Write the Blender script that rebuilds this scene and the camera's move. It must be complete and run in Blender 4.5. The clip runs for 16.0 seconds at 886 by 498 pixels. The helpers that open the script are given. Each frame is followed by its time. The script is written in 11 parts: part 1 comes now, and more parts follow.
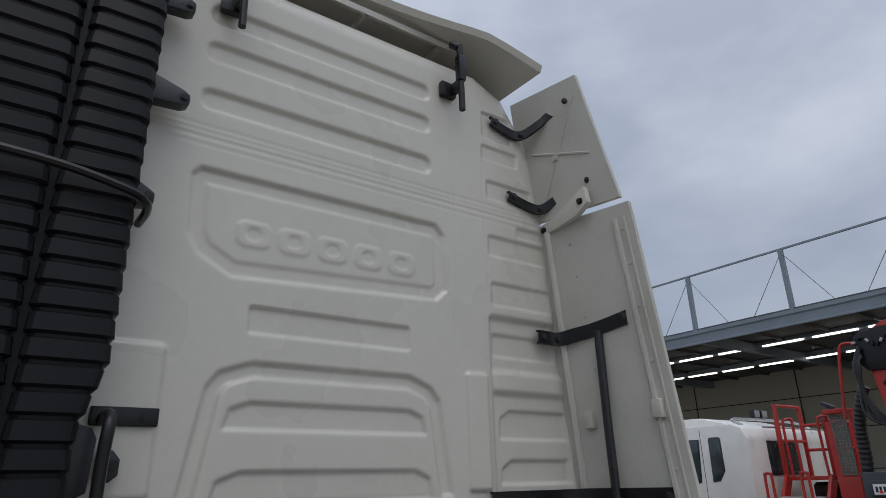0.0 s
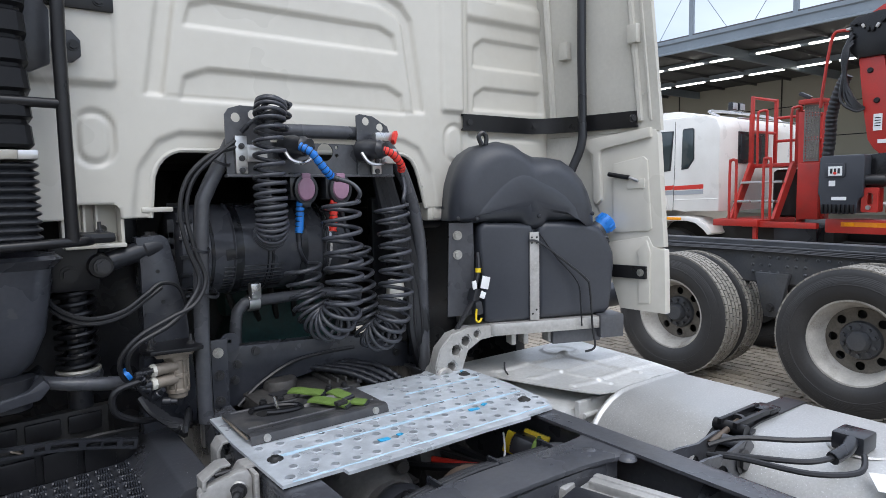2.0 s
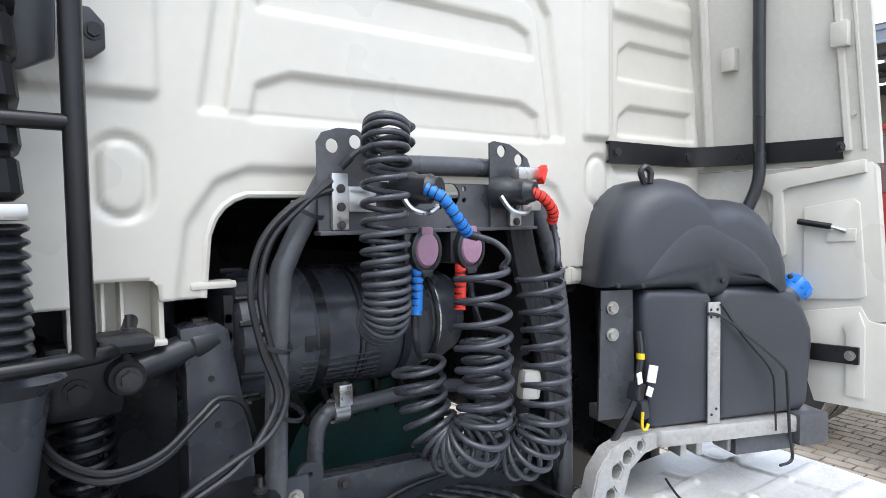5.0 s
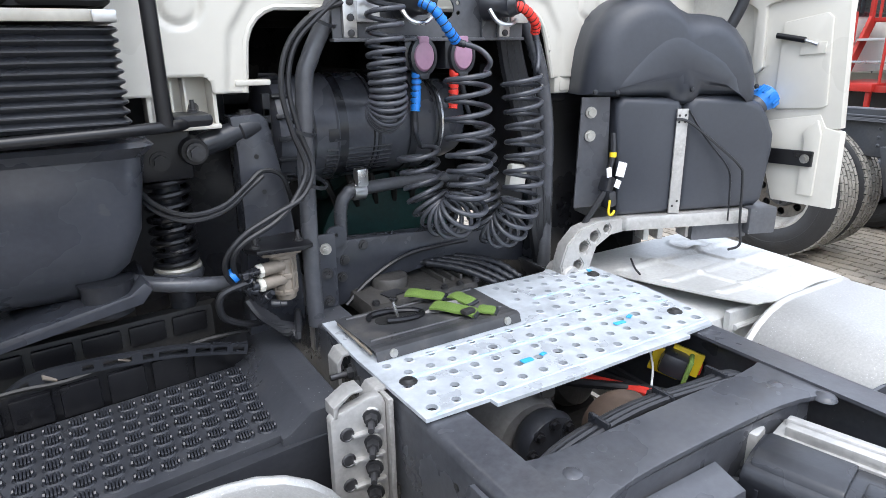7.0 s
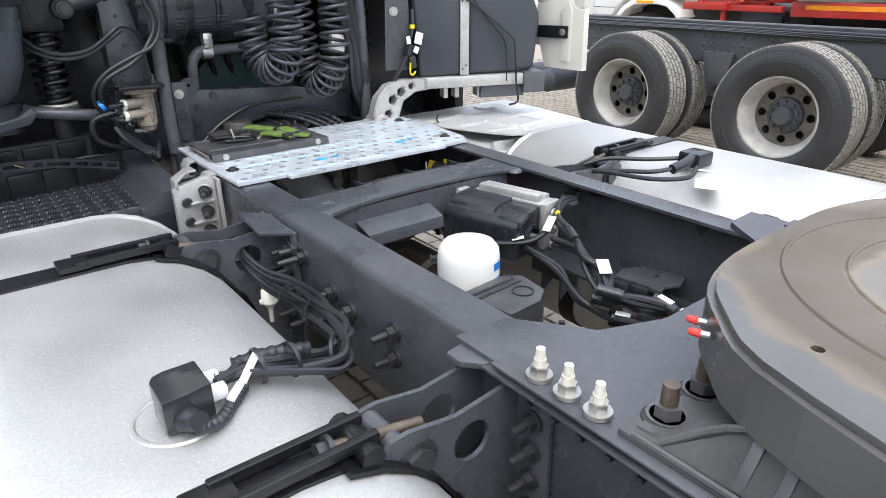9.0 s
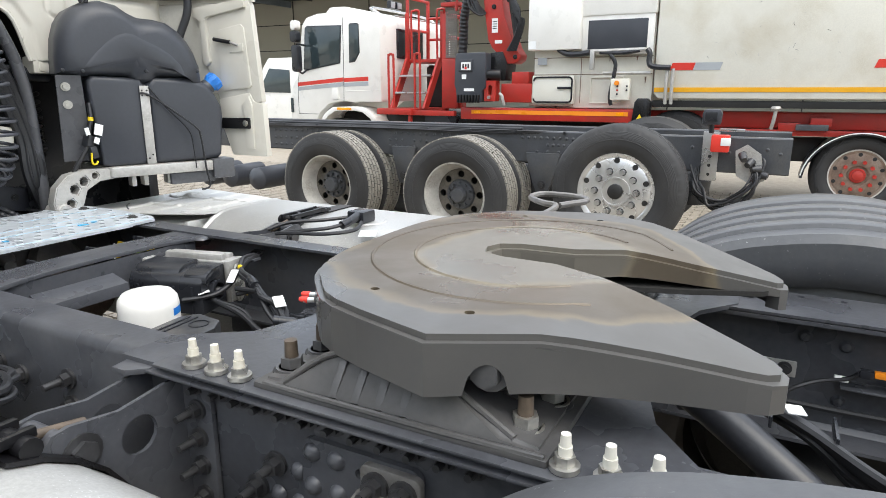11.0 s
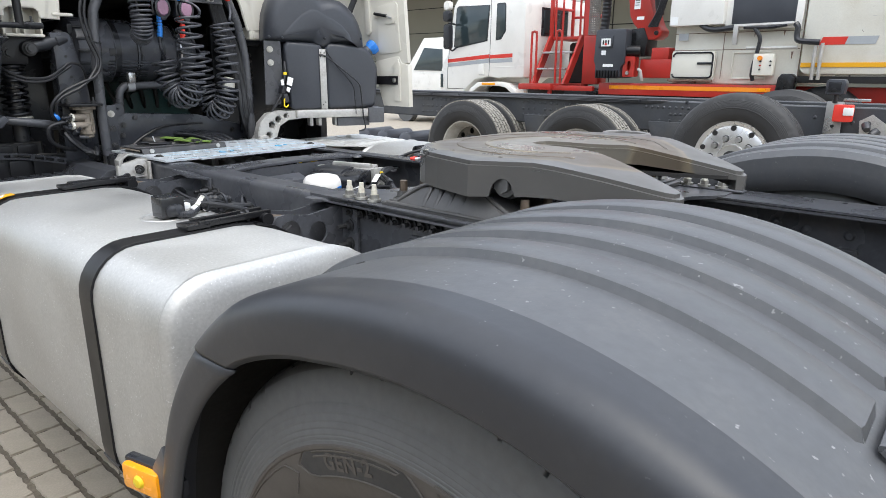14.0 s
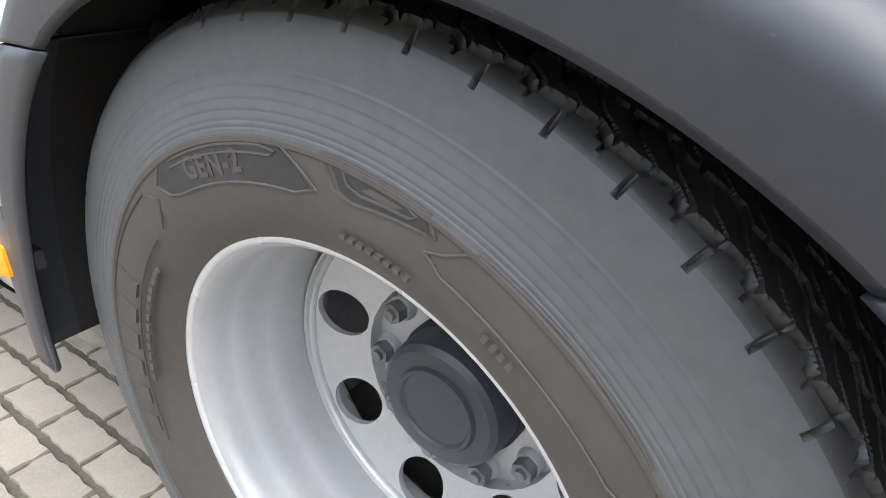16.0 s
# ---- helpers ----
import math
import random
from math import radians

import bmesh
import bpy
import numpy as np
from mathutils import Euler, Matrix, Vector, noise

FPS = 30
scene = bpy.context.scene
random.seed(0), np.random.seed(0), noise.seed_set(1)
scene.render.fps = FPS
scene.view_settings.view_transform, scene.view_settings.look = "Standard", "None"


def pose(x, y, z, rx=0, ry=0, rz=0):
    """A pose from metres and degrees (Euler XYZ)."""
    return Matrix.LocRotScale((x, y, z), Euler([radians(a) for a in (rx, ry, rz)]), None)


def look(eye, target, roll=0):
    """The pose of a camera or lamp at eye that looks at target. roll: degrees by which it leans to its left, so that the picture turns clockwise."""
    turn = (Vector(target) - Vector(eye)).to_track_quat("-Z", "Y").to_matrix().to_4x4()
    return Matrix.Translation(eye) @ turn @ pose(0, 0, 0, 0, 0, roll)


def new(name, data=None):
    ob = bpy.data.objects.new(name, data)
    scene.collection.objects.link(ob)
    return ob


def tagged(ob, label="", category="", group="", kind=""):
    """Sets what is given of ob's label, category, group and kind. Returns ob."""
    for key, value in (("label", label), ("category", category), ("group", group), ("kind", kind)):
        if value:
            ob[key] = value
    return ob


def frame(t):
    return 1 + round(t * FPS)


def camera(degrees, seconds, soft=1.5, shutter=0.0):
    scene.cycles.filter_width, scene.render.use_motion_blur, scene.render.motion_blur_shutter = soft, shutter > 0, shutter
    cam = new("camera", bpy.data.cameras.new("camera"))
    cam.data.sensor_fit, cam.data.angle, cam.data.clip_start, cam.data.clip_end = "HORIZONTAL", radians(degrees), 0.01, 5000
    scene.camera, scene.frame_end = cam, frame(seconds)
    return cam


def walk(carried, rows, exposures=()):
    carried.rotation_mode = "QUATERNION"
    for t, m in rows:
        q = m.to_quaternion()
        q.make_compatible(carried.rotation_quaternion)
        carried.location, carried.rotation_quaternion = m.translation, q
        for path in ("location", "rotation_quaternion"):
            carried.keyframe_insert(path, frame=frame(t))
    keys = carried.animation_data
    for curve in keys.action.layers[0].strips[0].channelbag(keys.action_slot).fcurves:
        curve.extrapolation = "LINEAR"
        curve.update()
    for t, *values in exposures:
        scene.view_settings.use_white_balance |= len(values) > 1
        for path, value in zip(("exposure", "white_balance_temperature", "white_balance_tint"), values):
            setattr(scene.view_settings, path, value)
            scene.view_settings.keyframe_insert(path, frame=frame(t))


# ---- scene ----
cam = camera(70.1, 16.0, soft=0.35)
PATH = [
    (0, (-0.986, -1.938, 1.972), (0.101, -0.413, 2.664), -1.25),
    (0.5, (-0.963, -1.932, 1.888), (0.169, -0.366, 2.404), -1.2),
    (1, (-0.944, -1.929, 1.796), (0.227, -0.337, 2.107), -1.2),
    (1.5, (-0.936, -1.923, 1.706), (0.252, -0.316, 1.795), -1.1),
    (2, (-0.916, -1.925, 1.646), (0.258, -0.317, 1.463), -1.0),
    (2.5, (-0.914, -1.825, 1.614), (0.237, -0.219, 1.303), -0.9),
    (3, (-0.988, -1.581, 1.669), (0.236, -0.012, 1.472), -0.8),
    (3.5, (-0.951, -1.347, 1.703), (0.251, 0.246, 1.564), -0.8),
    (3.7, (-0.916, -1.263, 1.718), (0.266, 0.348, 1.645), -0.9),
    (5.8, (-0.838, -1.191, 1.728), (0.285, 0.453, 1.538), -0.9),
    (6, (-0.866, -1.239, 1.727), (0.237, 0.409, 1.465), -0.7),
    (6.5, (-0.939, -1.368, 1.698), (0.137, 0.259, 1.255), -0.7),
    (7, (-0.93, -1.551, 1.681), (0.055, 0.079, 1.072), -0.9),
    (7.5, (-0.928, -1.743, 1.678), (-0.009, -0.156, 0.88), -0.7),
    (8, (-0.986, -1.936, 1.658), (0.029, -0.415, 0.847), -0.7),
    (8.5, (-1.015, -2.117, 1.609), (0.058, -0.628, 0.814), -0.6),
    (9, (-1.014, -2.332, 1.542), (0.113, -0.883, 0.748), -0.4),
    (9.5, (-1.038, -2.505, 1.515), (0.373, -1.279, 0.803), -0.3),
    (10, (-1.074, -2.599, 1.491), (0.568, -1.591, 0.955), -0.3),
    (10.2, (-1.091, -2.623, 1.483), (0.583, -1.656, 0.972), 0.1),
    (12.3, (-1.3070, -2.7139, 1.4696), (0.4255, -1.8521, 0.9661), -0.113),
    (12.5, (-1.3706, -2.7558, 1.4711), (0.3441, -1.8758, 0.9353), 0.347),
    (13, (-1.4898, -2.9549, 1.4664), (0.1029, -1.8614, 0.9501), 0.036),
    (13.5, (-1.5293, -3.1363, 1.4509), (-0.1040, -1.8386, 0.9164), -0.039),
    (14, (-1.6338, -3.2218, 1.3694), (-0.1835, -1.9549, 0.8298), 0.284),
    (14.5, (-1.6804, -3.2743, 1.2690), (-0.2867, -1.9718, 0.6687), 0.566),
    (14.6, (-1.6689, -3.2710, 1.2368), (-0.2792, -1.9747, 0.6152), 0.836),
    (15, (-1.644, -3.264, 1.149), (-0.273, -2.018, 0.396), 0.1),
    (15.5, (-1.607, -3.246, 1.107), (-0.345, -2.099, 0.062), -0.4),
    (16, (-1.512, -3.178, 1.09), (-0.073, -2.122, 0.187), 0.5),
]
walk(cam, [(t, look(eye, target, roll)) for t, eye, target, roll in PATH],
     exposures=[(0, -0.42, 6500, 10), (0.5, -0.15, 6500, 10), (1, 0.2, 6500, 10), (1.5, 0.5, 6500, 10), (2, 0.78, 6450, 10), (2.5, 1.17, 6400, 10), (3.5, 1.36, 6500, 10), (6, 1.40, 6480, 10), (6.5, 1.46, 6480, 10), (7, 1.58, 6450, 10), (7.5, 1.65, 6450, 10), (8, 1.52, 6550, 10), (8.5, 1.42, 6650, 10), (9, 1.42, 6700, 10), (9.5, 1.36, 6800, 8), (10, 1.30, 7150, 7), (12.5, 1.28, 6800, 8), (13, 1.25, 6750, 8), (13.5, 1.22, 6700, 8), (14, 1.19, 6800, 8), (14.5, 1.18, 6800, 8), (15, 1.62, 6650, 9), (15.5, 1.77, 6700, 9), (16, 1.98, 6550, 10)])


# ---- world and light ----
def overcast_world():
    w = bpy.data.worlds.new("overcast_sky")
    w.use_nodes = True
    nt = w.node_tree
    nt.nodes.clear()
    N, L = nt.nodes.new, nt.links.new
    out = N("ShaderNodeOutputWorld")
    add = N("ShaderNodeAddShader")
    sky = N("ShaderNodeTexSky")
    sky.sky_type = "NISHITA"
    sky.sun_disc = False
    sky.sun_elevation, sky.sun_rotation = radians(52), radians(200)
    b1 = N("ShaderNodeBackground")
    b1.inputs[1].default_value = 0.05
    L(sky.outputs[0], b1.inputs[0])
    tc = N("ShaderNodeTexCoord")
    mp = N("ShaderNodeMapping")
    mp.inputs["Scale"].default_value = (1.0, 1.0, 2.2)
    n = N("ShaderNodeTexNoise")
    n.inputs["Scale"].default_value = 2.3
    n.inputs["Detail"].default_value = 5
    n.inputs["Roughness"].default_value = 0.5
    r = N("ShaderNodeValToRGB")
    r.color_ramp.elements[0].position, r.color_ramp.elements[0].color = 0.36, (0.47, 0.51, 0.60, 1)
    r.color_ramp.elements[1].position, r.color_ramp.elements[1].color = 0.68, (0.80, 0.84, 0.92, 1)
    b2 = N("ShaderNodeBackground")
    b2.inputs[1].default_value = 0.88
    L(tc.outputs["Generated"], mp.inputs[0])
    L(mp.outputs[0], n.inputs["Vector"])
    L(n.outputs[0], r.inputs[0])
    L(r.outputs[0], b2.inputs[0])
    # an overcast sky is about three times as bright overhead as at the horizon
    sep = N("ShaderNodeSeparateXYZ")
    up = N("ShaderNodeValToRGB")
    for k, (p, g) in enumerate(((0.0, 0.21), (0.35, 0.53), (1.0, 1.0))):
        e = up.color_ramp.elements[k] if k < 2 else up.color_ramp.elements.new(p)
        e.position, e.color = p, (g, g, g, 1)
    gain = N("ShaderNodeMath")
    gain.operation = "MULTIPLY"
    gain.inputs[1].default_value = 1.48
    L(tc.outputs["Generated"], sep.inputs[0])
    L(sep.outputs["Z"], up.inputs[0])
    L(up.outputs[0], gain.inputs[0])
    L(gain.outputs[0], b2.inputs[1])
    L(b1.outputs[0], add.inputs[0])
    L(b2.outputs[0], add.inputs[1])
    L(add.outputs[0], out.inputs[0])
    scene.world = w


overcast_world()
sun = new("sun", bpy.data.lights.new("sun", "SUN"))
sun.data.energy, sun.data.angle, sun.data.color = 0.7, radians(40), (1.0, 0.97, 0.92)
sun.matrix_world = look((-3, -9, 17), (0, 0, 1))


# ---- materials ----
def mat(name, col, rough=0.5, metal=0.0, var=0.12, scale=4.0, fine=70.0, bump=0.1, dirt=None, dirt_amount=0.0, dirt_scale=3.0,
        rough_var=0.12, coat=0.0, spec=0.5, island=0.0, specks=None, speck_scale=90.0, speck_at=0.66):
    m = bpy.data.materials.new(name)
    m.use_nodes = True
    nt = m.node_tree
    N, L = nt.nodes.new, nt.links.new
    bs = nt.nodes["Principled BSDF"]
    tc = N("ShaderNodeTexCoord")

    def noise_tex(s, detail=4):
        n = N("ShaderNodeTexNoise")
        n.inputs["Scale"].default_value, n.inputs["Detail"].default_value = s, detail
        L(tc.outputs["Object"], n.inputs["Vector"])
        return n.outputs[0]

    def ramp(src, a, b, lo, hi):
        k = N("ShaderNodeMapRange")
        k.inputs["From Min"].default_value, k.inputs["From Max"].default_value = a, b
        k.inputs["To Min"].default_value, k.inputs["To Max"].default_value = lo, hi
        L(src, k.inputs["Value"])
        return k.outputs[0]

    big, small = noise_tex(scale), noise_tex(fine, 6)
    mul = N("ShaderNodeMath")
    mul.operation = "MULTIPLY"
    L(ramp(big, 0.3, 0.7, 1 - var, 1 + var), mul.inputs[0])
    L(ramp(small, 0.3, 0.7, 1 - var * 0.6, 1 + var * 0.6), mul.inputs[1])
    value = mul.outputs[0]
    if island:
        oi = N("ShaderNodeObjectInfo")
        m2 = N("ShaderNodeMath")
        m2.operation = "MULTIPLY"
        L(value, m2.inputs[0])
        L(ramp(oi.outputs["Random"], 0, 1, 1 - island, 1 + island), m2.inputs[1])
        value = m2.outputs[0]
    vm = N("ShaderNodeVectorMath")
    vm.operation = "SCALE"
    vm.inputs[0].default_value = col
    L(value, vm.inputs["Scale"])
    color = vm.outputs[0]
    if dirt:
        mx = N("ShaderNodeMix")
        mx.data_type = "RGBA"
        d = N("ShaderNodeMath")
        d.operation = "MULTIPLY"
        L(ramp(noise_tex(dirt_scale, 8), 0.48, 0.72, 0, 1), d.inputs[0])
        L(ramp(noise_tex(fine * 1.7, 3), 0.35, 0.6, 0.3, 1), d.inputs[1])
        d2 = N("ShaderNodeMath")
        d2.operation = "MULTIPLY"
        d2.inputs[1].default_value = dirt_amount
        L(d.outputs[0], d2.inputs[0])
        L(d2.outputs[0], mx.inputs["Factor"])
        L(color, mx.inputs["A"])
        mx.inputs["B"].default_value = (*dirt, 1)
        color = mx.outputs["Result"]
    if specks:
        mx = N("ShaderNodeMix")
        mx.data_type = "RGBA"
        d = N("ShaderNodeMath")
        d.operation = "MULTIPLY"
        L(ramp(noise_tex(speck_scale, 2), speck_at, speck_at + 0.05, 0, 1), d.inputs[0])
        L(ramp(noise_tex(speck_scale * 0.06, 3), 0.42, 0.62, 0.15, 1), d.inputs[1])
        L(d.outputs[0], mx.inputs["Factor"])
        L(color, mx.inputs["A"])
        mx.inputs["B"].default_value = (*specks, 1)
        color = mx.outputs["Result"]
    L(color, bs.inputs["Base Color"])
    L(ramp(big, 0.3, 0.7, max(0.02, rough - rough_var), min(1, rough + rough_var)), bs.inputs["Roughness"])
    bs.inputs["Metallic"].default_value = metal
    bs.inputs["Specular IOR Level"].default_value = spec
    if coat:
        bs.inputs["Coat Weight"].default_value, bs.inputs["Coat Roughness"].default_value = coat, 0.12
    if bump:
        b = N("ShaderNodeBump")
        b.inputs["Strength"].default_value, b.inputs["Distance"].default_value = bump, 0.004
        L(small, b.inputs["Height"])
        L(b.outputs[0], bs.inputs["Normal"])
    return m


CAB = mat("cab_paint", (0.605, 0.583, 0.520), 0.32, var=0.025, scale=1.5, fine=25, bump=0.015, coat=0.35, dirt=(0.42, 0.38, 0.31), dirt_amount=0.14, dirt_scale=2.2)
CAB_IN = mat("deflector_inside", (0.55, 0.535, 0.48), 0.45, var=0.05, bump=0.04, dirt=(0.33, 0.30, 0.25), dirt_amount=0.30)
FRAME = mat("chassis_paint", (0.066, 0.069, 0.078), 0.30, var=0.22, scale=5, bump=0.10, specks=(0.16, 0.16, 0.16), speck_scale=120, speck_at=0.72, dirt=(0.085, 0.082, 0.078), dirt_amount=0.35, dirt_scale=5, rough_var=0.10)
BAYSTEEL = mat("black_bay_steel", (0.036, 0.039, 0.048), 0.28, var=0.2, scale=5, bump=0.06, dirt=(0.065, 0.064, 0.064), dirt_amount=0.3, dirt_scale=6)
BLACK = mat("black_plastic", (0.019, 0.0205, 0.025), 0.31, var=0.22, spec=0.5, bump=0.08, dirt=(0.07, 0.069, 0.07), dirt_amount=0.25)
STACK = mat("matt_black_plastic", (0.007, 0.0075, 0.009), 0.48, var=0.2, spec=0.2, bump=0.08, dirt=(0.03, 0.03, 0.03), dirt_amount=0.25)
DARKRUB = mat("parked_tyre_rubber", (0.026, 0.026, 0.027), 0.6, var=0.15, scale=4, bump=0.08, dirt=(0.08, 0.075, 0.07), dirt_amount=0.3, dirt_scale=3)
BLACKM = mat("black_steel", (0.008, 0.008, 0.0095), 0.33, spec=0.4, var=0.15, bump=0.03, dirt=(0.05, 0.048, 0.045), dirt_amount=0.2)
STEP = mat("step_plastic", (0.036, 0.038, 0.044), 0.36, var=0.12, scale=6, bump=0.12, specks=(0.22, 0.22, 0.22), speck_scale=190, speck_at=0.70, dirt=(0.09, 0.088, 0.085), dirt_amount=0.3, dirt_scale=9)
SCUFF = mat("scuffed_plastic", (0.066, 0.070, 0.083), 0.32, var=0.15, bump=0.05, specks=(0.11, 0.114, 0.12), speck_scale=34, speck_at=0.66, dirt=(0.08, 0.08, 0.084), dirt_amount=0.3)
# near-black for sooty parts, and for shade painted into gaps and recesses
DARK = mat("soot_and_shade_black", (0.012, 0.012, 0.012), 0.6, var=0.3, bump=0.2, dirt=(0.07, 0.062, 0.055), dirt_amount=0.35)
GREYP = mat("grey_plastic", (0.040, 0.044, 0.054), 0.40, var=0.08, scale=3, bump=0.05, dirt=(0.085, 0.086, 0.09), dirt_amount=0.2)
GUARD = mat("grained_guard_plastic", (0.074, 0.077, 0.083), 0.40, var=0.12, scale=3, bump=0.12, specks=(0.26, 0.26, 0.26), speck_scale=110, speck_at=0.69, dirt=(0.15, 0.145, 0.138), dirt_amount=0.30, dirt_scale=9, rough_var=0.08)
# guard plastic again, smoother, with side shade put into a darker colour
GUARD_SHADED = mat("shaded_guard_plastic", (0.029, 0.031, 0.037), 0.38, var=0.10, scale=3, bump=0.05, specks=(0.20, 0.20, 0.20), speck_scale=130, speck_at=0.73, dirt=(0.08, 0.078, 0.075), dirt_amount=0.2, dirt_scale=9, rough_var=0.06)
HOSE = mat("coil_plastic", (0.050, 0.053, 0.063), 0.30, var=0.08, bump=0.03)
CABLE = mat("cable_rubber", (0.015, 0.0155, 0.018), 0.45, var=0.15, bump=0.05, dirt=(0.08, 0.08, 0.08), dirt_amount=0.15)
RUBBER_IN = mat("brown_sidewall_rubber", (0.070, 0.062, 0.056), 0.6, var=0.12, scale=4, bump=0.08, dirt=(0.10, 0.088, 0.075), dirt_amount=0.3, dirt_scale=3)
GLOSSY = mat("glossy_black_plastic", (0.03, 0.031, 0.033), 0.14, var=0.1, bump=0.02, rough_var=0.05)
RUBBER = mat("tyre_rubber", (0.098, 0.101, 0.104), 0.5, var=0.14, scale=3, bump=0.06, dirt=(0.12, 0.115, 0.11), dirt_amount=0.22, dirt_scale=2.5)
TREAD = mat("tread_rubber", (0.050, 0.049, 0.048), 0.42, var=0.2, scale=12, bump=0.10, dirt=(0.14, 0.13, 0.115), dirt_amount=0.30, dirt_scale=16)
ALU = mat("tank_aluminium", (0.50, 0.497, 0.482), 0.46, metal=0.6, var=0.14, scale=3, fine=160, bump=0.12, specks=(0.78, 0.79, 0.79), speck_scale=240, speck_at=0.655, dirt=(0.36, 0.352, 0.33), dirt_amount=0.6, dirt_scale=3.2, rough_var=0.12)
CAST = mat("cast_aluminium", (0.50, 0.49, 0.47), 0.5, metal=0.55, var=0.15, scale=9, bump=0.25, dirt=(0.14, 0.12, 0.10), dirt_amount=0.55, dirt_scale=9)
SHEET = mat("aluminium_sheet", (0.64, 0.64, 0.62), 0.45, metal=0.5, var=0.10, scale=4, bump=0.1, dirt=(0.34, 0.315, 0.28), dirt_amount=0.5, dirt_scale=6)
RIM = mat("rim_silver", (0.487, 0.492, 0.496), 0.36, metal=0.4, var=0.06, bump=0.03, dirt=(0.36, 0.345, 0.32), dirt_amount=0.30)
RIM_LIP = mat("rim_edge_silver", (0.66, 0.67, 0.68), 0.30, metal=0.45, var=0.04, bump=0.02)
ZINC = mat("zinc_bolt", (0.46, 0.45, 0.42), 0.38, metal=0.8, var=0.2, scale=30, bump=0.05, dirt=(0.16, 0.13, 0.09), dirt_amount=0.3, dirt_scale=40)
DARKBOLT = mat("dark_bolt", (0.06, 0.06, 0.063), 0.4, metal=0.5, var=0.2, scale=30, bump=0.05)
GREASE = mat("greased_steel", (0.105, 0.094, 0.080), 0.36, metal=0.25, specks=(0.05, 0.045, 0.04), speck_scale=26, speck_at=0.66, var=0.25, scale=5, fine=40, bump=0.06, dirt=(0.20, 0.17, 0.135), dirt_amount=0.6, dirt_scale=4, rough_var=0.2)
FWPAINT = mat("coupling_paint", (0.068, 0.067, 0.067), 0.38, var=0.18, scale=6, bump=0.12, dirt=(0.10, 0.093, 0.085), dirt_amount=0.4, dirt_scale=6)
GALV = mat("foiled_plate", (0.53, 0.565, 0.60), 0.34, metal=0.25, var=0.16, scale=9, fine=38, bump=0.4, dirt=(0.32, 0.34, 0.36), dirt_amount=0.7, dirt_scale=11)
BROWN = mat("valve_casting", (0.27, 0.232, 0.19), 0.55, metal=0.25, var=0.18, scale=20, bump=0.2, dirt=(0.12, 0.095, 0.072), dirt_amount=0.5, dirt_scale=20)
GEARBOX = mat("gearbox_casting", (0.066, 0.063, 0.060), 0.5, metal=0.3, var=0.3, scale=8, bump=0.3, dirt=(0.10, 0.09, 0.078), dirt_amount=0.5, dirt_scale=10)
WHITE = mat("white_paint", (0.80, 0.785, 0.745), 0.35, var=0.03, bump=0.02, coat=0.2, dirt=(0.5, 0.47, 0.40), dirt_amount=0.16)
DIRTYWHITE = mat("weathered_white", (0.70, 0.68, 0.605), 0.45, var=0.06, scale=1.2, bump=0.05, dirt=(0.42, 0.35, 0.22), dirt_amount=0.5, dirt_scale=2)
LABEL = mat("paper_label", (0.82, 0.83, 0.82), 0.5, var=0.03, bump=0)
REDLINE = mat("red_film", (0.62, 0.035, 0.022), 0.4, var=0.06, bump=0.0)
RED = mat("red_paint", (0.44, 0.026, 0.018), 0.42, var=0.12, scale=3, bump=0.05, dirt=(0.16, 0.05, 0.035), dirt_amount=0.5, dirt_scale=4)
REDP = mat("red_plastic", (0.75, 0.045, 0.03), 0.4, var=0.05, bump=0.03)
BLUEP = mat("blue_plastic", (0.015, 0.19, 0.62), 0.4, var=0.06, bump=0.03)
LILAC = mat("lilac_plastic", (0.33, 0.185, 0.265), 0.5, var=0.12, bump=0.05, dirt=(0.25, 0.20, 0.22), dirt_amount=0.4, dirt_scale=14)
YELLOW = mat("yellow_plastic", (0.80, 0.58, 0.02), 0.4, var=0.05, bump=0.02)
ORANGE = mat("orange_plastic", (0.85, 0.27, 0.02), 0.35, var=0.05, bump=0.02)
GREEN = mat("green_webbing", (0.115, 0.19, 0.035), 0.8, var=0.2, scale=12, fine=300, bump=0.5, dirt=(0.07, 0.10, 0.03), dirt_amount=0.5, dirt_scale=15)
TEAL = mat("teal_engine_paint", (0.006, 0.042, 0.037), 0.5, var=0.35, bump=0.2, dirt=(0.01, 0.012, 0.012), dirt_amount=0.6, dirt_scale=9)
GLASS = mat("dark_glass", (0.03, 0.045, 0.05), 0.08, var=0.1, bump=0, rough_var=0.03, spec=0.8)
STEEL = mat("bright_steel", (0.55, 0.55, 0.55), 0.3, metal=0.9, var=0.08, bump=0.03)
CONCRETE = mat("paving_concrete", (0.30, 0.263, 0.213), 0.85, var=0.14, scale=9, fine=120, bump=0.35, dirt=(0.20, 0.175, 0.145), dirt_amount=0.5, dirt_scale=7, island=0.10)
JOINT = mat("joint_sand", (0.105, 0.088, 0.066), 0.95, var=0.3, scale=8, fine=90, bump=0.6, dirt=(0.05, 0.043, 0.035), dirt_amount=0.6)
FACADE = mat("facade_panel", (0.36, 0.35, 0.295), 0.6, var=0.04, scale=0.4, bump=0.02)
ROOFSTEEL = mat("canopy_steel", (0.22, 0.26, 0.30), 0.5, metal=0.2, var=0.1, scale=1, bump=0.02)
DECKING = mat("canopy_decking", (0.085, 0.085, 0.088), 0.7, var=0.2, scale=1, bump=0.05)
STRIPE_GREY = mat("grey_stripe", (0.36, 0.38, 0.40), 0.4, var=0.05, bump=0)
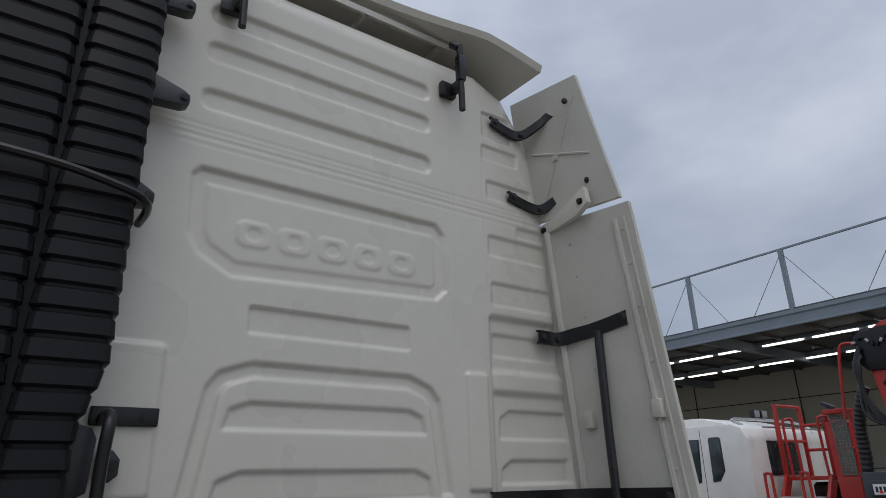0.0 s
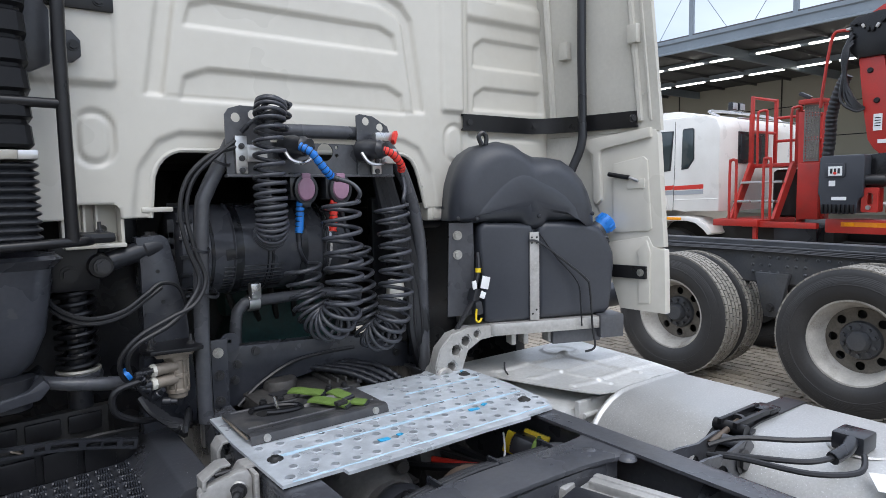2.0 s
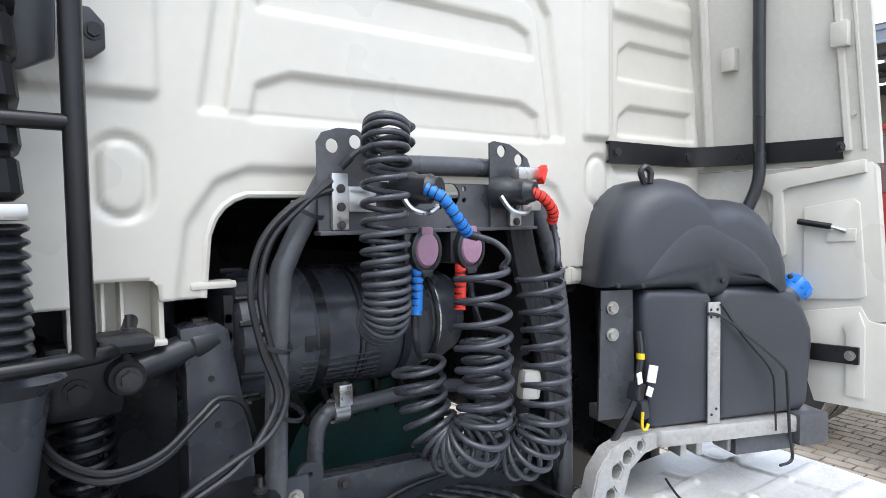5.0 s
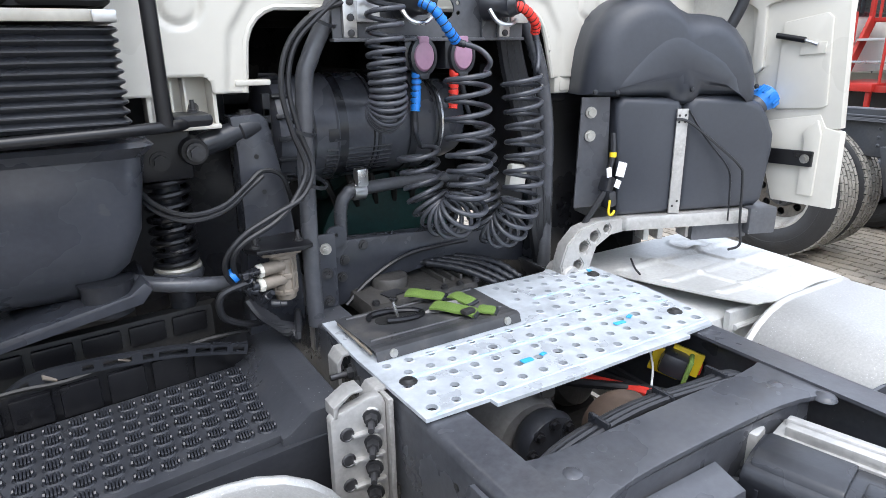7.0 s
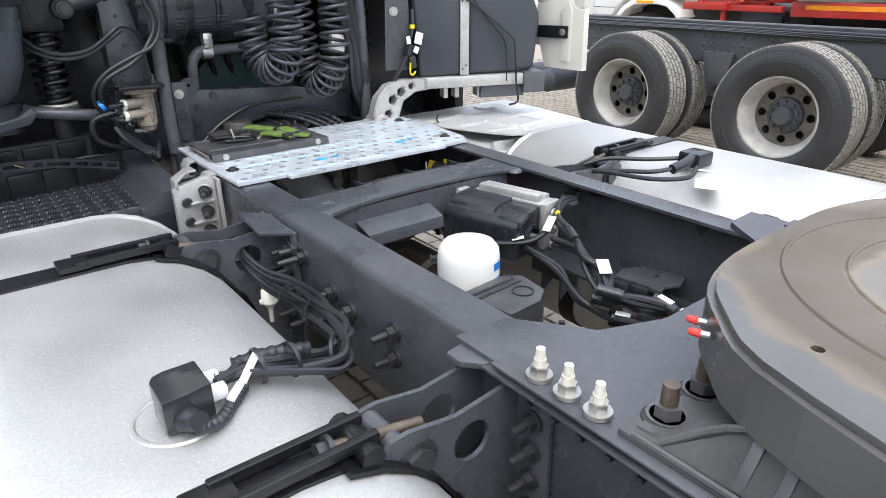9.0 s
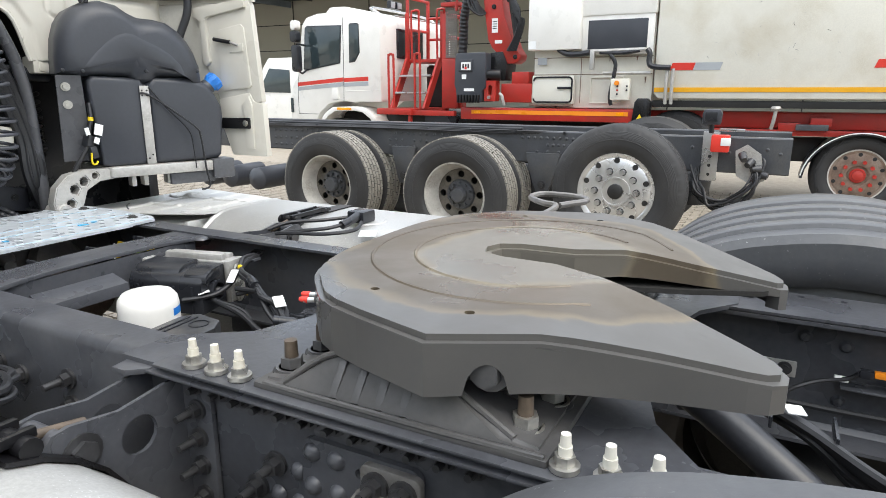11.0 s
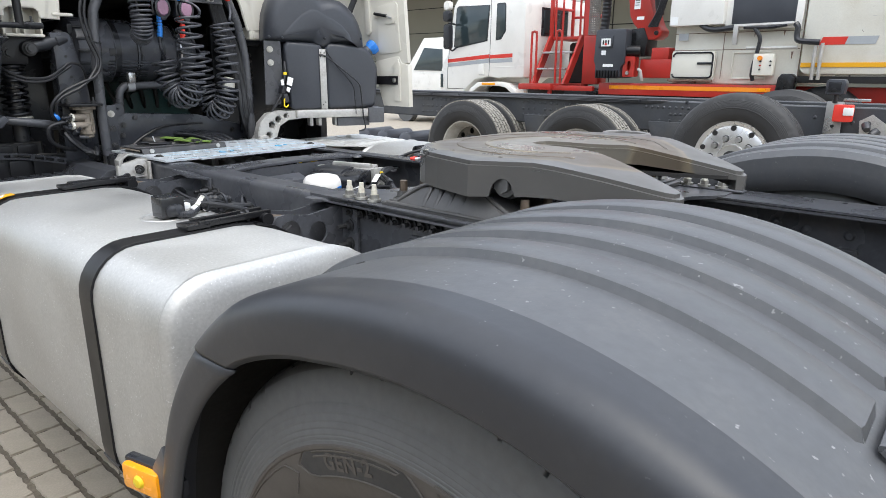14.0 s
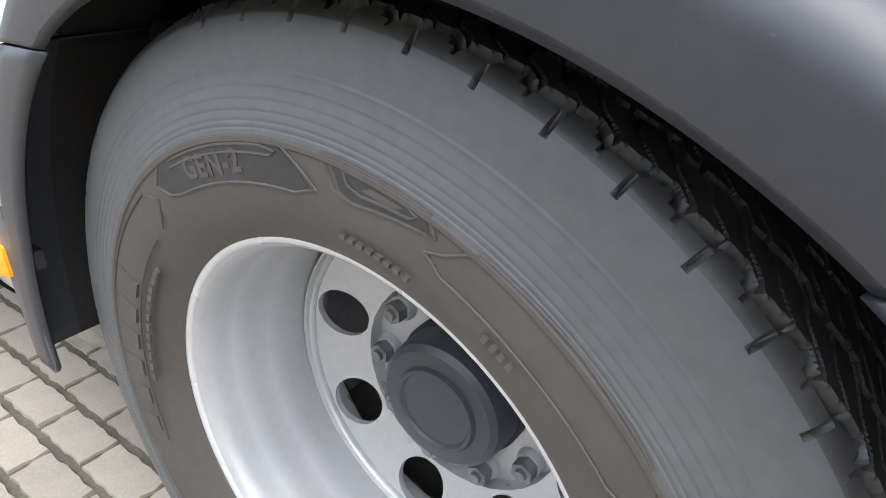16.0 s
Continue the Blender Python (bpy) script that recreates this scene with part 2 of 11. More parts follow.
CHASSIS2 = mat("neighbour_chassis", (0.060, 0.064, 0.072), 0.42, var=0.18, scale=4, bump=0.1, dirt=(0.13, 0.12, 0.10), dirt_amount=0.4, dirt_scale=5)
AMBER = mat("amber_lens", (0.95, 0.36, 0.01), 0.2, var=0.06, scale=60, bump=0.1, coat=0.5)


CASTDULL = mat("dull_casting", (0.20, 0.195, 0.188), 0.5, metal=0.45, var=0.18, scale=12, bump=0.25, dirt=(0.12, 0.105, 0.09), dirt_amount=0.6, dirt_scale=10)
RUST_BOLT = mat("browned_bolt", (0.13, 0.10, 0.075), 0.5, metal=0.4, var=0.25, scale=30, bump=0.1)
AMBERY = mat("deep_yellow_label", (0.74, 0.36, 0.010), 0.45, var=0.06, bump=0.02)
CLAMP = mat("clamp_band", (0.38, 0.365, 0.32), 0.42, metal=0.3, var=0.1, scale=10, bump=0.05, dirt=(0.2, 0.18, 0.15), dirt_amount=0.4, dirt_scale=12)


def glow(name, col, strength):
    m = bpy.data.materials.new(name)
    m.use_nodes = True
    b = m.node_tree.nodes["Principled BSDF"]
    b.inputs["Base Color"].default_value = (*col, 1)
    b.inputs["Emission Color"].default_value = (*col, 1)
    b.inputs["Emission Strength"].default_value = strength
    return m


TUBE_LIGHT = glow("fluorescent_tube", (1.0, 0.98, 0.92), 2.4)

# ---- building helpers ----
ORG = {}


def BM():
    return bmesh.new()


def box(bm, c, s, bev=0.0, m=None, seg=2):
    got = bmesh.ops.create_cube(bm, size=1.0)["verts"]
    t = Matrix.Translation(c) if m is None else m
    bmesh.ops.transform(bm, matrix=t @ Matrix.Diagonal((*s, 1)), verts=got)
    if bev:
        edges = list({e for v in got for e in v.link_edges})
        bmesh.ops.bevel(bm, geom=edges, offset=bev, segments=seg, affect="EDGES", profile=0.6)
    return bm


def frame_to(d):
    return Vector(d).to_track_quat("Z", "Y").to_matrix().to_4x4()


def cyl(bm, a, b, r, r2=None, seg=16):
    a, b = Vector(a), Vector(b)
    m = Matrix.Translation((a + b) / 2) @ frame_to(b - a)
    bmesh.ops.create_cone(bm, cap_ends=True, segments=seg, radius1=r, radius2=r if r2 is None else r2, depth=(b - a).length, matrix=m)
    return bm


def lathe(bm, profile, m=None, seg=32, closed=False):
    m = Matrix() if m is None else m
    rows = []
    for r, h in profile:
        rows.append([bm.verts.new(m @ Vector((r * math.cos(2 * math.pi * i / seg), r * math.sin(2 * math.pi * i / seg), h))) for i in range(seg)])
    n = len(rows)
    for k in range(n if closed else n - 1):
        a, b = rows[k], rows[(k + 1) % n]
        for i in range(seg):
            bm.faces.new((a[i], a[(i + 1) % seg], b[(i + 1) % seg], b[i]))
    if not closed:
        for row in (rows[0], rows[-1]):
            if (row[0].co - row[seg // 2].co).length > 0.002:
                bm.faces.new(row)
    return bm


def smooth_path(pts, n=6):
    p = [Vector(q) for q in pts]
    out = []
    for i in range(len(p) - 1):
        a, b, c, d = p[max(i - 1, 0)], p[i], p[i + 1], p[min(i + 2, len(p) - 1)]
        for k in range(n):
            t = k / n
            out.append(0.5 * ((2 * b) + (c - a) * t + (2 * a - 5 * b + 4 * c - d) * t * t + (3 * b - a - 3 * c + d) * t ** 3))
    out.append(p[-1])
    return out


def tube(bm, pts, r, seg=8, smooth=0, flat=1.0):
    pts = smooth_path(pts, smooth) if smooth else [Vector(q) for q in pts]
    rows, up = [], None
    for i, p in enumerate(pts):
        d = (pts[min(i + 1, len(pts) - 1)] - pts[max(i - 1, 0)]).normalized()
        if up is None:
            up = d.orthogonal().normalized()
        up = (up - d * up.dot(d)).normalized()
        side = d.cross(up)
        rr = r(i / (len(pts) - 1)) if callable(r) else r
        rows.append([bm.verts.new(p + up * (rr * math.cos(2 * math.pi * k / seg)) + side * (rr * flat * math.sin(2 * math.pi * k / seg))) for k in range(seg)])
    for a, b in zip(rows, rows[1:]):
        for k in range(seg):
            bm.faces.new((a[k], a[(k + 1) % seg], b[(k + 1) % seg], b[k]))
    bm.faces.new(rows[0][::-1])
    bm.faces.new(rows[-1])
    return bm


def prism(bm, poly, axis, a, b, bev=0.0, holes=()):
    """A polygon in the plane across axis, drawn out from a to b."""
    def at(p, h):
        return {"x": (h, p[0], p[1]), "y": (p[0], h, p[1]), "z": (p[0], p[1], h)}[axis]
    lo = [bm.verts.new(at(p, a)) for p in poly]
    hi = [bm.verts.new(at(p, b)) for p in poly]
    n = len(poly)
    faces = [bm.faces.new(lo), bm.faces.new(hi[::-1])]
    faces += [bm.faces.new((lo[i], hi[i], hi[(i + 1) % n], lo[(i + 1) % n])) for i in range(n)]
    bmesh.ops.recalc_face_normals(bm, faces=faces)
    if bev:
        bmesh.ops.bevel(bm, geom=list({e for f in faces for e in f.edges}), offset=bev, segments=2, affect="EDGES", profile=0.6)
    return bm


def rounded(x0, z0, x1, z1, r, n=5):
    out = []
    for cx, cz, a in ((x1 - r, z1 - r, 0), (x0 + r, z1 - r, 90), (x0 + r, z0 + r, 180), (x1 - r, z0 + r, 270)):
        out += [(cx + r * math.cos(radians(a + 90 * k / n)), cz + r * math.sin(radians(a + 90 * k / n))) for k in range(n + 1)]
    return out


def plate_with_holes(bm, outline, axis, a, b, holes, seg=14):
    """A flat plate with round holes through it; holes: (u, v, radius)."""
    def at(p, h):
        return {"x": (h, p[0], p[1]), "y": (p[0], h, p[1]), "z": (p[0], p[1], h)}[axis]
    loops = [list(outline)]
    for u, v, r, *slot in holes:
        # a slot is a hole drawn out by half its length each way, turned by an angle
        half, ang = (slot[0] / 2, radians(slot[1])) if slot else (0.0, 0.0)
        ring = []
        for k in range(seg):
            x = r * math.cos(2 * math.pi * k / seg)
            x, z = x + math.copysign(half, x), r * math.sin(2 * math.pi * k / seg)
            ring.append((u + x * math.cos(ang) - z * math.sin(ang), v + x * math.sin(ang) + z * math.cos(ang)))
        loops.append(ring)
    edges, rims = [], []
    for loop in loops:
        vs = [bm.verts.new(at(p, a)) for p in loop]
        rims.append(vs)
        edges += [bm.edges.new((vs[i], vs[(i + 1) % len(vs)])) for i in range(len(vs))]
    got = bmesh.ops.triangle_fill(bm, edges=edges, use_beauty=True, use_dissolve=False)
    faces = [g for g in got["geom"] if isinstance(g, bmesh.types.BMFace)]
    ext = bmesh.ops.extrude_face_region(bm, geom=faces, use_keep_orig=True)
    off = Vector(at((0, 0), b)) - Vector(at((0, 0), a))
    bmesh.ops.translate(bm, vec=off, verts=[g for g in ext["geom"] if isinstance(g, bmesh.types.BMVert)])
    bmesh.ops.recalc_face_normals(bm, faces=bm.faces[:])
    return bm


def hexbolt(bm, p, d, r=0.012, h=0.012, stud=0.0, washer=True):
    p, d = Vector(p), Vector(d).normalized()
    if washer:
        cyl(bm, p - d * 0.004, p + d * 0.003, r * 1.45, seg=14)
    cyl(bm, p, p + d * h, r, seg=6)
    if stud:
        cyl(bm, p + d * h, p + d * (h + stud), r * 0.55, r * 0.5, seg=10)
    return bm


def place(bm, name, material, sharp=38):
    me = bpy.data.meshes.new(name)
    bm.to_mesh(me)
    bm.free()
    me.materials.append(material)
    me.polygons.foreach_set("use_smooth", [True] * len(me.polygons))
    me.set_sharp_from_angle(angle=radians(sharp))
    return me


def thing(name, at, label, category, group="", kind=""):
    ob = new(name)
    ob.location = at
    ob.empty_display_size = 0.1
    ORG[ob.name] = Vector(at)
    return tagged(ob, label, category, group, kind)


def part(name, bm, material, parent, label="", sharp=38):
    org = ORG[parent.name]
    bmesh.ops.translate(bm, vec=-org, verts=bm.verts[:])
    ob = new(name, place(bm, name, material, sharp))
    ob.parent = parent
    ORG[ob.name] = org
    return tagged(ob, label)


def single(name, bm, material, label, category, group="", kind="", sharp=38):
    c = sum((v.co for v in bm.verts), Vector()) / max(1, len(bm.verts))
    c.z = min(v.co.z for v in bm.verts)
    bmesh.ops.translate(bm, vec=-c, verts=bm.verts[:])
    ob = new(name, place(bm, name, material, sharp))
    ob.location = c
    ORG[ob.name] = c
    return tagged(ob, label, category, group, kind)


# ---- the cab ----
def sd_poly(X, Z, poly):
    P = np.array(poly, float)
    d = np.full(X.shape, 1e9)
    inside = np.zeros(X.shape, bool)
    for i in range(len(P)):
        a, b = P[i], P[(i + 1) % len(P)]
        e = b - a
        wx, wz = X - a[0], Z - a[1]
        t = np.clip((wx * e[0] + wz * e[1]) / (e @ e), 0, 1)
        d = np.minimum(d, (wx - e[0] * t) ** 2 + (wz - e[1] * t) ** 2)
        if a[1] != b[1]:
            cross = ((a[1] > Z) != (b[1] > Z)) & (X < (b[0] - a[0]) * (Z - a[1]) / (b[1] - a[1]) + a[0])
            inside ^= cross
    return np.where(inside, -1, 1) * np.sqrt(d)


def sd_box(X, Z, x0, z0, x1, z1, r=0.02):
    qx, qz = np.abs(X - (x0 + x1) / 2) - (x1 - x0) / 2 + r, np.abs(Z - (z0 + z1) / 2) - (z1 - z0) / 2 + r
    return np.hypot(np.maximum(qx, 0), np.maximum(qz, 0)) + np.minimum(np.maximum(qx, qz), 0) - r


def step(d, w=0.012):
    w = w * 0.75
    t = np.clip(0.5 - d / (2 * w), 0, 1)
    return t * t * (3 - 2 * t)


def cab_wall_sdf(X, Z):
    out = sd_poly(X, Z, [(-1.24, 1.585), (1.135, 1.585), (1.125, 1.95), (1.03, 3.05), (0.955, 3.48), (0.80, 3.72), (0.62, 3.80), (-0.72, 3.80), (-0.90, 3.72), (-1.06, 3.48), (-1.13, 3.05)])
    hole = sd_poly(X, Z, [(-0.528, 1.50), (-0.515, 1.70), (-0.485, 1.755), (-0.44, 1.778), (0.32, 1.782), (0.365, 1.76), (0.395, 1.70), (0.445, 1.50)])
    low = np.minimum(sd_box(X, Z, 0.565, 1.5, 0.95, 1.64, 0.03), sd_box(X, Z, -0.735, 1.45, -0.605, 1.625, 0.02))
    return np.maximum(np.maximum(out, -hole), -low)


def cab_wall_relief(X, Z):
    y = np.zeros(X.shape)
    for z0, z1 in ((3.525, 3.595), (3.365, 3.437), (3.172, 3.246)):
        y += 0.014 * step(sd_box(X, Z, -0.585, z0, 0.338, z1, 0.03))
    for z0 in (3.105, 3.060, 3.035):
        y += 0.004 * step(np.maximum(np.abs(Z - z0) - 0.002, np.abs(X + 0.05) - 1.0), 0.004)
    y += 0.004 * step(np.abs(Z - 3.08) - 0.0015, 0.003)
    logo = [(-0.56, 2.95), (0.36, 2.95), (0.40, 2.91), (0.41, 2.68), (0.36, 2.635), (-0.43, 2.60), (-0.54, 2.66), (-0.575, 2.72), (-0.585, 2.92)]
    sd = sd_poly(X, Z, logo)
    y += 0.014 * step(sd, 0.012) - 0.005 * step(sd + 0.05, 0.01)
    # five raised emblem bars
    for k in range(5):
        x0 = -0.425 + k * 0.143
        y -= 0.004 * step(sd_box(X, Z, x0, 2.71, x0 + 0.115, 2.80, 0.03), 0.004)
        y += 0.004 * step(sd_box(X, Z, x0 + 0.032, 2.732, x0 + 0.083, 2.778, 0.02), 0.004)
    y += 0.010 * step(sd_box(X, Z, -0.362, 2.425, 0.236, 2.51, 0.008), 0.007)
    arch = sd_poly(X, Z, [(-0.535, 1.88), (-0.475, 2.25), (-0.44, 2.30), (-0.34, 2.335), (0.24, 2.335), (0.33, 2.30), (0.37, 2.25), (0.425, 1.88)])
    y += 0.014 * step(np.maximum(np.abs(arch + 0.025) - 0.022, 1.93 - Z), 0.009)
    y += 0.011 * step(sd_poly(X, Z, [(-0.412, 2.132), (-0.396, 2.19), (-0.335, 2.212), (0.235, 2.212), (0.292, 2.19), (0.305, 2.132)]), 0.008)
    y += 0.011 * step(sd_poly(X, Z, [(-0.432, 1.922), (-0.418, 1.985), (-0.35, 2.012), (0.262, 2.012), (0.32, 1.985), (0.33, 1.922)]), 0.008)
    # border of the cut-out
    cut = sd_poly(X, Z, [(-0.60, 1.40), (-0.555, 1.72), (-0.50, 1.80), (-0.44, 1.825), (0.32, 1.83), (0.39, 1.80), (0.44, 1.72), (0.49, 1.40)])
    y += 0.010 * step(cut, 0.012)
    y -= 0.014 * step(sd_box(X, Z, -0.80, 1.945, -0.597, 2.362, 0.015), 0.01)
    y -= 0.014 * step(sd_box(X, Z, 0.492, 1.94, 0.592, 2.365, 0.012), 0.01)
    for x0, z0 in ((-0.70, 1.735), (0.512, 1.755)):
        y += 0.008 * step(np.abs(sd_box(X, Z, x0, z0, x0 + 0.085, z0 + 0.135, 0.042)) - 0.008, 0.006)
    for x0 in (0.45, 0.605):
        y += 0.004 * step(np.maximum(np.abs(X - x0) - 0.002, np.maximum(Z - 3.5, 2.38 - Z)), 0.004)
    y += 0.018 * step(sd_box(X, Z, 0.625, 1.85, 1.03, 2.605, 0.02), 0.02)
    y -= 0.016 * step(sd_box(X, Z, 0.63, 2.30, 1.05, 2.385, 0.02), 0.02)
    for z0, z1, x0, x1 in ((2.872, 2.962, 0.635, 0.965), (2.655, 2.752, 0.64, 0.975), (2.445, 2.535, 0.645, 0.985), (3.14, 3.225, 0.64, 0.90), (3.33, 3.40, 0.62, 0.83), (2.985, 3.03, 0.80, 0.95)):
        y += 0.009 * step(sd_box(X, Z, x0, z0, x1, z1, 0.012), 0.008)
    for z0, z1 in ((2.125, 2.232), (1.96, 2.045)):
        y += 0.011 * step(sd_poly(X, Z, [(0.662, z0), (0.668, z1 - 0.03), (0.715, z1), (1.02, z1), (1.03, z0)]), 0.008)
    y += 0.01 * step(sd_box(X, Z, 0.63, 3.445, 0.80, 3.575, 0.01), 0.006)
    return 1.05 * y


def cab_rear_wall():
    s = 0.007
    xs, zs = np.arange(-1.26, 1.15, s), np.arange(1.57, 3.82, s)
    X, Z = np.meshgrid(xs, zs)
    for _ in range(2):
        d = cab_wall_sdf(X, Z)
        gx = (cab_wall_sdf(X + 1e-3, Z) - d) / 1e-3
        gz = (cab_wall_sdf(X, Z + 1e-3) - d) / 1e-3
        near = np.abs(d) < 0.75 * s
        X, Z = X - np.where(near, d * gx, 0), Z - np.where(near, d * gz, 0)
    d = cab_wall_sdf(X, Z)
    outer = np.minimum.reduce([1.135 - 0.085 * (Z - 1.9) - X, X + 1.24 - 0.085 * (Z - 1.9), 3.80 - Z])
    roll = np.clip(1 - outer / 0.13, 0, 1)
    corner = sd_poly(X, Z, [(-1.24, 1.0), (1.135, 1.0), (1.125, 1.95), (1.03, 3.05), (0.955, 3.48), (0.80, 3.72), (0.62, 3.80), (-0.72, 3.80), (-0.90, 3.72), (-1.06, 3.48), (-1.13, 3.05)])
    roll = np.clip(1 + corner / 0.12, 0, 1)
    Y = cab_wall_relief(X, Z) * (1 - roll) + 0.10 * (1 - np.sqrt(np.clip(1 - roll ** 2, 0, 1)))
    ok = d < 0.002
    index = -np.ones(X.shape, int)
    index[ok] = np.arange(ok.sum())
    verts = np.stack([X[ok], Y[ok], Z[ok]], 1)
    a, b, c, e = index[:-1, :-1], index[:-1, 1:], index[1:, 1:], index[1:, :-1]
    # cells that lie wholly on the rim have no width
    rim = np.abs(d) < 8e-4
    flat = rim[:-1, :-1] & rim[:-1, 1:] & rim[1:, 1:] & rim[1:, :-1]
    good = (a >= 0) & (b >= 0) & (c >= 0) & (e >= 0) & ~flat
    faces = np.stack([a[good], b[good], c[good], e[good]], 1).tolist()
    for p, q, r, o in ((a, b, c, e), (b, c, e, a), (c, e, a, b), (e, a, b, c)):
        tri = (p >= 0) & (q >= 0) & (r >= 0) & (o < 0) & ~flat
        faces += np.stack([p[tri], q[tri], r[tri]], 1).tolist()
    me = bpy.data.meshes.new("rear_wall")
    me.from_pydata((verts - np.array([0, 0.6, 1.6])).tolist(), [], faces)
    me.materials.append(CAB)
    me.polygons.foreach_set("use_smooth", [True] * len(me.polygons))
    ob = new("rear_wall", me)
    ob.parent = cab
    sol = ob.modifiers.new("thickness", "SOLIDIFY")
    sol.thickness, sol.offset = 0.012, -1
    return ob


cab = thing("truck_cab", (0, 0.6, 1.6), "tall cream-white truck sleeper cab with a panelled rear wall", "truck cab")
cab_rear_wall()
# folded lip round the cut-out
lip = [(-0.527, 0.016, 1.585), (-0.515, 0.016, 1.70), (-0.503, 0.016, 1.732), (-0.485, 0.016, 1.755), (-0.465, 0.016, 1.769), (-0.44, 0.016, 1.778), (0.32, 0.016, 1.782), (0.345, 0.016, 1.774), (0.365, 0.016, 1.76), (0.382, 0.016, 1.735), (0.395, 0.016, 1.70), (0.425, 0.016, 1.585)]
part("cut_out_lip", tube(BM(), lip, 0.0085, 8), CAB, cab)
# shell of the cab in front of the rear wall
bm = prism(BM(), [(-1.235, 1.66), (-0.60, 1.66), (-0.60, 1.875), (0.505, 1.875), (0.505, 1.66), (1.13, 1.66), (1.12, 1.95), (1.025, 3.05), (0.945, 3.48), (0.79, 3.71), (0.61, 3.79), (-0.71, 3.79), (-0.89, 3.71), (-1.05, 3.48), (-1.125, 3.05)], "y", 0.10, 2.1)
part("cab_shell", bm, CAB, cab)
for fl, x0, x1 in ((0, -0.745, -0.60), (1, 0.40, 0.60)):
    if fl == 0:
        foot = part("mounting_foot", box(BM(), (-0.668, 0.085, 1.575), (0.15, 0.012, 0.13), 0.004), CAB, cab)
        for q in (-0.742, -0.600):
            part("side_plate", box(BM(), (q, 0.048, 1.575), (0.010, 0.074, 0.13), 0.004), CAB, foot)
        part("bottom_rim", box(BM(), (-0.668, 0.02, 1.513), (0.15, 0.05, 0.012), 0.005), CAB, foot)
        for q in (-0.690, -0.660):
            part("web", box(BM(), (q, 0.055, 1.575), (0.006, 0.05, 0.11), 0.002), CAB, foot)
        part("ledge", box(BM(), (-0.508, 0.03, 1.607), (0.085, 0.05, 0.014), 0.005), CAB, cab)
    else:
        bm = BM()
        box(bm, (0.52, 0.05, 1.57), (0.18, 0.08, 0.07), 0.015)
        box(bm, (0.49, 0.02, 1.565), (0.08, 0.03, 0.045), 0.01)
        part("mounting_foot", bm, CAB, cab)
# roof deflector
bm = BM()
rows = []
for i in range(25):
    u = -1 + 2 * i / 24
    x = -0.06 + 0.885 * u
    s_ = abs(u)
    zt = 3.985 - 0.10 * s_ ** 2.2 - 0.115 * max(0.0, (s_ - 0.72) / 0.28) ** 1.3
    yr = 0.02 - 0.24 * s_ ** 2
    rows.append([bm.verts.new(q) for q in ((x, yr, zt), (x, yr + 0.015, zt - 0.03), (x, 0.5, zt - 0.01), (x, 1.25, zt - 0.05), (x, 1.25, zt), (x, 0.5, zt + 0.05))])
for a_, b_ in zip(rows, rows[1:]):
    for k in range(6):
        bm.faces.new((a_[k], a_[(k + 1) % 6], b_[(k + 1) % 6], b_[k]))
bm.faces.new(rows[0]), bm.faces.new(rows[-1][::-1])
bmesh.ops.recalc_face_normals(bm, faces=bm.faces[:])
roof = part("roof_deflector", bm, CAB, cab, sharp=30)
bm = BM()
for x in (-0.45, 0.05, 0.45):
    box(bm, (x, 0.30, 3.90), (0.012, 0.5, 0.03))
box(bm, (0, 0.05, 3.90), (1.0, 0.012, 0.03))
part("stiffening_rib", bm, CAB_IN, roof)
for x in (0.425, -0.53):
    bm = BM()
    box(bm, (x, -0.018, 3.60), (0.075, 0.03, 0.07), 0.006)
    box(bm, (x + 0.02, -0.055, 3.60), (0.03, 0.07, 0.045), 0.005)
    cyl(bm, (x + 0.025, -0.09, 3.47), (x + 0.02, -0.09, 3.80), 0.014, seg=10)
    box(bm, (x + 0.022, -0.09, 3.68), (0.035, 0.035, 0.13), 0.006)
    cyl(bm, (x + 0.02, -0.09, 3.79), (x + 0.008, -0.05, 3.83), 0.018, seg=10)
    part("deflector_strut", bm, BLACKM, cab, "black adjustable steel strut")


# side deflector: an inner skin that leans inwards towards its top
def dx(y, z):
    return 1.055 - 0.215 * y - 0.085 * max(0.0, z - 1.9) - 0.03 * max(0.0, z - 3.0)


def skin(bm, y_front, y_rear, z0, z1, t=0.018, nz=14, ny=6):
    grid = []
    for i in range(nz + 1):
        z = z0 + (z1 - z0) * i / nz
        row = []
        for k in range(ny + 1):
            y = y_front(z) + (y_rear(z) - y_front(z)) * k / ny
            row.append(bm.verts.new((dx(y, z) + 0.035 * (k / ny) ** 3 * 0, y, z)))
        grid.append(row)
    faces = []
    for a, b in zip(grid, grid[1:]):
        for k in range(ny):
            faces.append(bm.faces.new((a[k], a[k + 1], b[k + 1], b[k])))
    ext = bmesh.ops.extrude_face_region(bm, geom=faces, use_keep_orig=True)
    bmesh.ops.translate(bm, vec=(t, 0, 0), verts=[g for g in ext["geom"] if isinstance(g, bmesh.types.BMVert)])
    bmesh.ops.recalc_face_normals(bm, faces=bm.faces[:])
    return bm


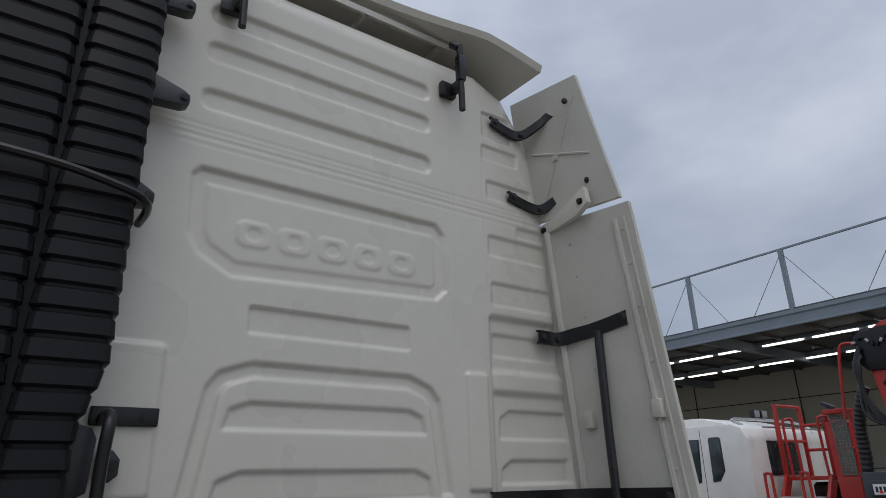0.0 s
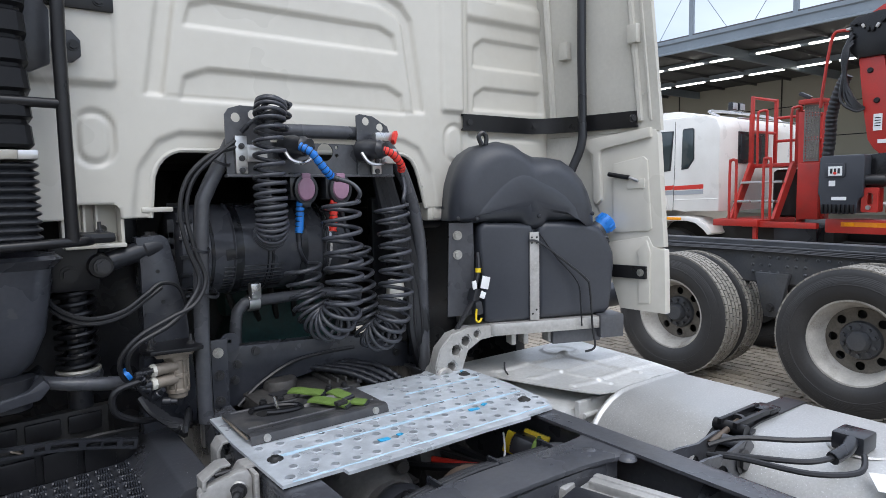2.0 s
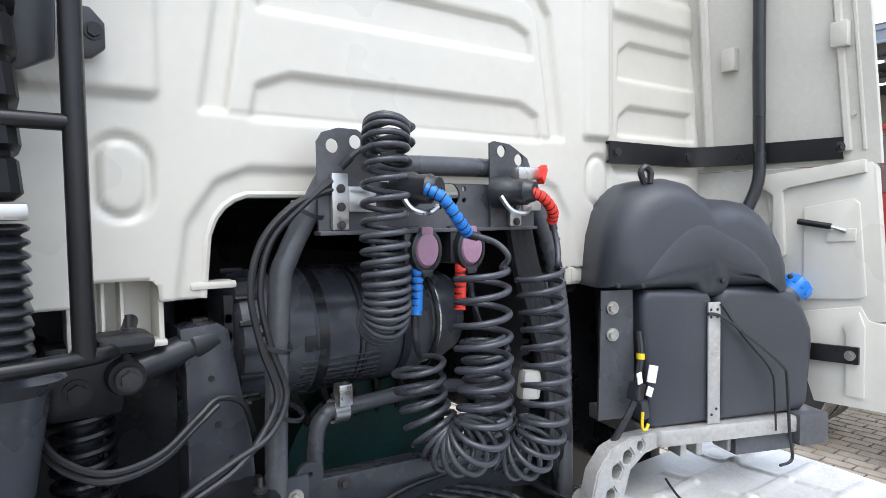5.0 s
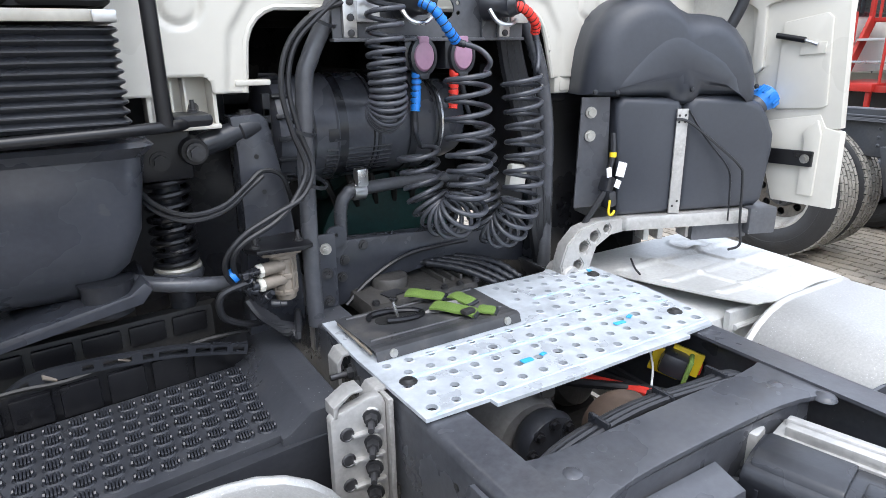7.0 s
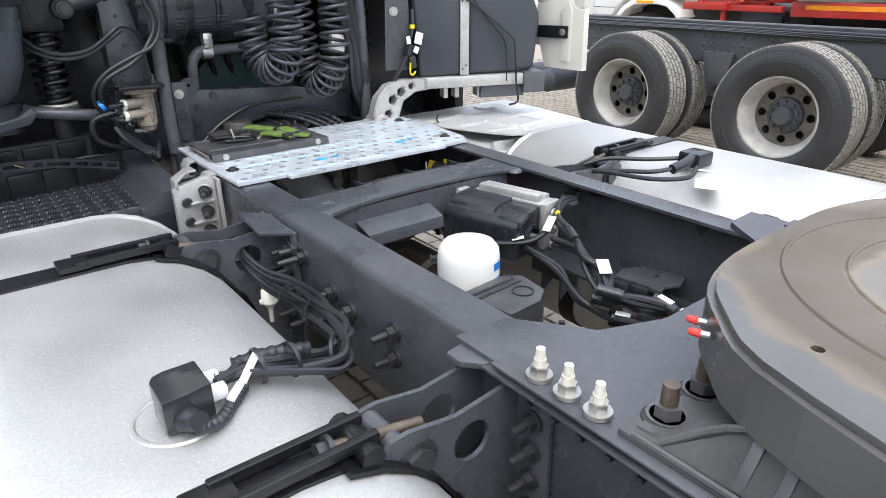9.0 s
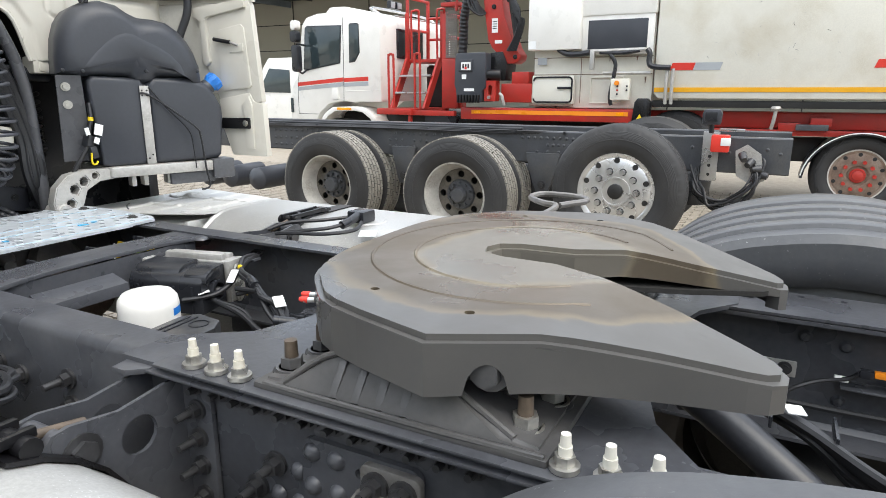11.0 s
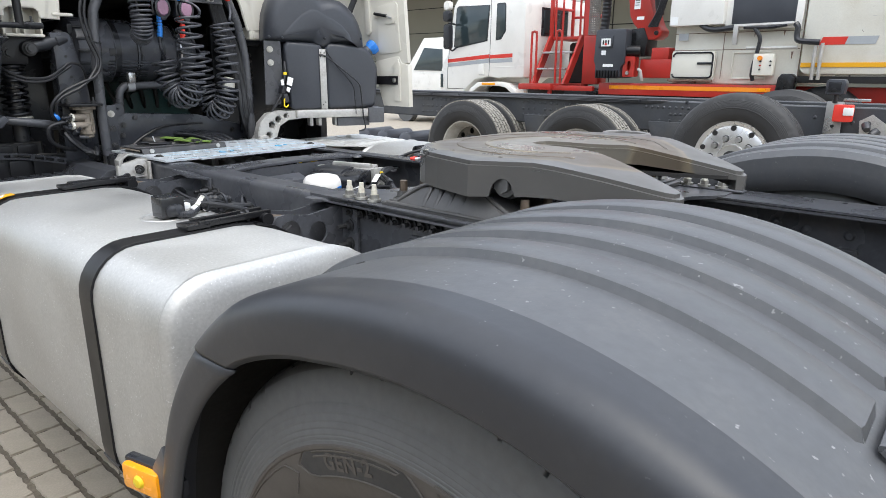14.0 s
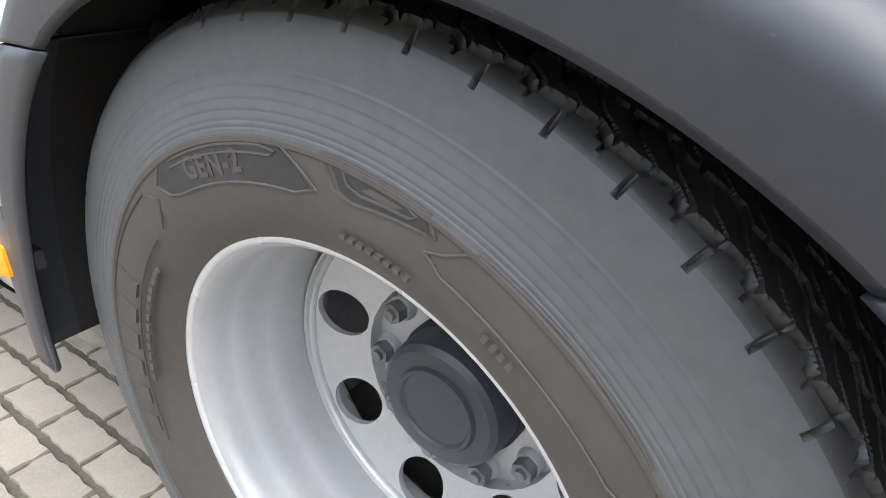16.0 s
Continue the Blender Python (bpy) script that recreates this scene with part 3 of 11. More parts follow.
side = thing("side_deflector", (1.1, 0, 1.9), "cream-white side air deflector with ribbed inner face beside the cab wall", "air deflector")
rear_hi = lambda z: -0.30 - 0.15 * (3.72 - z)
rear_lo = lambda z: -0.425 - 0.045 * (3.06 - z)
upper = part("upper_panel", skin(BM(), lambda z: 0.06, rear_hi, 3.09, 3.72), CAB_IN, side)
lower = part("lower_panel", skin(BM(), lambda z: 0.06, rear_lo, 1.86, 3.06), CAB_IN, side)
part("lower_skirt", skin(BM(), lambda z: 0.06, lambda z: -0.30, 1.46, 1.858), CAB_IN, lower)
for y0, z0, y1, z1 in ((-0.02, 3.12, -0.27, 3.62), (-0.02, 3.42, -0.30, 3.33)):
    bm = tube(BM(), [(dx(y0, z0), y0, z0), (dx(y1, z1), y1, z1)], 0.007, 6)
    part("rib", bm, CAB_IN, upper)
ym, zm = -0.135, 3.36
part("boss", cyl(BM(), (dx(ym, zm) - 0.014, ym, zm), (dx(ym, zm) + 0.01, ym, zm), 0.014, seg=12), CAB_IN, upper)
for off, w in ((0.075, 0.012), (0.035, 0.006)):
    bm = tube(BM(), [(dx(rear_lo(z) + off, z) - 0.002, rear_lo(z) + off, z) for z in np.linspace(1.90, 3.0, 12)], w, 6)
    part("edge_bead", bm, CAB_IN, lower)
bm = tube(BM(), [(dx(-0.02, z) - 0.004, -0.03, z) for z in np.linspace(1.88, 3.03, 12)], 0.016, 8)
part("front_bead", bm, CAB_IN, lower)
for z in (2.0, 2.2, 2.4, 2.62, 2.8, 2.95):
    for off in (0.055, 0.30):
        y = rear_lo(z) + off
        part("rivet", cyl(BM(), (dx(y, z) - 0.006, y, z), (dx(y, z), y, z), 0.006, seg=8), CAB_IN, lower)
for z, off in ((2.22, 0.07), (2.20, 0.36)):
    y = rear_lo(z) + off
    part("clip", box(BM(), (dx(y, z) - 0.008, y, z), (0.03, 0.045, 0.07), 0.006), CAB_IN, lower)
bm = prism(BM(), [(0.02, 3.02), (0.02, 3.07), (-0.07, 3.085), (-0.16, 3.12), (-0.27, 3.17), (-0.285, 3.09), (-0.22, 3.05), (-0.1, 3.03)], "x", 0.955, 0.985, 0.005)
br = part("corner_bracket", bm, CAB, side)
for y, z in ((-0.245, 3.105), (-0.015, 3.045)):
    part("bolt", hexbolt(BM(), (0.955, y, z), (-1, 0, 0.1), 0.011), BLACKM, br)


def strap_bracket(path, h, name="deflector_bracket"):
    """A flat steel bar on edge that follows path from the wall to the deflector."""
    b = thing(name, path[0], "black steel bracket holding the side deflector to the cab", "bracket", "deflector brackets")
    bm = BM()
    pts = smooth_path(path, 4)
    rows = []
    for i, p in enumerate(pts):
        d = (pts[min(i + 1, len(pts) - 1)] - pts[max(i - 1, 0)])
        side_v = Vector((-d.y, d.x, 0)).normalized()
        rows.append([bm.verts.new(p + side_v * a + Vector((0, 0, c))) for a, c in ((-0.004, -h / 2), (0.012, -h / 2), (0.012, -h / 2 + 0.007), (0.0, -h / 2 + 0.01), (0.0, h / 2 - 0.01), (0.012, h / 2 - 0.007), (0.012, h / 2), (-0.004, h / 2))])
    for a, c in zip(rows, rows[1:]):
        for k in range(8):
            bm.faces.new((a[k], a[(k + 1) % 8], c[(k + 1) % 8], c[k]))
    bm.faces.new(rows[0]), bm.faces.new(rows[-1][::-1])
    bmesh.ops.recalc_face_normals(bm, faces=bm.faces[:])
    part("bar", bm, BLACKM, b)
    for p in (path[0], path[len(path) // 2 - 1], path[-1]):
        q = Vector(p) + Vector((0.03, 0, 0)) * (1 if p is path[0] else -1 if p is path[-1] else 0)
        part("bolt", hexbolt(BM(), q + Vector((-0.004, -0.006, 0)), (-0.4, -1, 0), 0.010, 0.008), BLACKM, b)
    return b


strap_bracket([(0.585, -0.012, 1.905), (0.80, -0.012, 1.905), (0.955, -0.014, 1.905), (1.035, -0.07, 1.907), (1.085, -0.21, 1.907), (1.128, -0.395, 1.907)], 0.062)
strap_bracket([(0.875, -0.012, 2.545), (0.93, -0.012, 2.545), (0.975, -0.03, 2.54), (1.005, -0.09, 2.55), (1.035, -0.18, 2.56), (1.065, -0.33, 2.585)], 0.058)
strap_bracket([(0.672, -0.012, 3.535), (0.78, -0.012, 3.505), (0.84, -0.03, 3.50), (0.89, -0.09, 3.54), (0.925, -0.13, 3.58), (0.955, -0.24, 3.60)], 0.045)
strap_bracket([(0.755, -0.012, 3.175), (0.86, -0.012, 3.15), (0.93, -0.03, 3.14), (0.965, -0.09, 3.17), (1.0, -0.16, 3.20), (1.03, -0.26, 3.21)], 0.045)
bm = tube(BM(), [(1.035, -0.20, 2.55), (1.035, -0.20, 2.2), (1.04, -0.20, 1.95), (1.035, -0.20, 1.82), (1.0, -0.17, 1.70), (0.98, -0.16, 1.60)], 0.018, 10, 5)
single("vent_hose", bm, BLACK, "black rubber vent hose hanging from a deflector bracket", "hose")
# left bracket on the wall
lb = thing("cab_bracket", (-0.68, 0, 2.15), "short black steel bracket screwed to the cab wall", "bracket")
part("bar", box(BM(), (-0.68, -0.022, 2.155), (0.17, 0.012, 0.05), 0.004), BLACKM, lb)
for x in (-0.72, -0.63):
    part("bolt", hexbolt(BM(), (x, -0.028, 2.155), (0, -1, 0), 0.01, 0.008), BLACKM, lb)

# ---- chassis frame ----
RAIL_Z, RAIL_H, FL = 1.0, 0.28, 0.09
fr = thing("chassis_frame", (0, -1.5, 0.72), "dark grey painted steel truck chassis frame with bolted crossmembers", "chassis frame")


def rail(sx):
    o, t = 0.425, 0.008
    pts = [(o - FL, RAIL_Z), (o - 0.020, RAIL_Z), (o - 0.0124, RAIL_Z - 0.0015), (o - 0.0059, RAIL_Z - 0.0059), (o - 0.0015, RAIL_Z - 0.0124), (o, RAIL_Z - 0.020), (o, RAIL_Z - RAIL_H + 0.016), (o - 0.005, RAIL_Z - RAIL_H + 0.005), (o - 0.016, RAIL_Z - RAIL_H), (o - FL, RAIL_Z - RAIL_H),
           (o - FL, RAIL_Z - RAIL_H + t), (o - 0.018, RAIL_Z - RAIL_H + t), (o - t, RAIL_Z - RAIL_H + 0.02), (o - t, RAIL_Z - 0.02), (o - 0.018, RAIL_Z - t), (o - FL, RAIL_Z - t)]
    return prism(BM(), [(sx * x, z) for x, z in pts], "y", 1.2, -4.6)


left_rail, right_rail = part("frame_rail", rail(-1), FRAME, fr), part("frame_rail", rail(1), FRAME, fr)


def arch_member(y, w=0.12):
    """Flat-topped crossmember, bowed, with flared gussets on the rails."""
    bm = BM()
    outline = []
    n = 16
    for i in range(n + 1):
        x = -0.415 + 0.83 * i / n
        outline.append((x, y + w / 2 + 0.06 * (abs(x) / 0.415) ** 6))
    for i in range(n + 1):
        x = 0.415 - 0.83 * i / n
        outline.append((x, y - w / 2 - 0.085 * (abs(x) / 0.415) ** 5))
    prism(bm, outline, "z", 0.978, 0.99, 0.003)
    for v in bm.verts:
        v.co.z += 0.012 * (1 - (v.co.x / 0.415) ** 2)
    box(bm, (0, y - w / 2 + 0.006, 0.93), (0.62, 0.010, 0.11))
    return bm


xm = part("crossmember", arch_member(-0.90), FRAME, fr)
for x, y in ((0.27, -0.905), (0.315, -0.985), (-0.285, -0.895), (-0.33, -0.965)):
    part("rivet", lathe(BM(), [(0.0, 0.008), (0.012, 0.007), (0.021, 0.002), (0.024, -0.004)], Matrix.Translation((x, y, 0.992)), 16), FRAME, xm)
bm = box(BM(), (0.0, -2.2, 0.86), (0.80, 0.24, 0.012))
box(bm, (0, -2.32, 0.80), (0.8, 0.012, 0.12)), box(bm, (0, -2.08, 0.80), (0.8, 0.012, 0.12))
part("crossmember", bm, FRAME, fr)
bm = box(BM(), (0.0, -3.6, 0.86), (0.83, 0.02, 0.2))
part("crossmember", bm, FRAME, fr)
bm = box(BM(), (0.0, -4.5, 0.86), (0.83, 0.02, 0.24))
part("crossmember", bm, FRAME, fr)
# bolts of the left rail's web
for y, z, st in ((-1.165, 0.882, 0.035), (-1.245, 0.868, 0.07), (-1.165, 0.815, 0.03), (-1.417, 0.895, 0.035), (-1.417, 0.835, 0.03), (-1.035, 0.925, 0.05), (-1.0, 0.935, 0.03), (-0.93, 0.92, 0.02), (-0.945, 0.877, 0.05), (-1.02, 0.745, 0.03), (-0.90, 0.72, 0.02)):
    part("bolt", hexbolt(BM(), (-0.428, y, z), (-1, 0, 0), 0.015, 0.018, st), DARKBOLT, left_rail)
for y, z in ((-0.75, 0.93), (-0.80, 0.90), (-0.86, 0.915)):
    part("hole_plug", cyl(BM(), (-0.4265, y, z), (-0.424, y, z), 0.008, seg=10), DARK, left_rail)
for i in range(12):
    y = -1.812 - 0.0483 * i
    b_ = part("bolt", hexbolt(BM(), (-0.428, y, 0.970), (-1, 0, 0), 0.0125, 0.014, 0.016), DARKBOLT, left_rail)
for y, z in ((-1.974, 0.865), (-1.93, 0.810), (-1.885, 0.75)):
    part("bolt", hexbolt(BM(), (-0.428, y, z), (-1, 0, 0), 0.0155, 0.018, 0.024), DARKBOLT, left_rail)
part("gusset_plate", plate_with_holes(BM(), rounded(-2.26, 0.74, -2.040, 0.940, 0.018), "x", -0.437, -0.427, [(-2.152, 0.905, 0.0085)], 16), FRAME, left_rail)
for y, z in ((-2.061, 0.917), (-2.109, 0.916), (-2.061, 0.857), (-2.110, 0.857), (-2.061, 0.799), (-2.110, 0.80), (-2.061, 0.755), (-2.110, 0.755)):
    part("rivet", lathe(BM(), [(0.0, 0.012), (0.008, 0.0105), (0.014, 0.006), (0.0165, 0.0)], pose(-0.437, y, z, 0, -90, 0), 16), FRAME, left_rail)
for y, z in ((-2.023, 0.866), (-1.977, 0.809), (-2.022, 0.806), (-1.977, 0.755), (-2.022, 0.752)):
    part("rivet", lathe(BM(), [(0.0, 0.012), (0.008, 0.0105), (0.014, 0.006), (0.0165, 0.0)], pose(-0.427, y, z, 0, -90, 0), 16), FRAME, left_rail)
# right rail, inner side
for y, z in ((-2.84, 0.93), (-2.76, 0.94), (-2.95, 0.93), (-3.05, 0.94), (-2.70, 0.79), (-2.84, 0.80), (-2.98, 0.77), (-3.1, 0.88)):
    part("rivet", lathe(BM(), [(0.0, 0.010), (0.009, 0.008), (0.015, 0.0)], pose(0.417, y, z, 0, -90, 0), 14), FRAME, right_rail)
pl2 = part("clip_plate", box(BM(), (0.413, -2.703, 0.858), (0.006, 0.098, 0.038), 0.002), CAST, right_rail)
for y in (-2.672, -2.728):
    part("plate_bolt", hexbolt(BM(), (0.410, y, 0.859), (-1, 0, 0), 0.011, 0.012), DARKBOLT, pl2)
bm = plate_with_holes(BM(), [(0.338, -2.58), (0.515, -2.58), (0.515, -4.4), (0.338, -4.4)], "z", 1.0025, 1.0085, [(0.488, -2.66 - 0.085 * k, 0.008) for k in range(18)], 10)
part("rail_cover", bm, FRAME, right_rail)


# ---- tanks ----
def tank_outline(r_out=0.11, r_in=0.24, x_out=1.155, x_in=0.555, z0=0.36, z1=0.985, n=7):
    out = []
    for cx, cz, r, a in ((x_out - r_out, z1 - r_out, r_out, 0), (x_in + r_in, z1 - r_in, r_in, 90), (x_in + 0.10, z0 + 0.10, 0.10, 180), (x_out - 0.14, z0 + 0.14, 0.14, 270)):
        out += [(cx + r * math.cos(radians(a + 90 * k / n)), cz + r * math.sin(radians(a + 90 * k / n))) for k in range(n + 1)]
    return out


def shrink(outline, f, c):
    return [(c[0] + (x - c[0]) * (1 - f / abs(x - c[0]) if abs(x - c[0]) > f else 0), c[1] + (z - c[1]) * (1 - f / abs(z - c[1]) if abs(z - c[1]) > f else 0)) for x, z in outline]


def fuel_tank(sx, y0, y1, label, strap_ys, clasp=True):
    t = thing("fuel_tank", (sx * 0.82, (y0 + y1) / 2, 0.36), label, "fuel tank", "fuel tanks")
    prof, c = tank_outline(), (0.82, 0.67)
    bm = BM()
    rows = []
    for y, f in ((y0 + 0.012, 0.14), (y0, 0.045), (y0 - 0.008, 0.012), (y0 - 0.022, -0.004), (y0 - 0.030, -0.004), (y0 - 0.038, 0.002), (y0 - 0.045, 0.0), (y1 + 0.045, 0.0), (y1 + 0.038, 0.002), (y1 + 0.030, -0.004), (y1 + 0.022, -0.004), (y1 + 0.008, 0.012), (y1, 0.045), (y1 - 0.012, 0.14)):
        rows.append([bm.verts.new((sx * x, y, z)) for x, z in shrink(prof, f, c)])
    n = len(prof)
    for a, b in zip(rows, rows[1:]):
        for k in range(n):
            bm.faces.new((a[k], a[(k + 1) % n], b[(k + 1) % n], b[k]))
    bm.faces.new(rows[0]), bm.faces.new(rows[-1][::-1])
    bmesh.ops.recalc_face_normals(bm, faces=bm.faces[:])
    part("tank_shell", bm, ALU, t, sharp=60)
    for y in strap_ys:
        s = part("strap", strap_band(sx, y, 0.066), BLACKM, t, "black steel tank strap")
        part("strap_cover", strap_band(sx, y, 0.10, 0.007, 9, 15, 0.003), BLACKM, s)
        part("strap_cover", strap_band(sx, y, 0.086, 0.005, 27, 31, 0.003), BLACKM, s)
        # tensioner with a slotted end and a pin
        part("tensioner", box(BM(), (sx * 0.80, y, 0.993), (0.20, 0.030, 0.005), 0.002), BLACKM, s)
        for o in (-0.022, 0.022):
            part("fork_arm", box(BM(), (sx * 0.785, y + o, 1.003), (0.205, 0.013, 0.016), 0.003), BLACKM, s)
        part("fork_root", box(BM(), (sx * 0.890, y, 0.999), (0.06, 0.060, 0.012), 0.003), BLACKM, s)
        part("pin", cyl(BM(), (sx * 0.703, y - 0.045, 0.988), (sx * 0.703, y + 0.045, 0.988), 0.017, seg=14), BLACKM, s)
        part("tension_bolt", cyl(BM(), (sx * 0.745, y, 0.997), (sx * 0.60, y, 0.968), 0.0085, seg=10), RUST_BOLT, s)
        part("tension_nut", hexbolt(BM(), (sx * 0.745, y, 0.997), (sx, 0, 0.15), 0.013, 0.016), DARKBOLT, s)
    return t


def strap_band(sx, y, w, t=0.006, k0=0, k1=None, lift=0.0):
    prof = tank_outline()
    prof = prof[k0:k1] if k1 else prof + prof[:1]
    c = (0.82, 0.67)
    bm = BM()
    rows = []
    for x, z in prof:
        d = Vector((x - c[0], 0, z - c[1])).normalized()
        rows.append([bm.verts.new((sx * (x + d.x * (lift + h)), y + o, z + d.z * (lift + h))) for o, h in ((-w / 2, 0.0), (w / 2, 0.0), (w / 2, t), (-w / 2, t))])
    for a, b in zip(rows, rows[1:]):
        for k in range(4):
            bm.faces.new((a[k], a[(k + 1) % 4], b[(k + 1) % 4], b[k]))
    if k1:
        bm.faces.new(rows[0]), bm.faces.new(rows[-1])
    bmesh.ops.recalc_face_normals(bm, faces=bm.faces[:])
    return bm


tank = fuel_tank(-1, -0.575, -2.12, "large brushed aluminium fuel tank with black steel straps and rain drops", (-0.925, -1.745))
bm = strap_band(-1, -0.925, 0.036, 0.002, 1, 8, 0.012)
sc_ = part("scale_label", bm, AMBERY, tank, "yellow sticker with white fields on the strap")
for k in (1, 3, 5):
    f_ = part("field", strap_band(-1, -0.925, 0.014, 0.001, k, k + 2, 0.0142), LABEL, sc_)
bm = lathe(BM(), [(0.0, 0.045), (0.05, 0.045), (0.06, 0.035), (0.066, 0.0), (0.07, -0.002), (0.075, -0.02)], Matrix.Translation((-1.105, -0.74, 0.978)) @ Matrix.Scale(0.8, 4), 28)
cap = part("filler_cap", bm, BLACK, tank, "black plastic filler cap")
for k in range(14):
    a = 2 * math.pi * k / 14
    part("grip_rib", box(BM(), (0, 0, 0), (0.008, 0.010, 0.030), 0.002, pose(-1.105 + 0.052 * math.cos(a), -0.74 + 0.052 * math.sin(a), 0.994, 0, 0, math.degrees(a))), BLACK, cap)
fuel_tank(1, -0.60, -1.80, "second aluminium fuel tank with black strap and sender cables", (-1.03,))


snd = thing("tank_sender", (-0.86, -1.55, 0.985), "black plastic tank sender box with white tagged cables", "sensor")
part("housing", prism(BM(), [(-0.893, -1.530), (-0.886, -1.517), (-0.870, -1.512), (-0.826, -1.512), (-0.826, -1.582), (-0.860, -1.588), (-0.893, -1.588)], "z", 0.990, 1.043, 0.003), GLOSSY, snd)
part("flange", lathe(BM(), [(0.057, 0.0), (0.060, 0.0025), (0.064, 0.0025), (0.067, 0.0)], Matrix.Translation((-0.865, -1.545, 0.9855)), 36, True), ALU, snd)
part("plug", lathe(BM(), [(0.0, 0.0), (0.017, 0.0), (0.017, 0.018), (0.014, 0.022), (0.014, 0.034), (0.0, 0.036)], pose(-0.868, -1.585, 1.006, 75, 0, 20), 18), BLACK, snd)
part("outlet", box(BM(), (-0.815, -1.525, 1.012), (0.03, 0.02, 0.02), 0.005), LABEL, snd)
part("outlet", box(BM(), (-0.815, -1.555, 1.008), (0.03, 0.02, 0.02), 0.005), LABEL, snd)


def corrugated(path, r):
    """A ribbed sleeve along a path."""
    pts = smooth_path(path, 14)
    return tube(BM(), pts, lambda t: r * (1 + 0.13 * math.sin(t * len(pts) * 1.9)), 10)


part("plug_lead", corrugated([(-0.862, -1.612, 1.003), (-0.83, -1.605, 0.996), (-0.80, -1.575, 0.994), (-0.775, -1.55, 0.995)], 0.009), BLACK, snd)
part("tag", box(BM(), (0, 0, 0), (0.012, 0.04, 0.004), 0.001, pose(-0.792, -1.566, 1.004, 0, 25, -42)), LABEL, snd, "white paper tag")
part("tag", box(BM(), (0, 0, 0), (0.012, 0.06, 0.004), 0.001, pose(-0.757, -1.535, 1.014, 15, 25, -38)), DIRTYWHITE, snd, "white paper tag")
rng = random.Random(11)
for i in range(5):
    o, q = 0.011 * (i - 2), 0.008 * (i % 2)
    way = [Vector(w_) for w_ in ((-0.81, -1.525 - 0.006 * i, 1.006 + q), (-0.75, -1.522 + o, 0.996 + q), (-0.68, -1.530 + o * 1.5, 0.982 + q), (-0.615, -1.530 + o * 1.6, 0.962 + q), (-0.562 + o, -1.475 + o, 0.955 + q), (-0.530 + o * 0.8, -1.37, 0.930 + q), (-0.512 + o * 0.4, -1.25, 0.905 + o), (-0.512, -1.13, 0.890 + o * 1.2), (-0.525, -1.03, 0.892 + o * 1.2), (-0.540, -0.955, 0.916 + o), (-0.520, -0.88, 0.92 + o), (-0.46, -0.80, 0.90))]
    for w_ in way[1:8]:
        w_ += Vector((rng.uniform(-0.011, 0.011), rng.uniform(-0.012, 0.012), rng.uniform(0.0, 0.012)))
    bm = tube(BM(), way, (0.0062, 0.0085, 0.0055, 0.0072, 0.006)[i], 8, 6)
    single("sender_cable", bm, CABLE, "black cable looping from the tank sender to the frame bracket", "cable", "sender cables")
single("cable_sleeve", corrugated([(-0.772, -1.50, 1.004), (-0.71, -1.512, 1.008), (-0.655, -1.524, 1.0)], 0.012), CABLE, "corrugated black cable sleeve lying on the tank", "sleeve")
for p, a in (((-0.69, -1.53, 0.998), (0, 90, 5)), ((-0.61, -1.525, 0.978), (0, 80, -40)), ((-0.515, -1.14, 0.892), (90, 0, 0)), ((-0.512, -1.26, 0.906), (80, 0, 0)), ((-0.74, -1.522, 1.002), (0, 90, 0))):
    single("cable_tie", lathe(BM(), [(0.026, -0.003), (0.0295, -0.003), (0.0295, 0.003), (0.026, 0.003)], pose(*p, *a), 16, True), BLACK, "black plastic cable tie round the cables", "cable tie", "cable ties")
drv = thing("drain_valve", (-0.52, -1.02, 0.775), "small white plastic drain valve under the cables", "valve")
part("body", lathe(BM(), [(0.0, 0.095), (0.010, 0.095), (0.018, 0.085), (0.020, 0.055), (0.012, 0.045), (0.006, 0.035), (0.005, 0.0), (0.0, 0.0)], Matrix.Translation((-0.52, -1.02, 0.775)), 16), DIRTYWHITE, drv)
part("wing", box(BM(), (-0.52, -1.02, 0.835), (0.05, 0.008, 0.012), 0.003), DIRTYWHITE, drv)


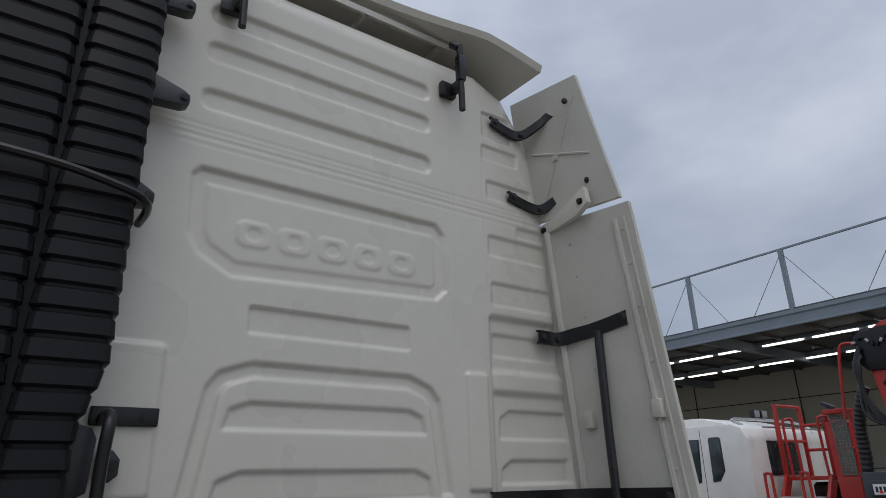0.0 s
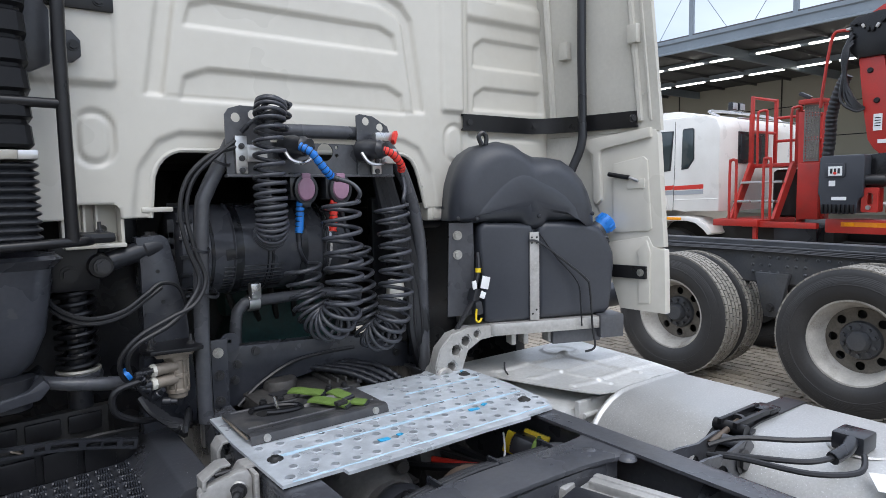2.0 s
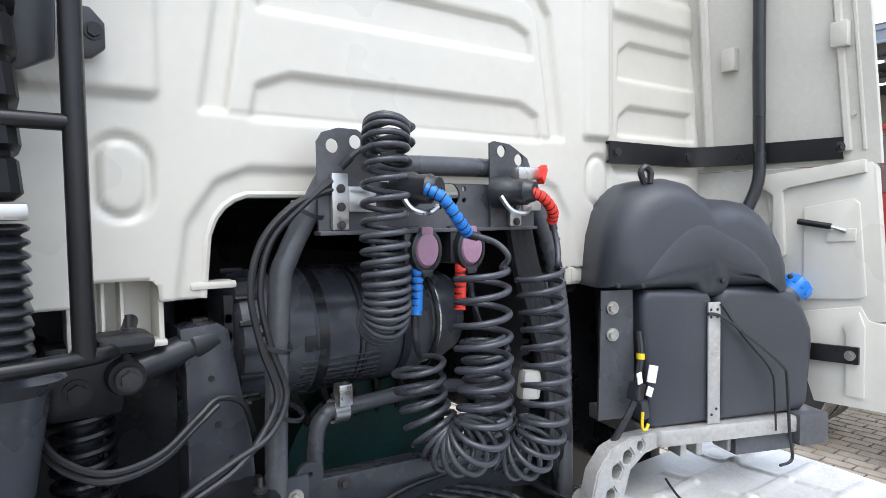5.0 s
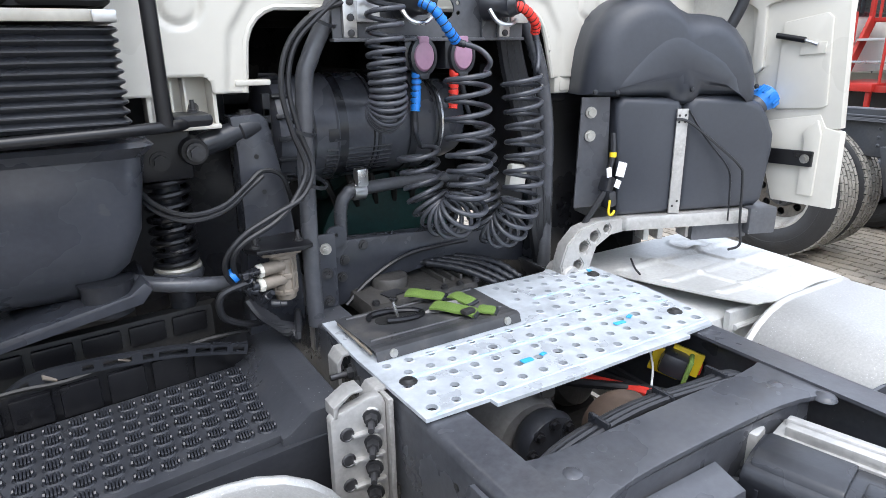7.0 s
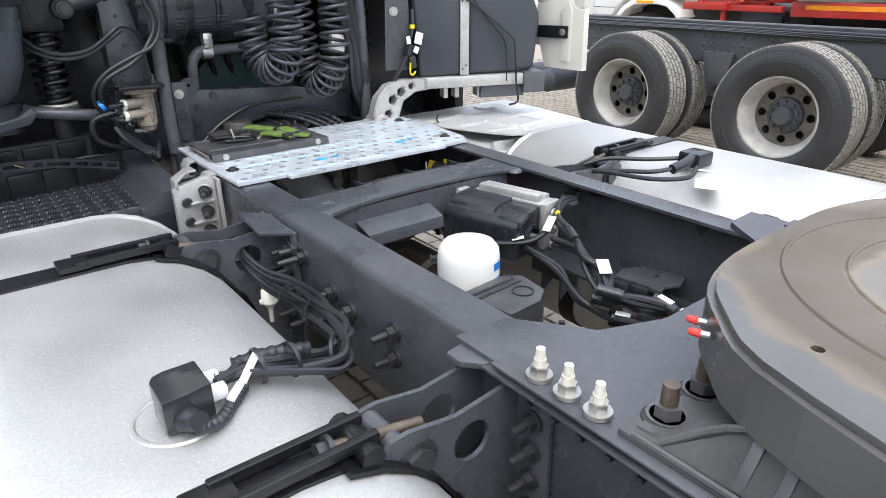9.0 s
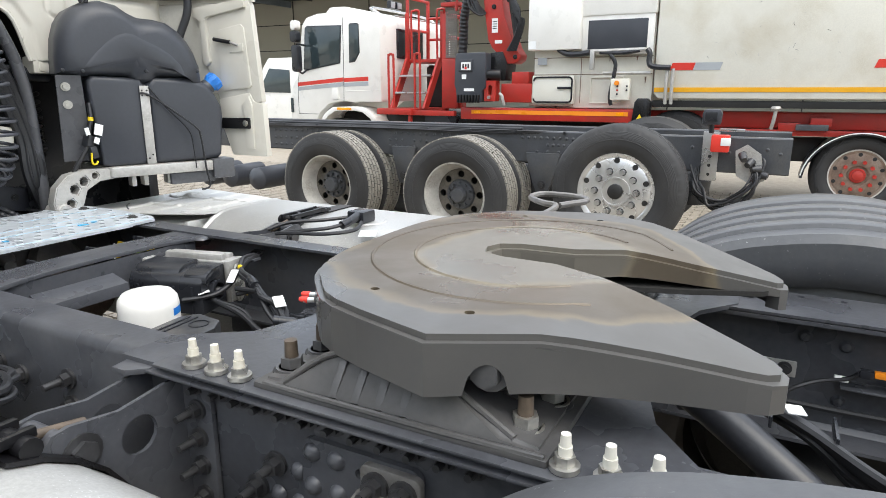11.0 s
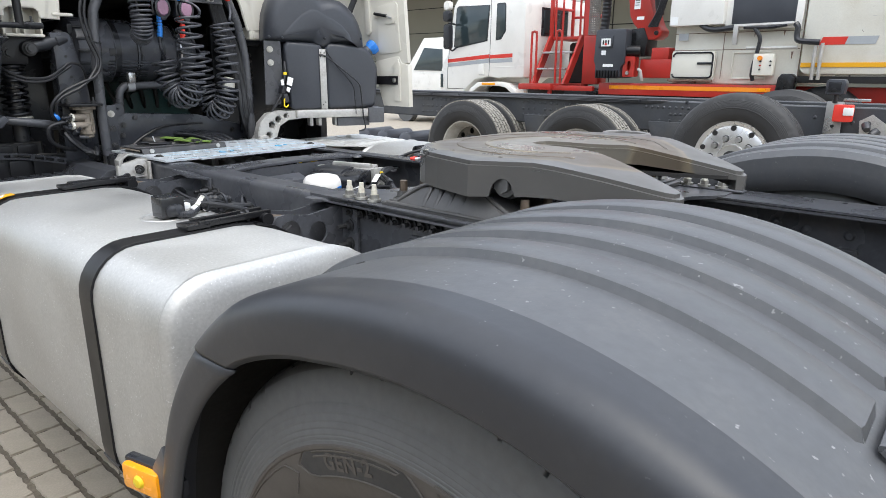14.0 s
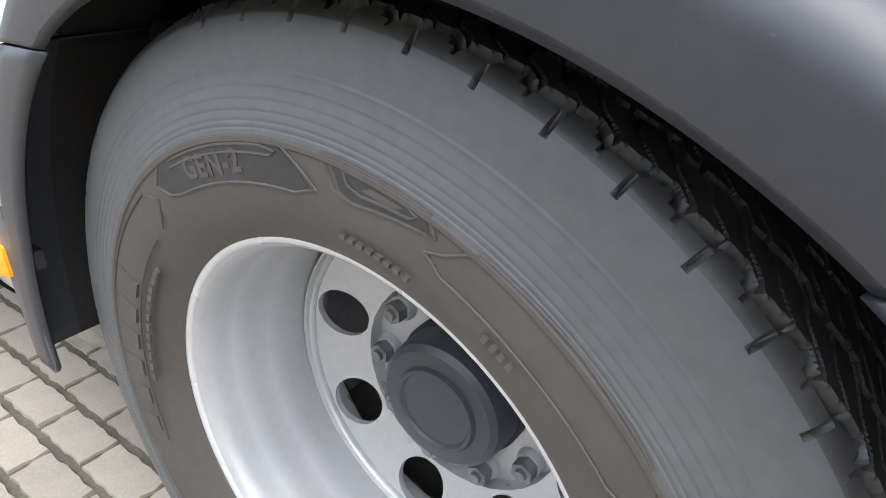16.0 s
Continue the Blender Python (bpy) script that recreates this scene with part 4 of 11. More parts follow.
# tank brackets: folded plates that reach from the rail to the tank
def tank_bracket(y, sx=-1, flap=False):
    b = thing("tank_bracket", (sx * 0.5, y, 0.75), "dark steel tank bracket with round hole bolted to the frame", "bracket", "tank brackets")
    for k, yy in enumerate((y + 0.04, y - 0.04)):
        prof = [(0.432, 0.985), (0.47, 0.985), (0.56, 0.975), (0.64, 0.988), (0.668, 0.985), (0.688, 0.965), (0.685, 0.94), (0.665, 0.91), (0.61, 0.885), (0.55, 0.83), (0.515, 0.75), (0.50, 0.60), (0.432, 0.55)]
        bm = plate_with_holes(BM(), [(sx * x, z) for x, z in prof], "y", yy - 0.004, yy + 0.004, [(sx * 0.53, 0.918, 0.034)])
        p = part("side_plate", bm, FRAME, b)
        part("pivot_bolt", hexbolt(BM(), (sx * 0.628, yy - (0.006 if k else -0.006), 0.938), (0, -1 if k else 1, 0), 0.022, 0.012), DARKBOLT, p)
    part("spacer", cyl(BM(), (sx * 0.655, y - 0.045, 0.968), (sx * 0.655, y + 0.045, 0.968), 0.016, seg=14), FRAME, b)
    part("rubber_strip", tube(BM(), [(sx * 0.50, y, 0.80), (sx * 0.56, y, 0.855), (sx * 0.63, y, 0.91), (sx * 0.70, y, 0.975)], 0.006, 6, 4), DARK, b)
    part("base_plate", box(BM(), (sx * 0.433, y - 0.01, 0.80), (0.010, 0.20, 0.36), 0.002), FRAME, b)
    if flap:
        part("top_flap", box(BM(), (0, 0, 0), (0.085, 0.13, 0.008), 0.002, pose(sx * 0.474, y - 0.035, 0.990, 6, sx * -14, 0)), FRAME, b)
    for z in (0.93, 0.875, 0.82, 0.76):
        part("bolt", hexbolt(BM(), (sx * 0.44, y - 0.078, z), (sx, 0, 0), 0.013, 0.016, 0.03), DARKBOLT, b)
    return b


tank_bracket(-0.90, flap=True), tank_bracket(-1.732), tank_bracket(-1.06, 1)

# ---- front left: step box ----
st = thing("step_plate", (-0.85, -0.25, 0.8), "black plastic step with rows of raised anti-slip studs", "step")
bm = prism(BM(), [(-0.622, -0.045), (-0.622, -0.405), (-1.24, -0.478), (-1.24, -0.118)], "z", 0.89, 0.92, 0.003)
bm2 = part("tread", bm, STEP, st)
bm = prism(BM(), [(-0.64, 0.92), (-0.625, 0.925), (-0.575, 0.962), (-0.505, 0.968), (-0.495, 0.955), (-0.495, 0.80), (-0.64, 0.80)], "y", 0.06, -0.425, 0.004)
part("side_ramp", bm, STEP, st)
part("front_skirt", prism(BM(), [(-0.50, -0.375), (-0.50, -0.425), (-1.24, -0.496), (-1.24, -0.44)], "z", 0.66, 0.903, 0.004), BLACK, st)
part("rear_wall", prism(BM(), [(-0.60, -0.01), (-0.60, -0.035), (-1.26, -0.105), (-1.26, -0.08)], "z", 0.89, 1.005, 0.006), BLACKM, st)
for k in range(6):
    x = -0.70 - 0.093 * k
    part("wall_pad", box(BM(), (0, 0, 0), (0.078, 0.014, 0.075), 0.0065, pose(x, -0.043 - 0.106 * (-0.60 - x), 0.958, 3, 0, 6.1)), BLACKM, st)
part("ledge", tube(BM(), [(-0.60, -0.04, 1.003), (-0.70, -0.05, 1.010), (-0.80, -0.065, 1.004), (-0.90, -0.072, 1.012), (-1.0, -0.085, 1.004), (-1.1, -0.09, 1.010), (-1.26, -0.11, 1.004)], 0.006, 6, 4), DARK, st)
part("upper_wall", prism(BM(), [(-0.64, 0.10), (-0.66, 0.06), (-1.28, 0.0), (-1.28, 0.04)], "z", 0.93, 1.058, 0.006), DARK, st)
for k in range(6):
    x = -0.72 - 0.10 * k
    part("wall_pad", box(BM(), (0, 0, 0), (0.084, 0.014, 0.05), 0.0065, pose(x, 0.052 - 0.097 * (-0.66 - x), 1.024, 3, 0, 5.6)), BLACKM, st)
for x, y in ((-0.885, -0.075), (-1.03, -0.085)):
    part("dry_leaf", box(BM(), (0, 0, 0), (0.030, 0.018, 0.004), 0.0015, pose(x, y, 1.022, 22, 30, 20)), BROWN, st, "brown withered leaf caught on the ledge")
stud = BM()
for k in range(6):
    q = (k - 2.5) / 2.5
    w = 0.0205 * math.sqrt(1 - 0.72 * q * q)
    prism(stud, [(-w * 0.75, 0.0), (-w * 0.7, 0.009), (-w * 0.35, 0.0125), (w * 0.45, 0.0125), (w * 0.8, 0.004), (w * 0.85, 0.0)], "x", q * 0.0150 - 0.0018, q * 0.0150 + 0.0018)
lathe(stud, [(0.021, 0.0), (0.0185, 0.0035), (0.0, 0.0036)], Matrix.Diagonal((1.0, 0.85, 1.0, 1.0)), 14)
stud_mesh = place(stud, "stud", BLACK)
i = 0
for r in range(7):
    for c in range(12):
        x = -0.655 - 0.0485 * c
        y = -0.088 - 0.115 * (-0.655 - x) - 0.047 * r
        ob = new("stud", stud_mesh)
        ob.parent = bm2
        ob.location = Vector((x, y, 0.92)) - ORG[bm2.name]
bm = BM()
mid = smooth_path([(-1.21, 0, 0.83), (-1.16, 0, 0.925), (-1.108, 0, 0.994), (-1.05, 0, 1.022), (-0.95, 0, 1.024), (-0.88, 0, 1.020), (-0.79, 0, 1.013), (-0.70, 0, 0.996), (-0.610, 0, 0.975)], 4)
side = [(b - a).cross(Vector((0, 1, 0))).normalized() * 0.0135 for a, b in zip(mid, mid[1:] + [2 * mid[-1] - mid[-2]])]
slots = (-0.64, 0.015), (-0.68, 0.016), (-0.72, 0.017), (-0.785, 0.03), (-0.840, 0.012), (-0.90, 0.03), (-0.96, 0.012), (-1.09, 0.02), (-1.15, 0.02), (-1.185, 0.012)
fine = [(p.lerp(q, f), a.lerp(b, f)) for p, q, a, b in zip(mid, mid[1:], side, side[1:]) for f in (0.0, 0.25, 0.5, 0.75)]
rows = [[bm.verts.new((p.x + s_.x * f, -0.070, p.z + s_.z * f)) for f in (1.0, 0.45, -0.45, -1.0)] for p, s_ in fine]
for (p, s_), r0, r1 in zip(fine, rows, rows[1:]):
    for k in range(3):
        if k != 1 or all(abs(p.x - u) > l for u, l in slots):
            bm.faces.new((r0[k], r0[k + 1], r1[k + 1], r1[k]))
ext = bmesh.ops.extrude_face_region(bm, geom=bm.faces[:], use_keep_orig=True)
bmesh.ops.translate(bm, vec=(0, -0.015, 0), verts=[g for g in ext["geom"] if isinstance(g, bmesh.types.BMVert)])
bmesh.ops.recalc_face_normals(bm, faces=bm.faces[:])
single("lashing_strip", bm, BLACK, "black plastic strip with oval holes above the step", "strip")

# aluminium bracket with four bolts beside the rail
ab = thing("cast_bracket", (-0.51, -0.52, 0.75), "cast aluminium bracket with a column of dark bolts", "bracket")
bm = prism(BM(), [(-0.568, 0.985), (-0.558, 0.995), (-0.48, 1.012), (-0.455, 1.010), (-0.447, 0.99), (-0.447, 0.74), (-0.568, 0.74)], "y", -0.49, -0.515, 0.006)
part("casting", bm, CAST, ab)
part("flange", box(BM(), (-0.440, -0.505, 0.87), (0.012, 0.045, 0.26), 0.004), CAST, ab)
for k in range(4):
    z = 0.97 - 0.06 * k
    part("rib", box(BM(), (-0.492, -0.52, z - 0.030), (0.07, 0.016, 0.007), 0.003), CAST, ab)
    part("boss", lathe(BM(), [(0.0, 0.004), (0.011, 0.004), (0.0125, 0.006), (0.0145, 0.005), (0.016, 0.0)], pose(-0.535, -0.514, z - 0.025, 90, 0, 0), 18), DARKBOLT, ab)
    bo = part("bolt", hexbolt(BM(), (-0.482, -0.520, z), (-0.45, -0.9, -0.1), 0.0135, 0.020, 0.024), DARKBOLT, ab)
    part("washer", lathe(BM(), [(0.0, 0.008), (0.017, 0.008), (0.021, 0.003), (0.022, 0.0)], Matrix.Translation((-0.480, -0.515, z)) @ frame_to((-0.45, -0.9, -0.1)), 20), ZINC, bo)
part("ear", prism(BM(), [(-0.56, 1.012), (-0.52, 1.036), (-0.495, 1.036), (-0.495, 1.030), (-0.52, 1.030), (-0.55, 1.008), (-0.55, 0.985), (-0.56, 0.985)], "y", -0.47, -0.515, 0.002), CAST, ab)
bm = prism(BM(), [(-0.470, 0.86), (-0.470, 0.985), (-0.455, 1.006), (-0.405, 1.008), (-0.405, 1.0), (-0.450, 0.998), (-0.460, 0.98), (-0.460, 0.86)], "y", -0.43, -0.485, 0.003)
part("hooked_lug", bm, CAST, ab)
for y, z in ((-0.30, 0.955), (-0.34, 0.94)):
    single("frame_bolt", hexbolt(BM(), (-0.428, y, z), (-1, 0, 0), 0.015, 0.016, 0.04), DARKBOLT, "dark bolt on the frame rail", "bolt", "frame bolts")
bm = prism(BM(), [(-0.465, 0.90), (-0.465, 0.985), (-0.45, 1.006), (-0.40, 1.008), (-0.40, 1.0), (-0.447, 0.998), (-0.455, 0.98), (-0.455, 0.90)], "y", -0.24, -0.30, 0.003)
single("rail_clip", bm, CAST, "pressed steel clip hooked over the frame rail", "clip")

LEAF = mat("dry_leaf", (0.26, 0.16, 0.06), 0.7, var=0.3, scale=30, bump=0.2)
rg_ = random.Random(17)
for x, y, z in ((-0.86, -0.04, 0.905), (-0.80, -0.035, 0.905), (-0.955, -0.06, 0.90)):
    bm = BM()
    c_ = bm.verts.new((x, y, z + 0.004))
    ring_ = [bm.verts.new((x + (0.016 + 0.007 * rg_.random()) * math.cos(k), y + (0.009 + 0.005 * rg_.random()) * math.sin(k), z + rg_.uniform(-0.003, 0.003))) for k in np.linspace(0, 5.6, 9)]
    for k in range(9):
        bm.faces.new((c_, ring_[k], ring_[(k + 1) % 9]))
    ext = bmesh.ops.extrude_face_region(bm, geom=bm.faces[:], use_keep_orig=True)
    bmesh.ops.translate(bm, vec=(0, 0, -0.0015), verts=[g for g in ext["geom"] if isinstance(g, bmesh.types.BMVert)])
    bmesh.ops.recalc_face_normals(bm, faces=bm.faces[:])
    single("dry_leaf", bm, LEAF, "small curled brown leaf caught behind the step", "leaf", "dry leaves")

# ---- perforated deck plate on the rails ----
CYANF = mat("torn_blue_film", (0.04, 0.36, 0.62), 0.35, var=0.15, scale=30, bump=0.1)
dp = thing("deck_plate", (0, -0.4, 1.0), "silver perforated deck plate under peeling bluish film", "deck plate")
edge = [(-0.425, -0.645), (-0.28, -0.648), (-0.278, -0.672), (-0.05, -0.676), (0.13, -0.672), (0.29, -0.676), (0.292, -0.662), (0.395, -0.658), (0.43, -0.60), (0.452, -0.40), (0.45, -0.175), (0.40, -0.135), (0.31, -0.118), (0.29, -0.132), (0.20, -0.135), (-0.43, -0.12), (-0.436, -0.35)]
holes = []
for r in range(10):
    for c in range(15):
        x, y = -0.395 + 0.056 * c + 0.028 * (r % 2), -0.615 + 0.0495 * r
        if x < 0.42 and not (x < 0.08 and y > -0.40):
            holes.append((x, y, 0.0102 if (r + c) % 7 else 0.0118))
bm = plate_with_holes(BM(), edge, "z", 1.004, 1.012, holes, 12)
deck = part("plate", bm, GALV, dp)
rim = lathe(BM(), [(0.0125, 0.0), (0.0175, 0.0), (0.0155, 0.0035), (0.0125, 0.0045)], None, 12, True)
rim_mesh = place(rim, "hole_rim", GALV)
for x, y, r in holes:
    ob = new("hole_rim", rim_mesh)
    ob.parent = deck
    ob.location = Vector((x, y, 1.0115)) - ORG[deck.name]
    ob.scale = (r / 0.0125, r / 0.0125, 0.35)
for x, y in ((-0.385, -0.50), (0.40, -0.235), (0.375, -0.56)):
    part("plate_bolt", lathe(BM(), [(0.0, 0.006), (0.010, 0.008), (0.013, 0.004), (0.019, 0.002), (0.02, 0.0)], Matrix.Translation((x, y, 1.012)), 18), DARK, deck)
for x, y, l, w, a in ((-0.12, -0.565, 0.035, 0.014, 8), (-0.07, -0.56, 0.02, 0.010, 20), (0.20, -0.535, 0.04, 0.012, 5), (0.25, -0.52, 0.025, 0.012, 30), (0.41, -0.21, 0.03, 0.014, 60)):
    part("film_scrap", box(BM(), (0, 0, 0), (l, w, 0.003), 0.001, pose(x, y, 1.0145, 4, 6, a)), CYANF, deck, "torn scrap of blue film")
FILM = mat("pale_blue_film", (0.45, 0.61, 0.72), 0.3, var=0.15, scale=15, bump=0.05)
for k_, (x, y, l, w) in enumerate(((0.0, -0.640, 0.80, 0.010), (0.02, -0.490, 0.80, 0.018), (0.05, -0.415, 0.72, 0.006), (0.27, -0.290, 0.30, 0.014))):
    bm = BM()
    rg_ = random.Random(40 + k_)
    n_ = 24
    rows = []
    for i in range(n_ + 1):
        u = x - l / 2 + l * i / n_
        c_, h_ = y + rg_.uniform(-0.0012, 0.0012), w * rg_.uniform(0.25, 0.55)
        rows.append([bm.verts.new((u, c_ + q * h_, 1.0124 + (0.0012 if abs(q) < 1 else 0.0))) for q in (-1, -0.2, 0.3, 1)])
    for a, b in zip(rows, rows[1:]):
        for q in range(3):
            bm.faces.new((a[q], a[q + 1], b[q + 1], b[q]))
    bmesh.ops.recalc_face_normals(bm, faces=bm.faces[:])
    part("film_edge", bm, FILM, deck, "wrinkled pale blue film edge")

# black cover with handle, and green strap on it
COVER = mat("worn_cover_paint", (0.040, 0.041, 0.044), 0.38, var=0.25, scale=9, fine=50, bump=0.12, dirt=(0.15, 0.135, 0.12), dirt_amount=0.5, dirt_scale=12)
cv = thing("battery_cover", (-0.18, -0.25, 1.015), "dusty black metal cover with recessed handle on the deck plate", "cover")
part("top_sheet", prism(BM(), [(-0.412, -0.165), (0.0, -0.165), (0.0, -0.345), (-0.404, -0.345)], "z", 1.031, 1.034, 0.001), COVER, cv)
fold = prism(BM(), [(-0.345, 1.031), (-0.345, 1.034), (-0.372, 1.037), (-0.384, 1.034), (-0.392, 1.013), (-0.389, 1.013), (-0.381, 1.031), (-0.372, 1.033)], "x", -0.404, 0.0, 0.0008)
part("front_flange", fold, COVER, cv)
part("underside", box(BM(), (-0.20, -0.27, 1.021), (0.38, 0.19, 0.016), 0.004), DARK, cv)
for y in (-0.180, -0.325):
    part("bead", tube(BM(), [(-0.39, y, 1.0335), (-0.015, y, 1.0335)], 0.004, 6), COVER, cv)
part("rust_edge", box(BM(), (-0.408, -0.27, 1.026), (0.006, 0.20, 0.007), 0.003), BROWN, cv, "rusty torn side edge")
ring = [(-0.278 + 0.070 * math.cos(2 * math.pi * k / 12) , -0.238 + 0.030 * math.sin(2 * math.pi * k / 12) - 0.01 * math.cos(2 * math.pi * k / 12), 1.041 - 0.004 * math.cos(2 * math.pi * k / 12)) for k in range(-4, 7)]
part("handle", tube(BM(), ring, 0.0075, 8, 4), BLACKM, cv)
# no hollow here: a flat dark patch paints the recess's shade
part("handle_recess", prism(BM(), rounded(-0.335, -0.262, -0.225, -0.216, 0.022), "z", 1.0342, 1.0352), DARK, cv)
part("pin", cyl(BM(), (-0.272, -0.235, 1.034), (-0.280, -0.228, 1.074), 0.0042, seg=8), STEEL, cv)
for x in (-0.362, -0.042):
    part("screw", hexbolt(BM(), (x, -0.3885, 1.024), (0, -1, 0.25), 0.007, 0.005), ZINC, cv)
gs = thing("ratchet_strap", (-0.10, -0.25, 1.045), "folded green webbing strap lying on the black cover", "strap")
for a, b, w in (((-0.199, -0.148, 1.052), (-0.123, -0.217, 1.044), 0.05), ((-0.177, -0.248, 1.046), (-0.102, -0.34, 1.038), 0.05), ((-0.096, -0.215, 1.046), (-0.072, -0.276, 1.037), 0.045), ((-0.084, -0.32, 1.038), (-0.051, -0.351, 1.035), 0.045)):
    a, b = Vector(a), Vector(b)
    d = (b - a).normalized()
    s_ = Vector((-d.y, d.x, 0)).normalized() * (w / 2)
    bm, rows = BM(), []
    for k in range(13):
        u = k / 12
        p = a.lerp(b, u) + Vector((0, 0, 0.004 * math.sin(u * math.pi) + 0.0012 * math.sin(9 * u)))
        rows.append([bm.verts.new(p + s_ * q + Vector((0, 0, h))) for q, h in ((-1, 0), (-0.4, 0.001), (0.4, 0.001), (1, 0), (1, 0.005), (0.4, 0.007), (-0.4, 0.007), (-1, 0.005))])
    for r0, r1 in zip(rows, rows[1:]):
        for k in range(8):
            bm.faces.new((r0[k], r0[(k + 1) % 8], r1[(k + 1) % 8], r1[k]))
    bm.faces.new(rows[0]), bm.faces.new(rows[-1])
    bmesh.ops.recalc_face_normals(bm, faces=bm.faces[:])
    wb = part("webbing", bm, GREEN, gs)
    part("end_loop", cyl(BM(), b - s_ + Vector((0, 0, 0.001)), b + s_ + Vector((0, 0, 0.001)), 0.0065, seg=10), BLACK, wb)
part("buckle", box(BM(), (0, 0, 0), (0.035, 0.022, 0.012), 0.004, pose(-0.125, -0.335, 1.051, 0, 0, 10)), DARK, gs)


# ---- fifth wheel ----
PINSTEEL = mat("dull_pin_steel", (0.13, 0.13, 0.132), 0.4, metal=0.5, var=0.15, scale=20, bump=0.05)
CHAFED = mat("chafed_steel", (0.20, 0.19, 0.18), 0.45, metal=0.4, var=0.2, scale=20, bump=0.1)
fw = thing("fifth_wheel", (0, -2.3, 1.01), "greasy steel fifth wheel coupling plate on dark mounting brackets", "fifth wheel")
half = [(0.0, -1.915), (0.14, -1.918), (0.265, -1.95), (0.345, -2.01), (0.412, -2.09), (0.474, -2.285), (0.41, -2.41), (0.335, -2.555), (0.285, -2.660), (0.268, -2.688), (0.246, -2.706), (0.218, -2.708), (0.198, -2.694), (0.180, -2.655), (0.135, -2.55), (0.090, -2.41), (0.052, -2.33), (0.046, -2.22), (0.03, -2.185), (0.0, -2.175)]
front = [(p.x, p.y) for p in smooth_path([(x, y, 0) for x, y in half[:6]], 3)]
half = front + half[6:]
fine_half = []
for (xa, ya), (xb, yb) in zip(half, half[1:]):
    n_ = max(1, int(abs(ya - yb) / 0.045)) if min(ya, yb) < -2.42 else 1
    fine_half += [(xa + (xb - xa) * k / n_, ya + (yb - ya) * k / n_) for k in range(n_)]
half = fine_half + half[-1:]
outline = [(x, y) for x, y in half] + [(-x, y) for x, y in half[::-1][1:-1]]


def tail_drop(y):
    return 0.058 * (max(0.0, -2.42 - y) / 0.27) ** 1.15


bm = plate_with_holes(BM(), outline, "z", 1.1525, 1.168, [(-0.365, -2.30, 0.0080), (0.365, -2.30, 0.0080), (-0.335, -2.12, 0.0075), (0.335, -2.12, 0.0075)], 14)
for yy in (-2.42, -2.49, -2.56, -2.63):
    bmesh.ops.bisect_plane(bm, geom=bm.verts[:] + bm.edges[:] + bm.faces[:], plane_co=(0, yy, 0), plane_no=(0, 1, 0))
sharp_edges = [e for e in bm.edges if len(e.link_faces) == 2 and e.calc_face_angle() > 1.2 and min(v.co.z for v in e.verts) > 1.16 and min(math.hypot(abs(e.verts[0].co.x) - hx, e.verts[0].co.y - hy) for hx, hy in ((0.365, -2.30), (0.335, -2.12))) > 0.02]
bmesh.ops.bevel(bm, geom=sharp_edges, offset=0.0095, segments=4, affect="EDGES")
for v in bm.verts:
    v.co.z -= tail_drop(v.co.y)
top = part("top_plate", bm, GREASE, fw, "worn greasy top plate with an entry slot", sharp=25)


def grease_ring(m, centre):
    """Old brown grease in a ring where trailers turn on the plate, paler steel inside it."""
    nt = m.node_tree
    N, L = nt.nodes.new, nt.links.new
    bs = nt.nodes["Principled BSDF"]
    old = bs.inputs["Base Color"].links[0].from_socket
    tc, off, ln, ns = N("ShaderNodeTexCoord"), N("ShaderNodeVectorMath"), N("ShaderNodeVectorMath"), N("ShaderNodeTexNoise")
    off.operation, ln.operation = "SUBTRACT", "LENGTH"
    off.inputs[1].default_value = centre
    ns.inputs["Scale"].default_value, ns.inputs["Detail"].default_value = 5.0, 6
    wob = N("ShaderNodeMath")
    wob.operation = "MULTIPLY_ADD"
    wob.inputs[1].default_value = 0.16
    L(tc.outputs["Object"], off.inputs[0])
    L(off.outputs[0], ln.inputs[0])
    L(tc.outputs["Object"], ns.inputs["Vector"])
    L(ns.outputs[0], wob.inputs[0])
    L(ln.outputs["Value"], wob.inputs[2])
    ramp = N("ShaderNodeValToRGB")
    tones = ((0.0, (0.21, 0.195, 0.165)), (0.27, (0.19, 0.175, 0.148)), (0.290, (0.235, 0.20, 0.145)), (0.305, (0.125, 0.100, 0.072)), (0.43, (0.098, 0.078, 0.056)), (0.452, (0.19, 0.155, 0.105)), (0.462, (0.115, 0.113, 0.110)), (1.0, (0.100, 0.099, 0.098)))
    for k, (p, c) in enumerate(tones):
        e = ramp.color_ramp.elements[k] if k < 2 else ramp.color_ramp.elements.new(p)
        e.position, e.color = p, (*c, 1)
    L(wob.outputs[0], ramp.inputs[0])
    mx = N("ShaderNodeMix")
    mx.data_type, mx.blend_type = "RGBA", "MIX"
    mx.inputs["Factor"].default_value = 0.15
    L(ramp.outputs[0], mx.inputs["A"])
    L(old, mx.inputs["B"])
    L(mx.outputs["Result"], bs.inputs["Base Color"])


PLATE_TOP = GREASE.copy()
PLATE_TOP.name = "greased_coupling_plate"
top.data.materials[0] = PLATE_TOP
grease_ring(PLATE_TOP, Vector((0.0, -2.25, 1.16)) - ORG[top.name])
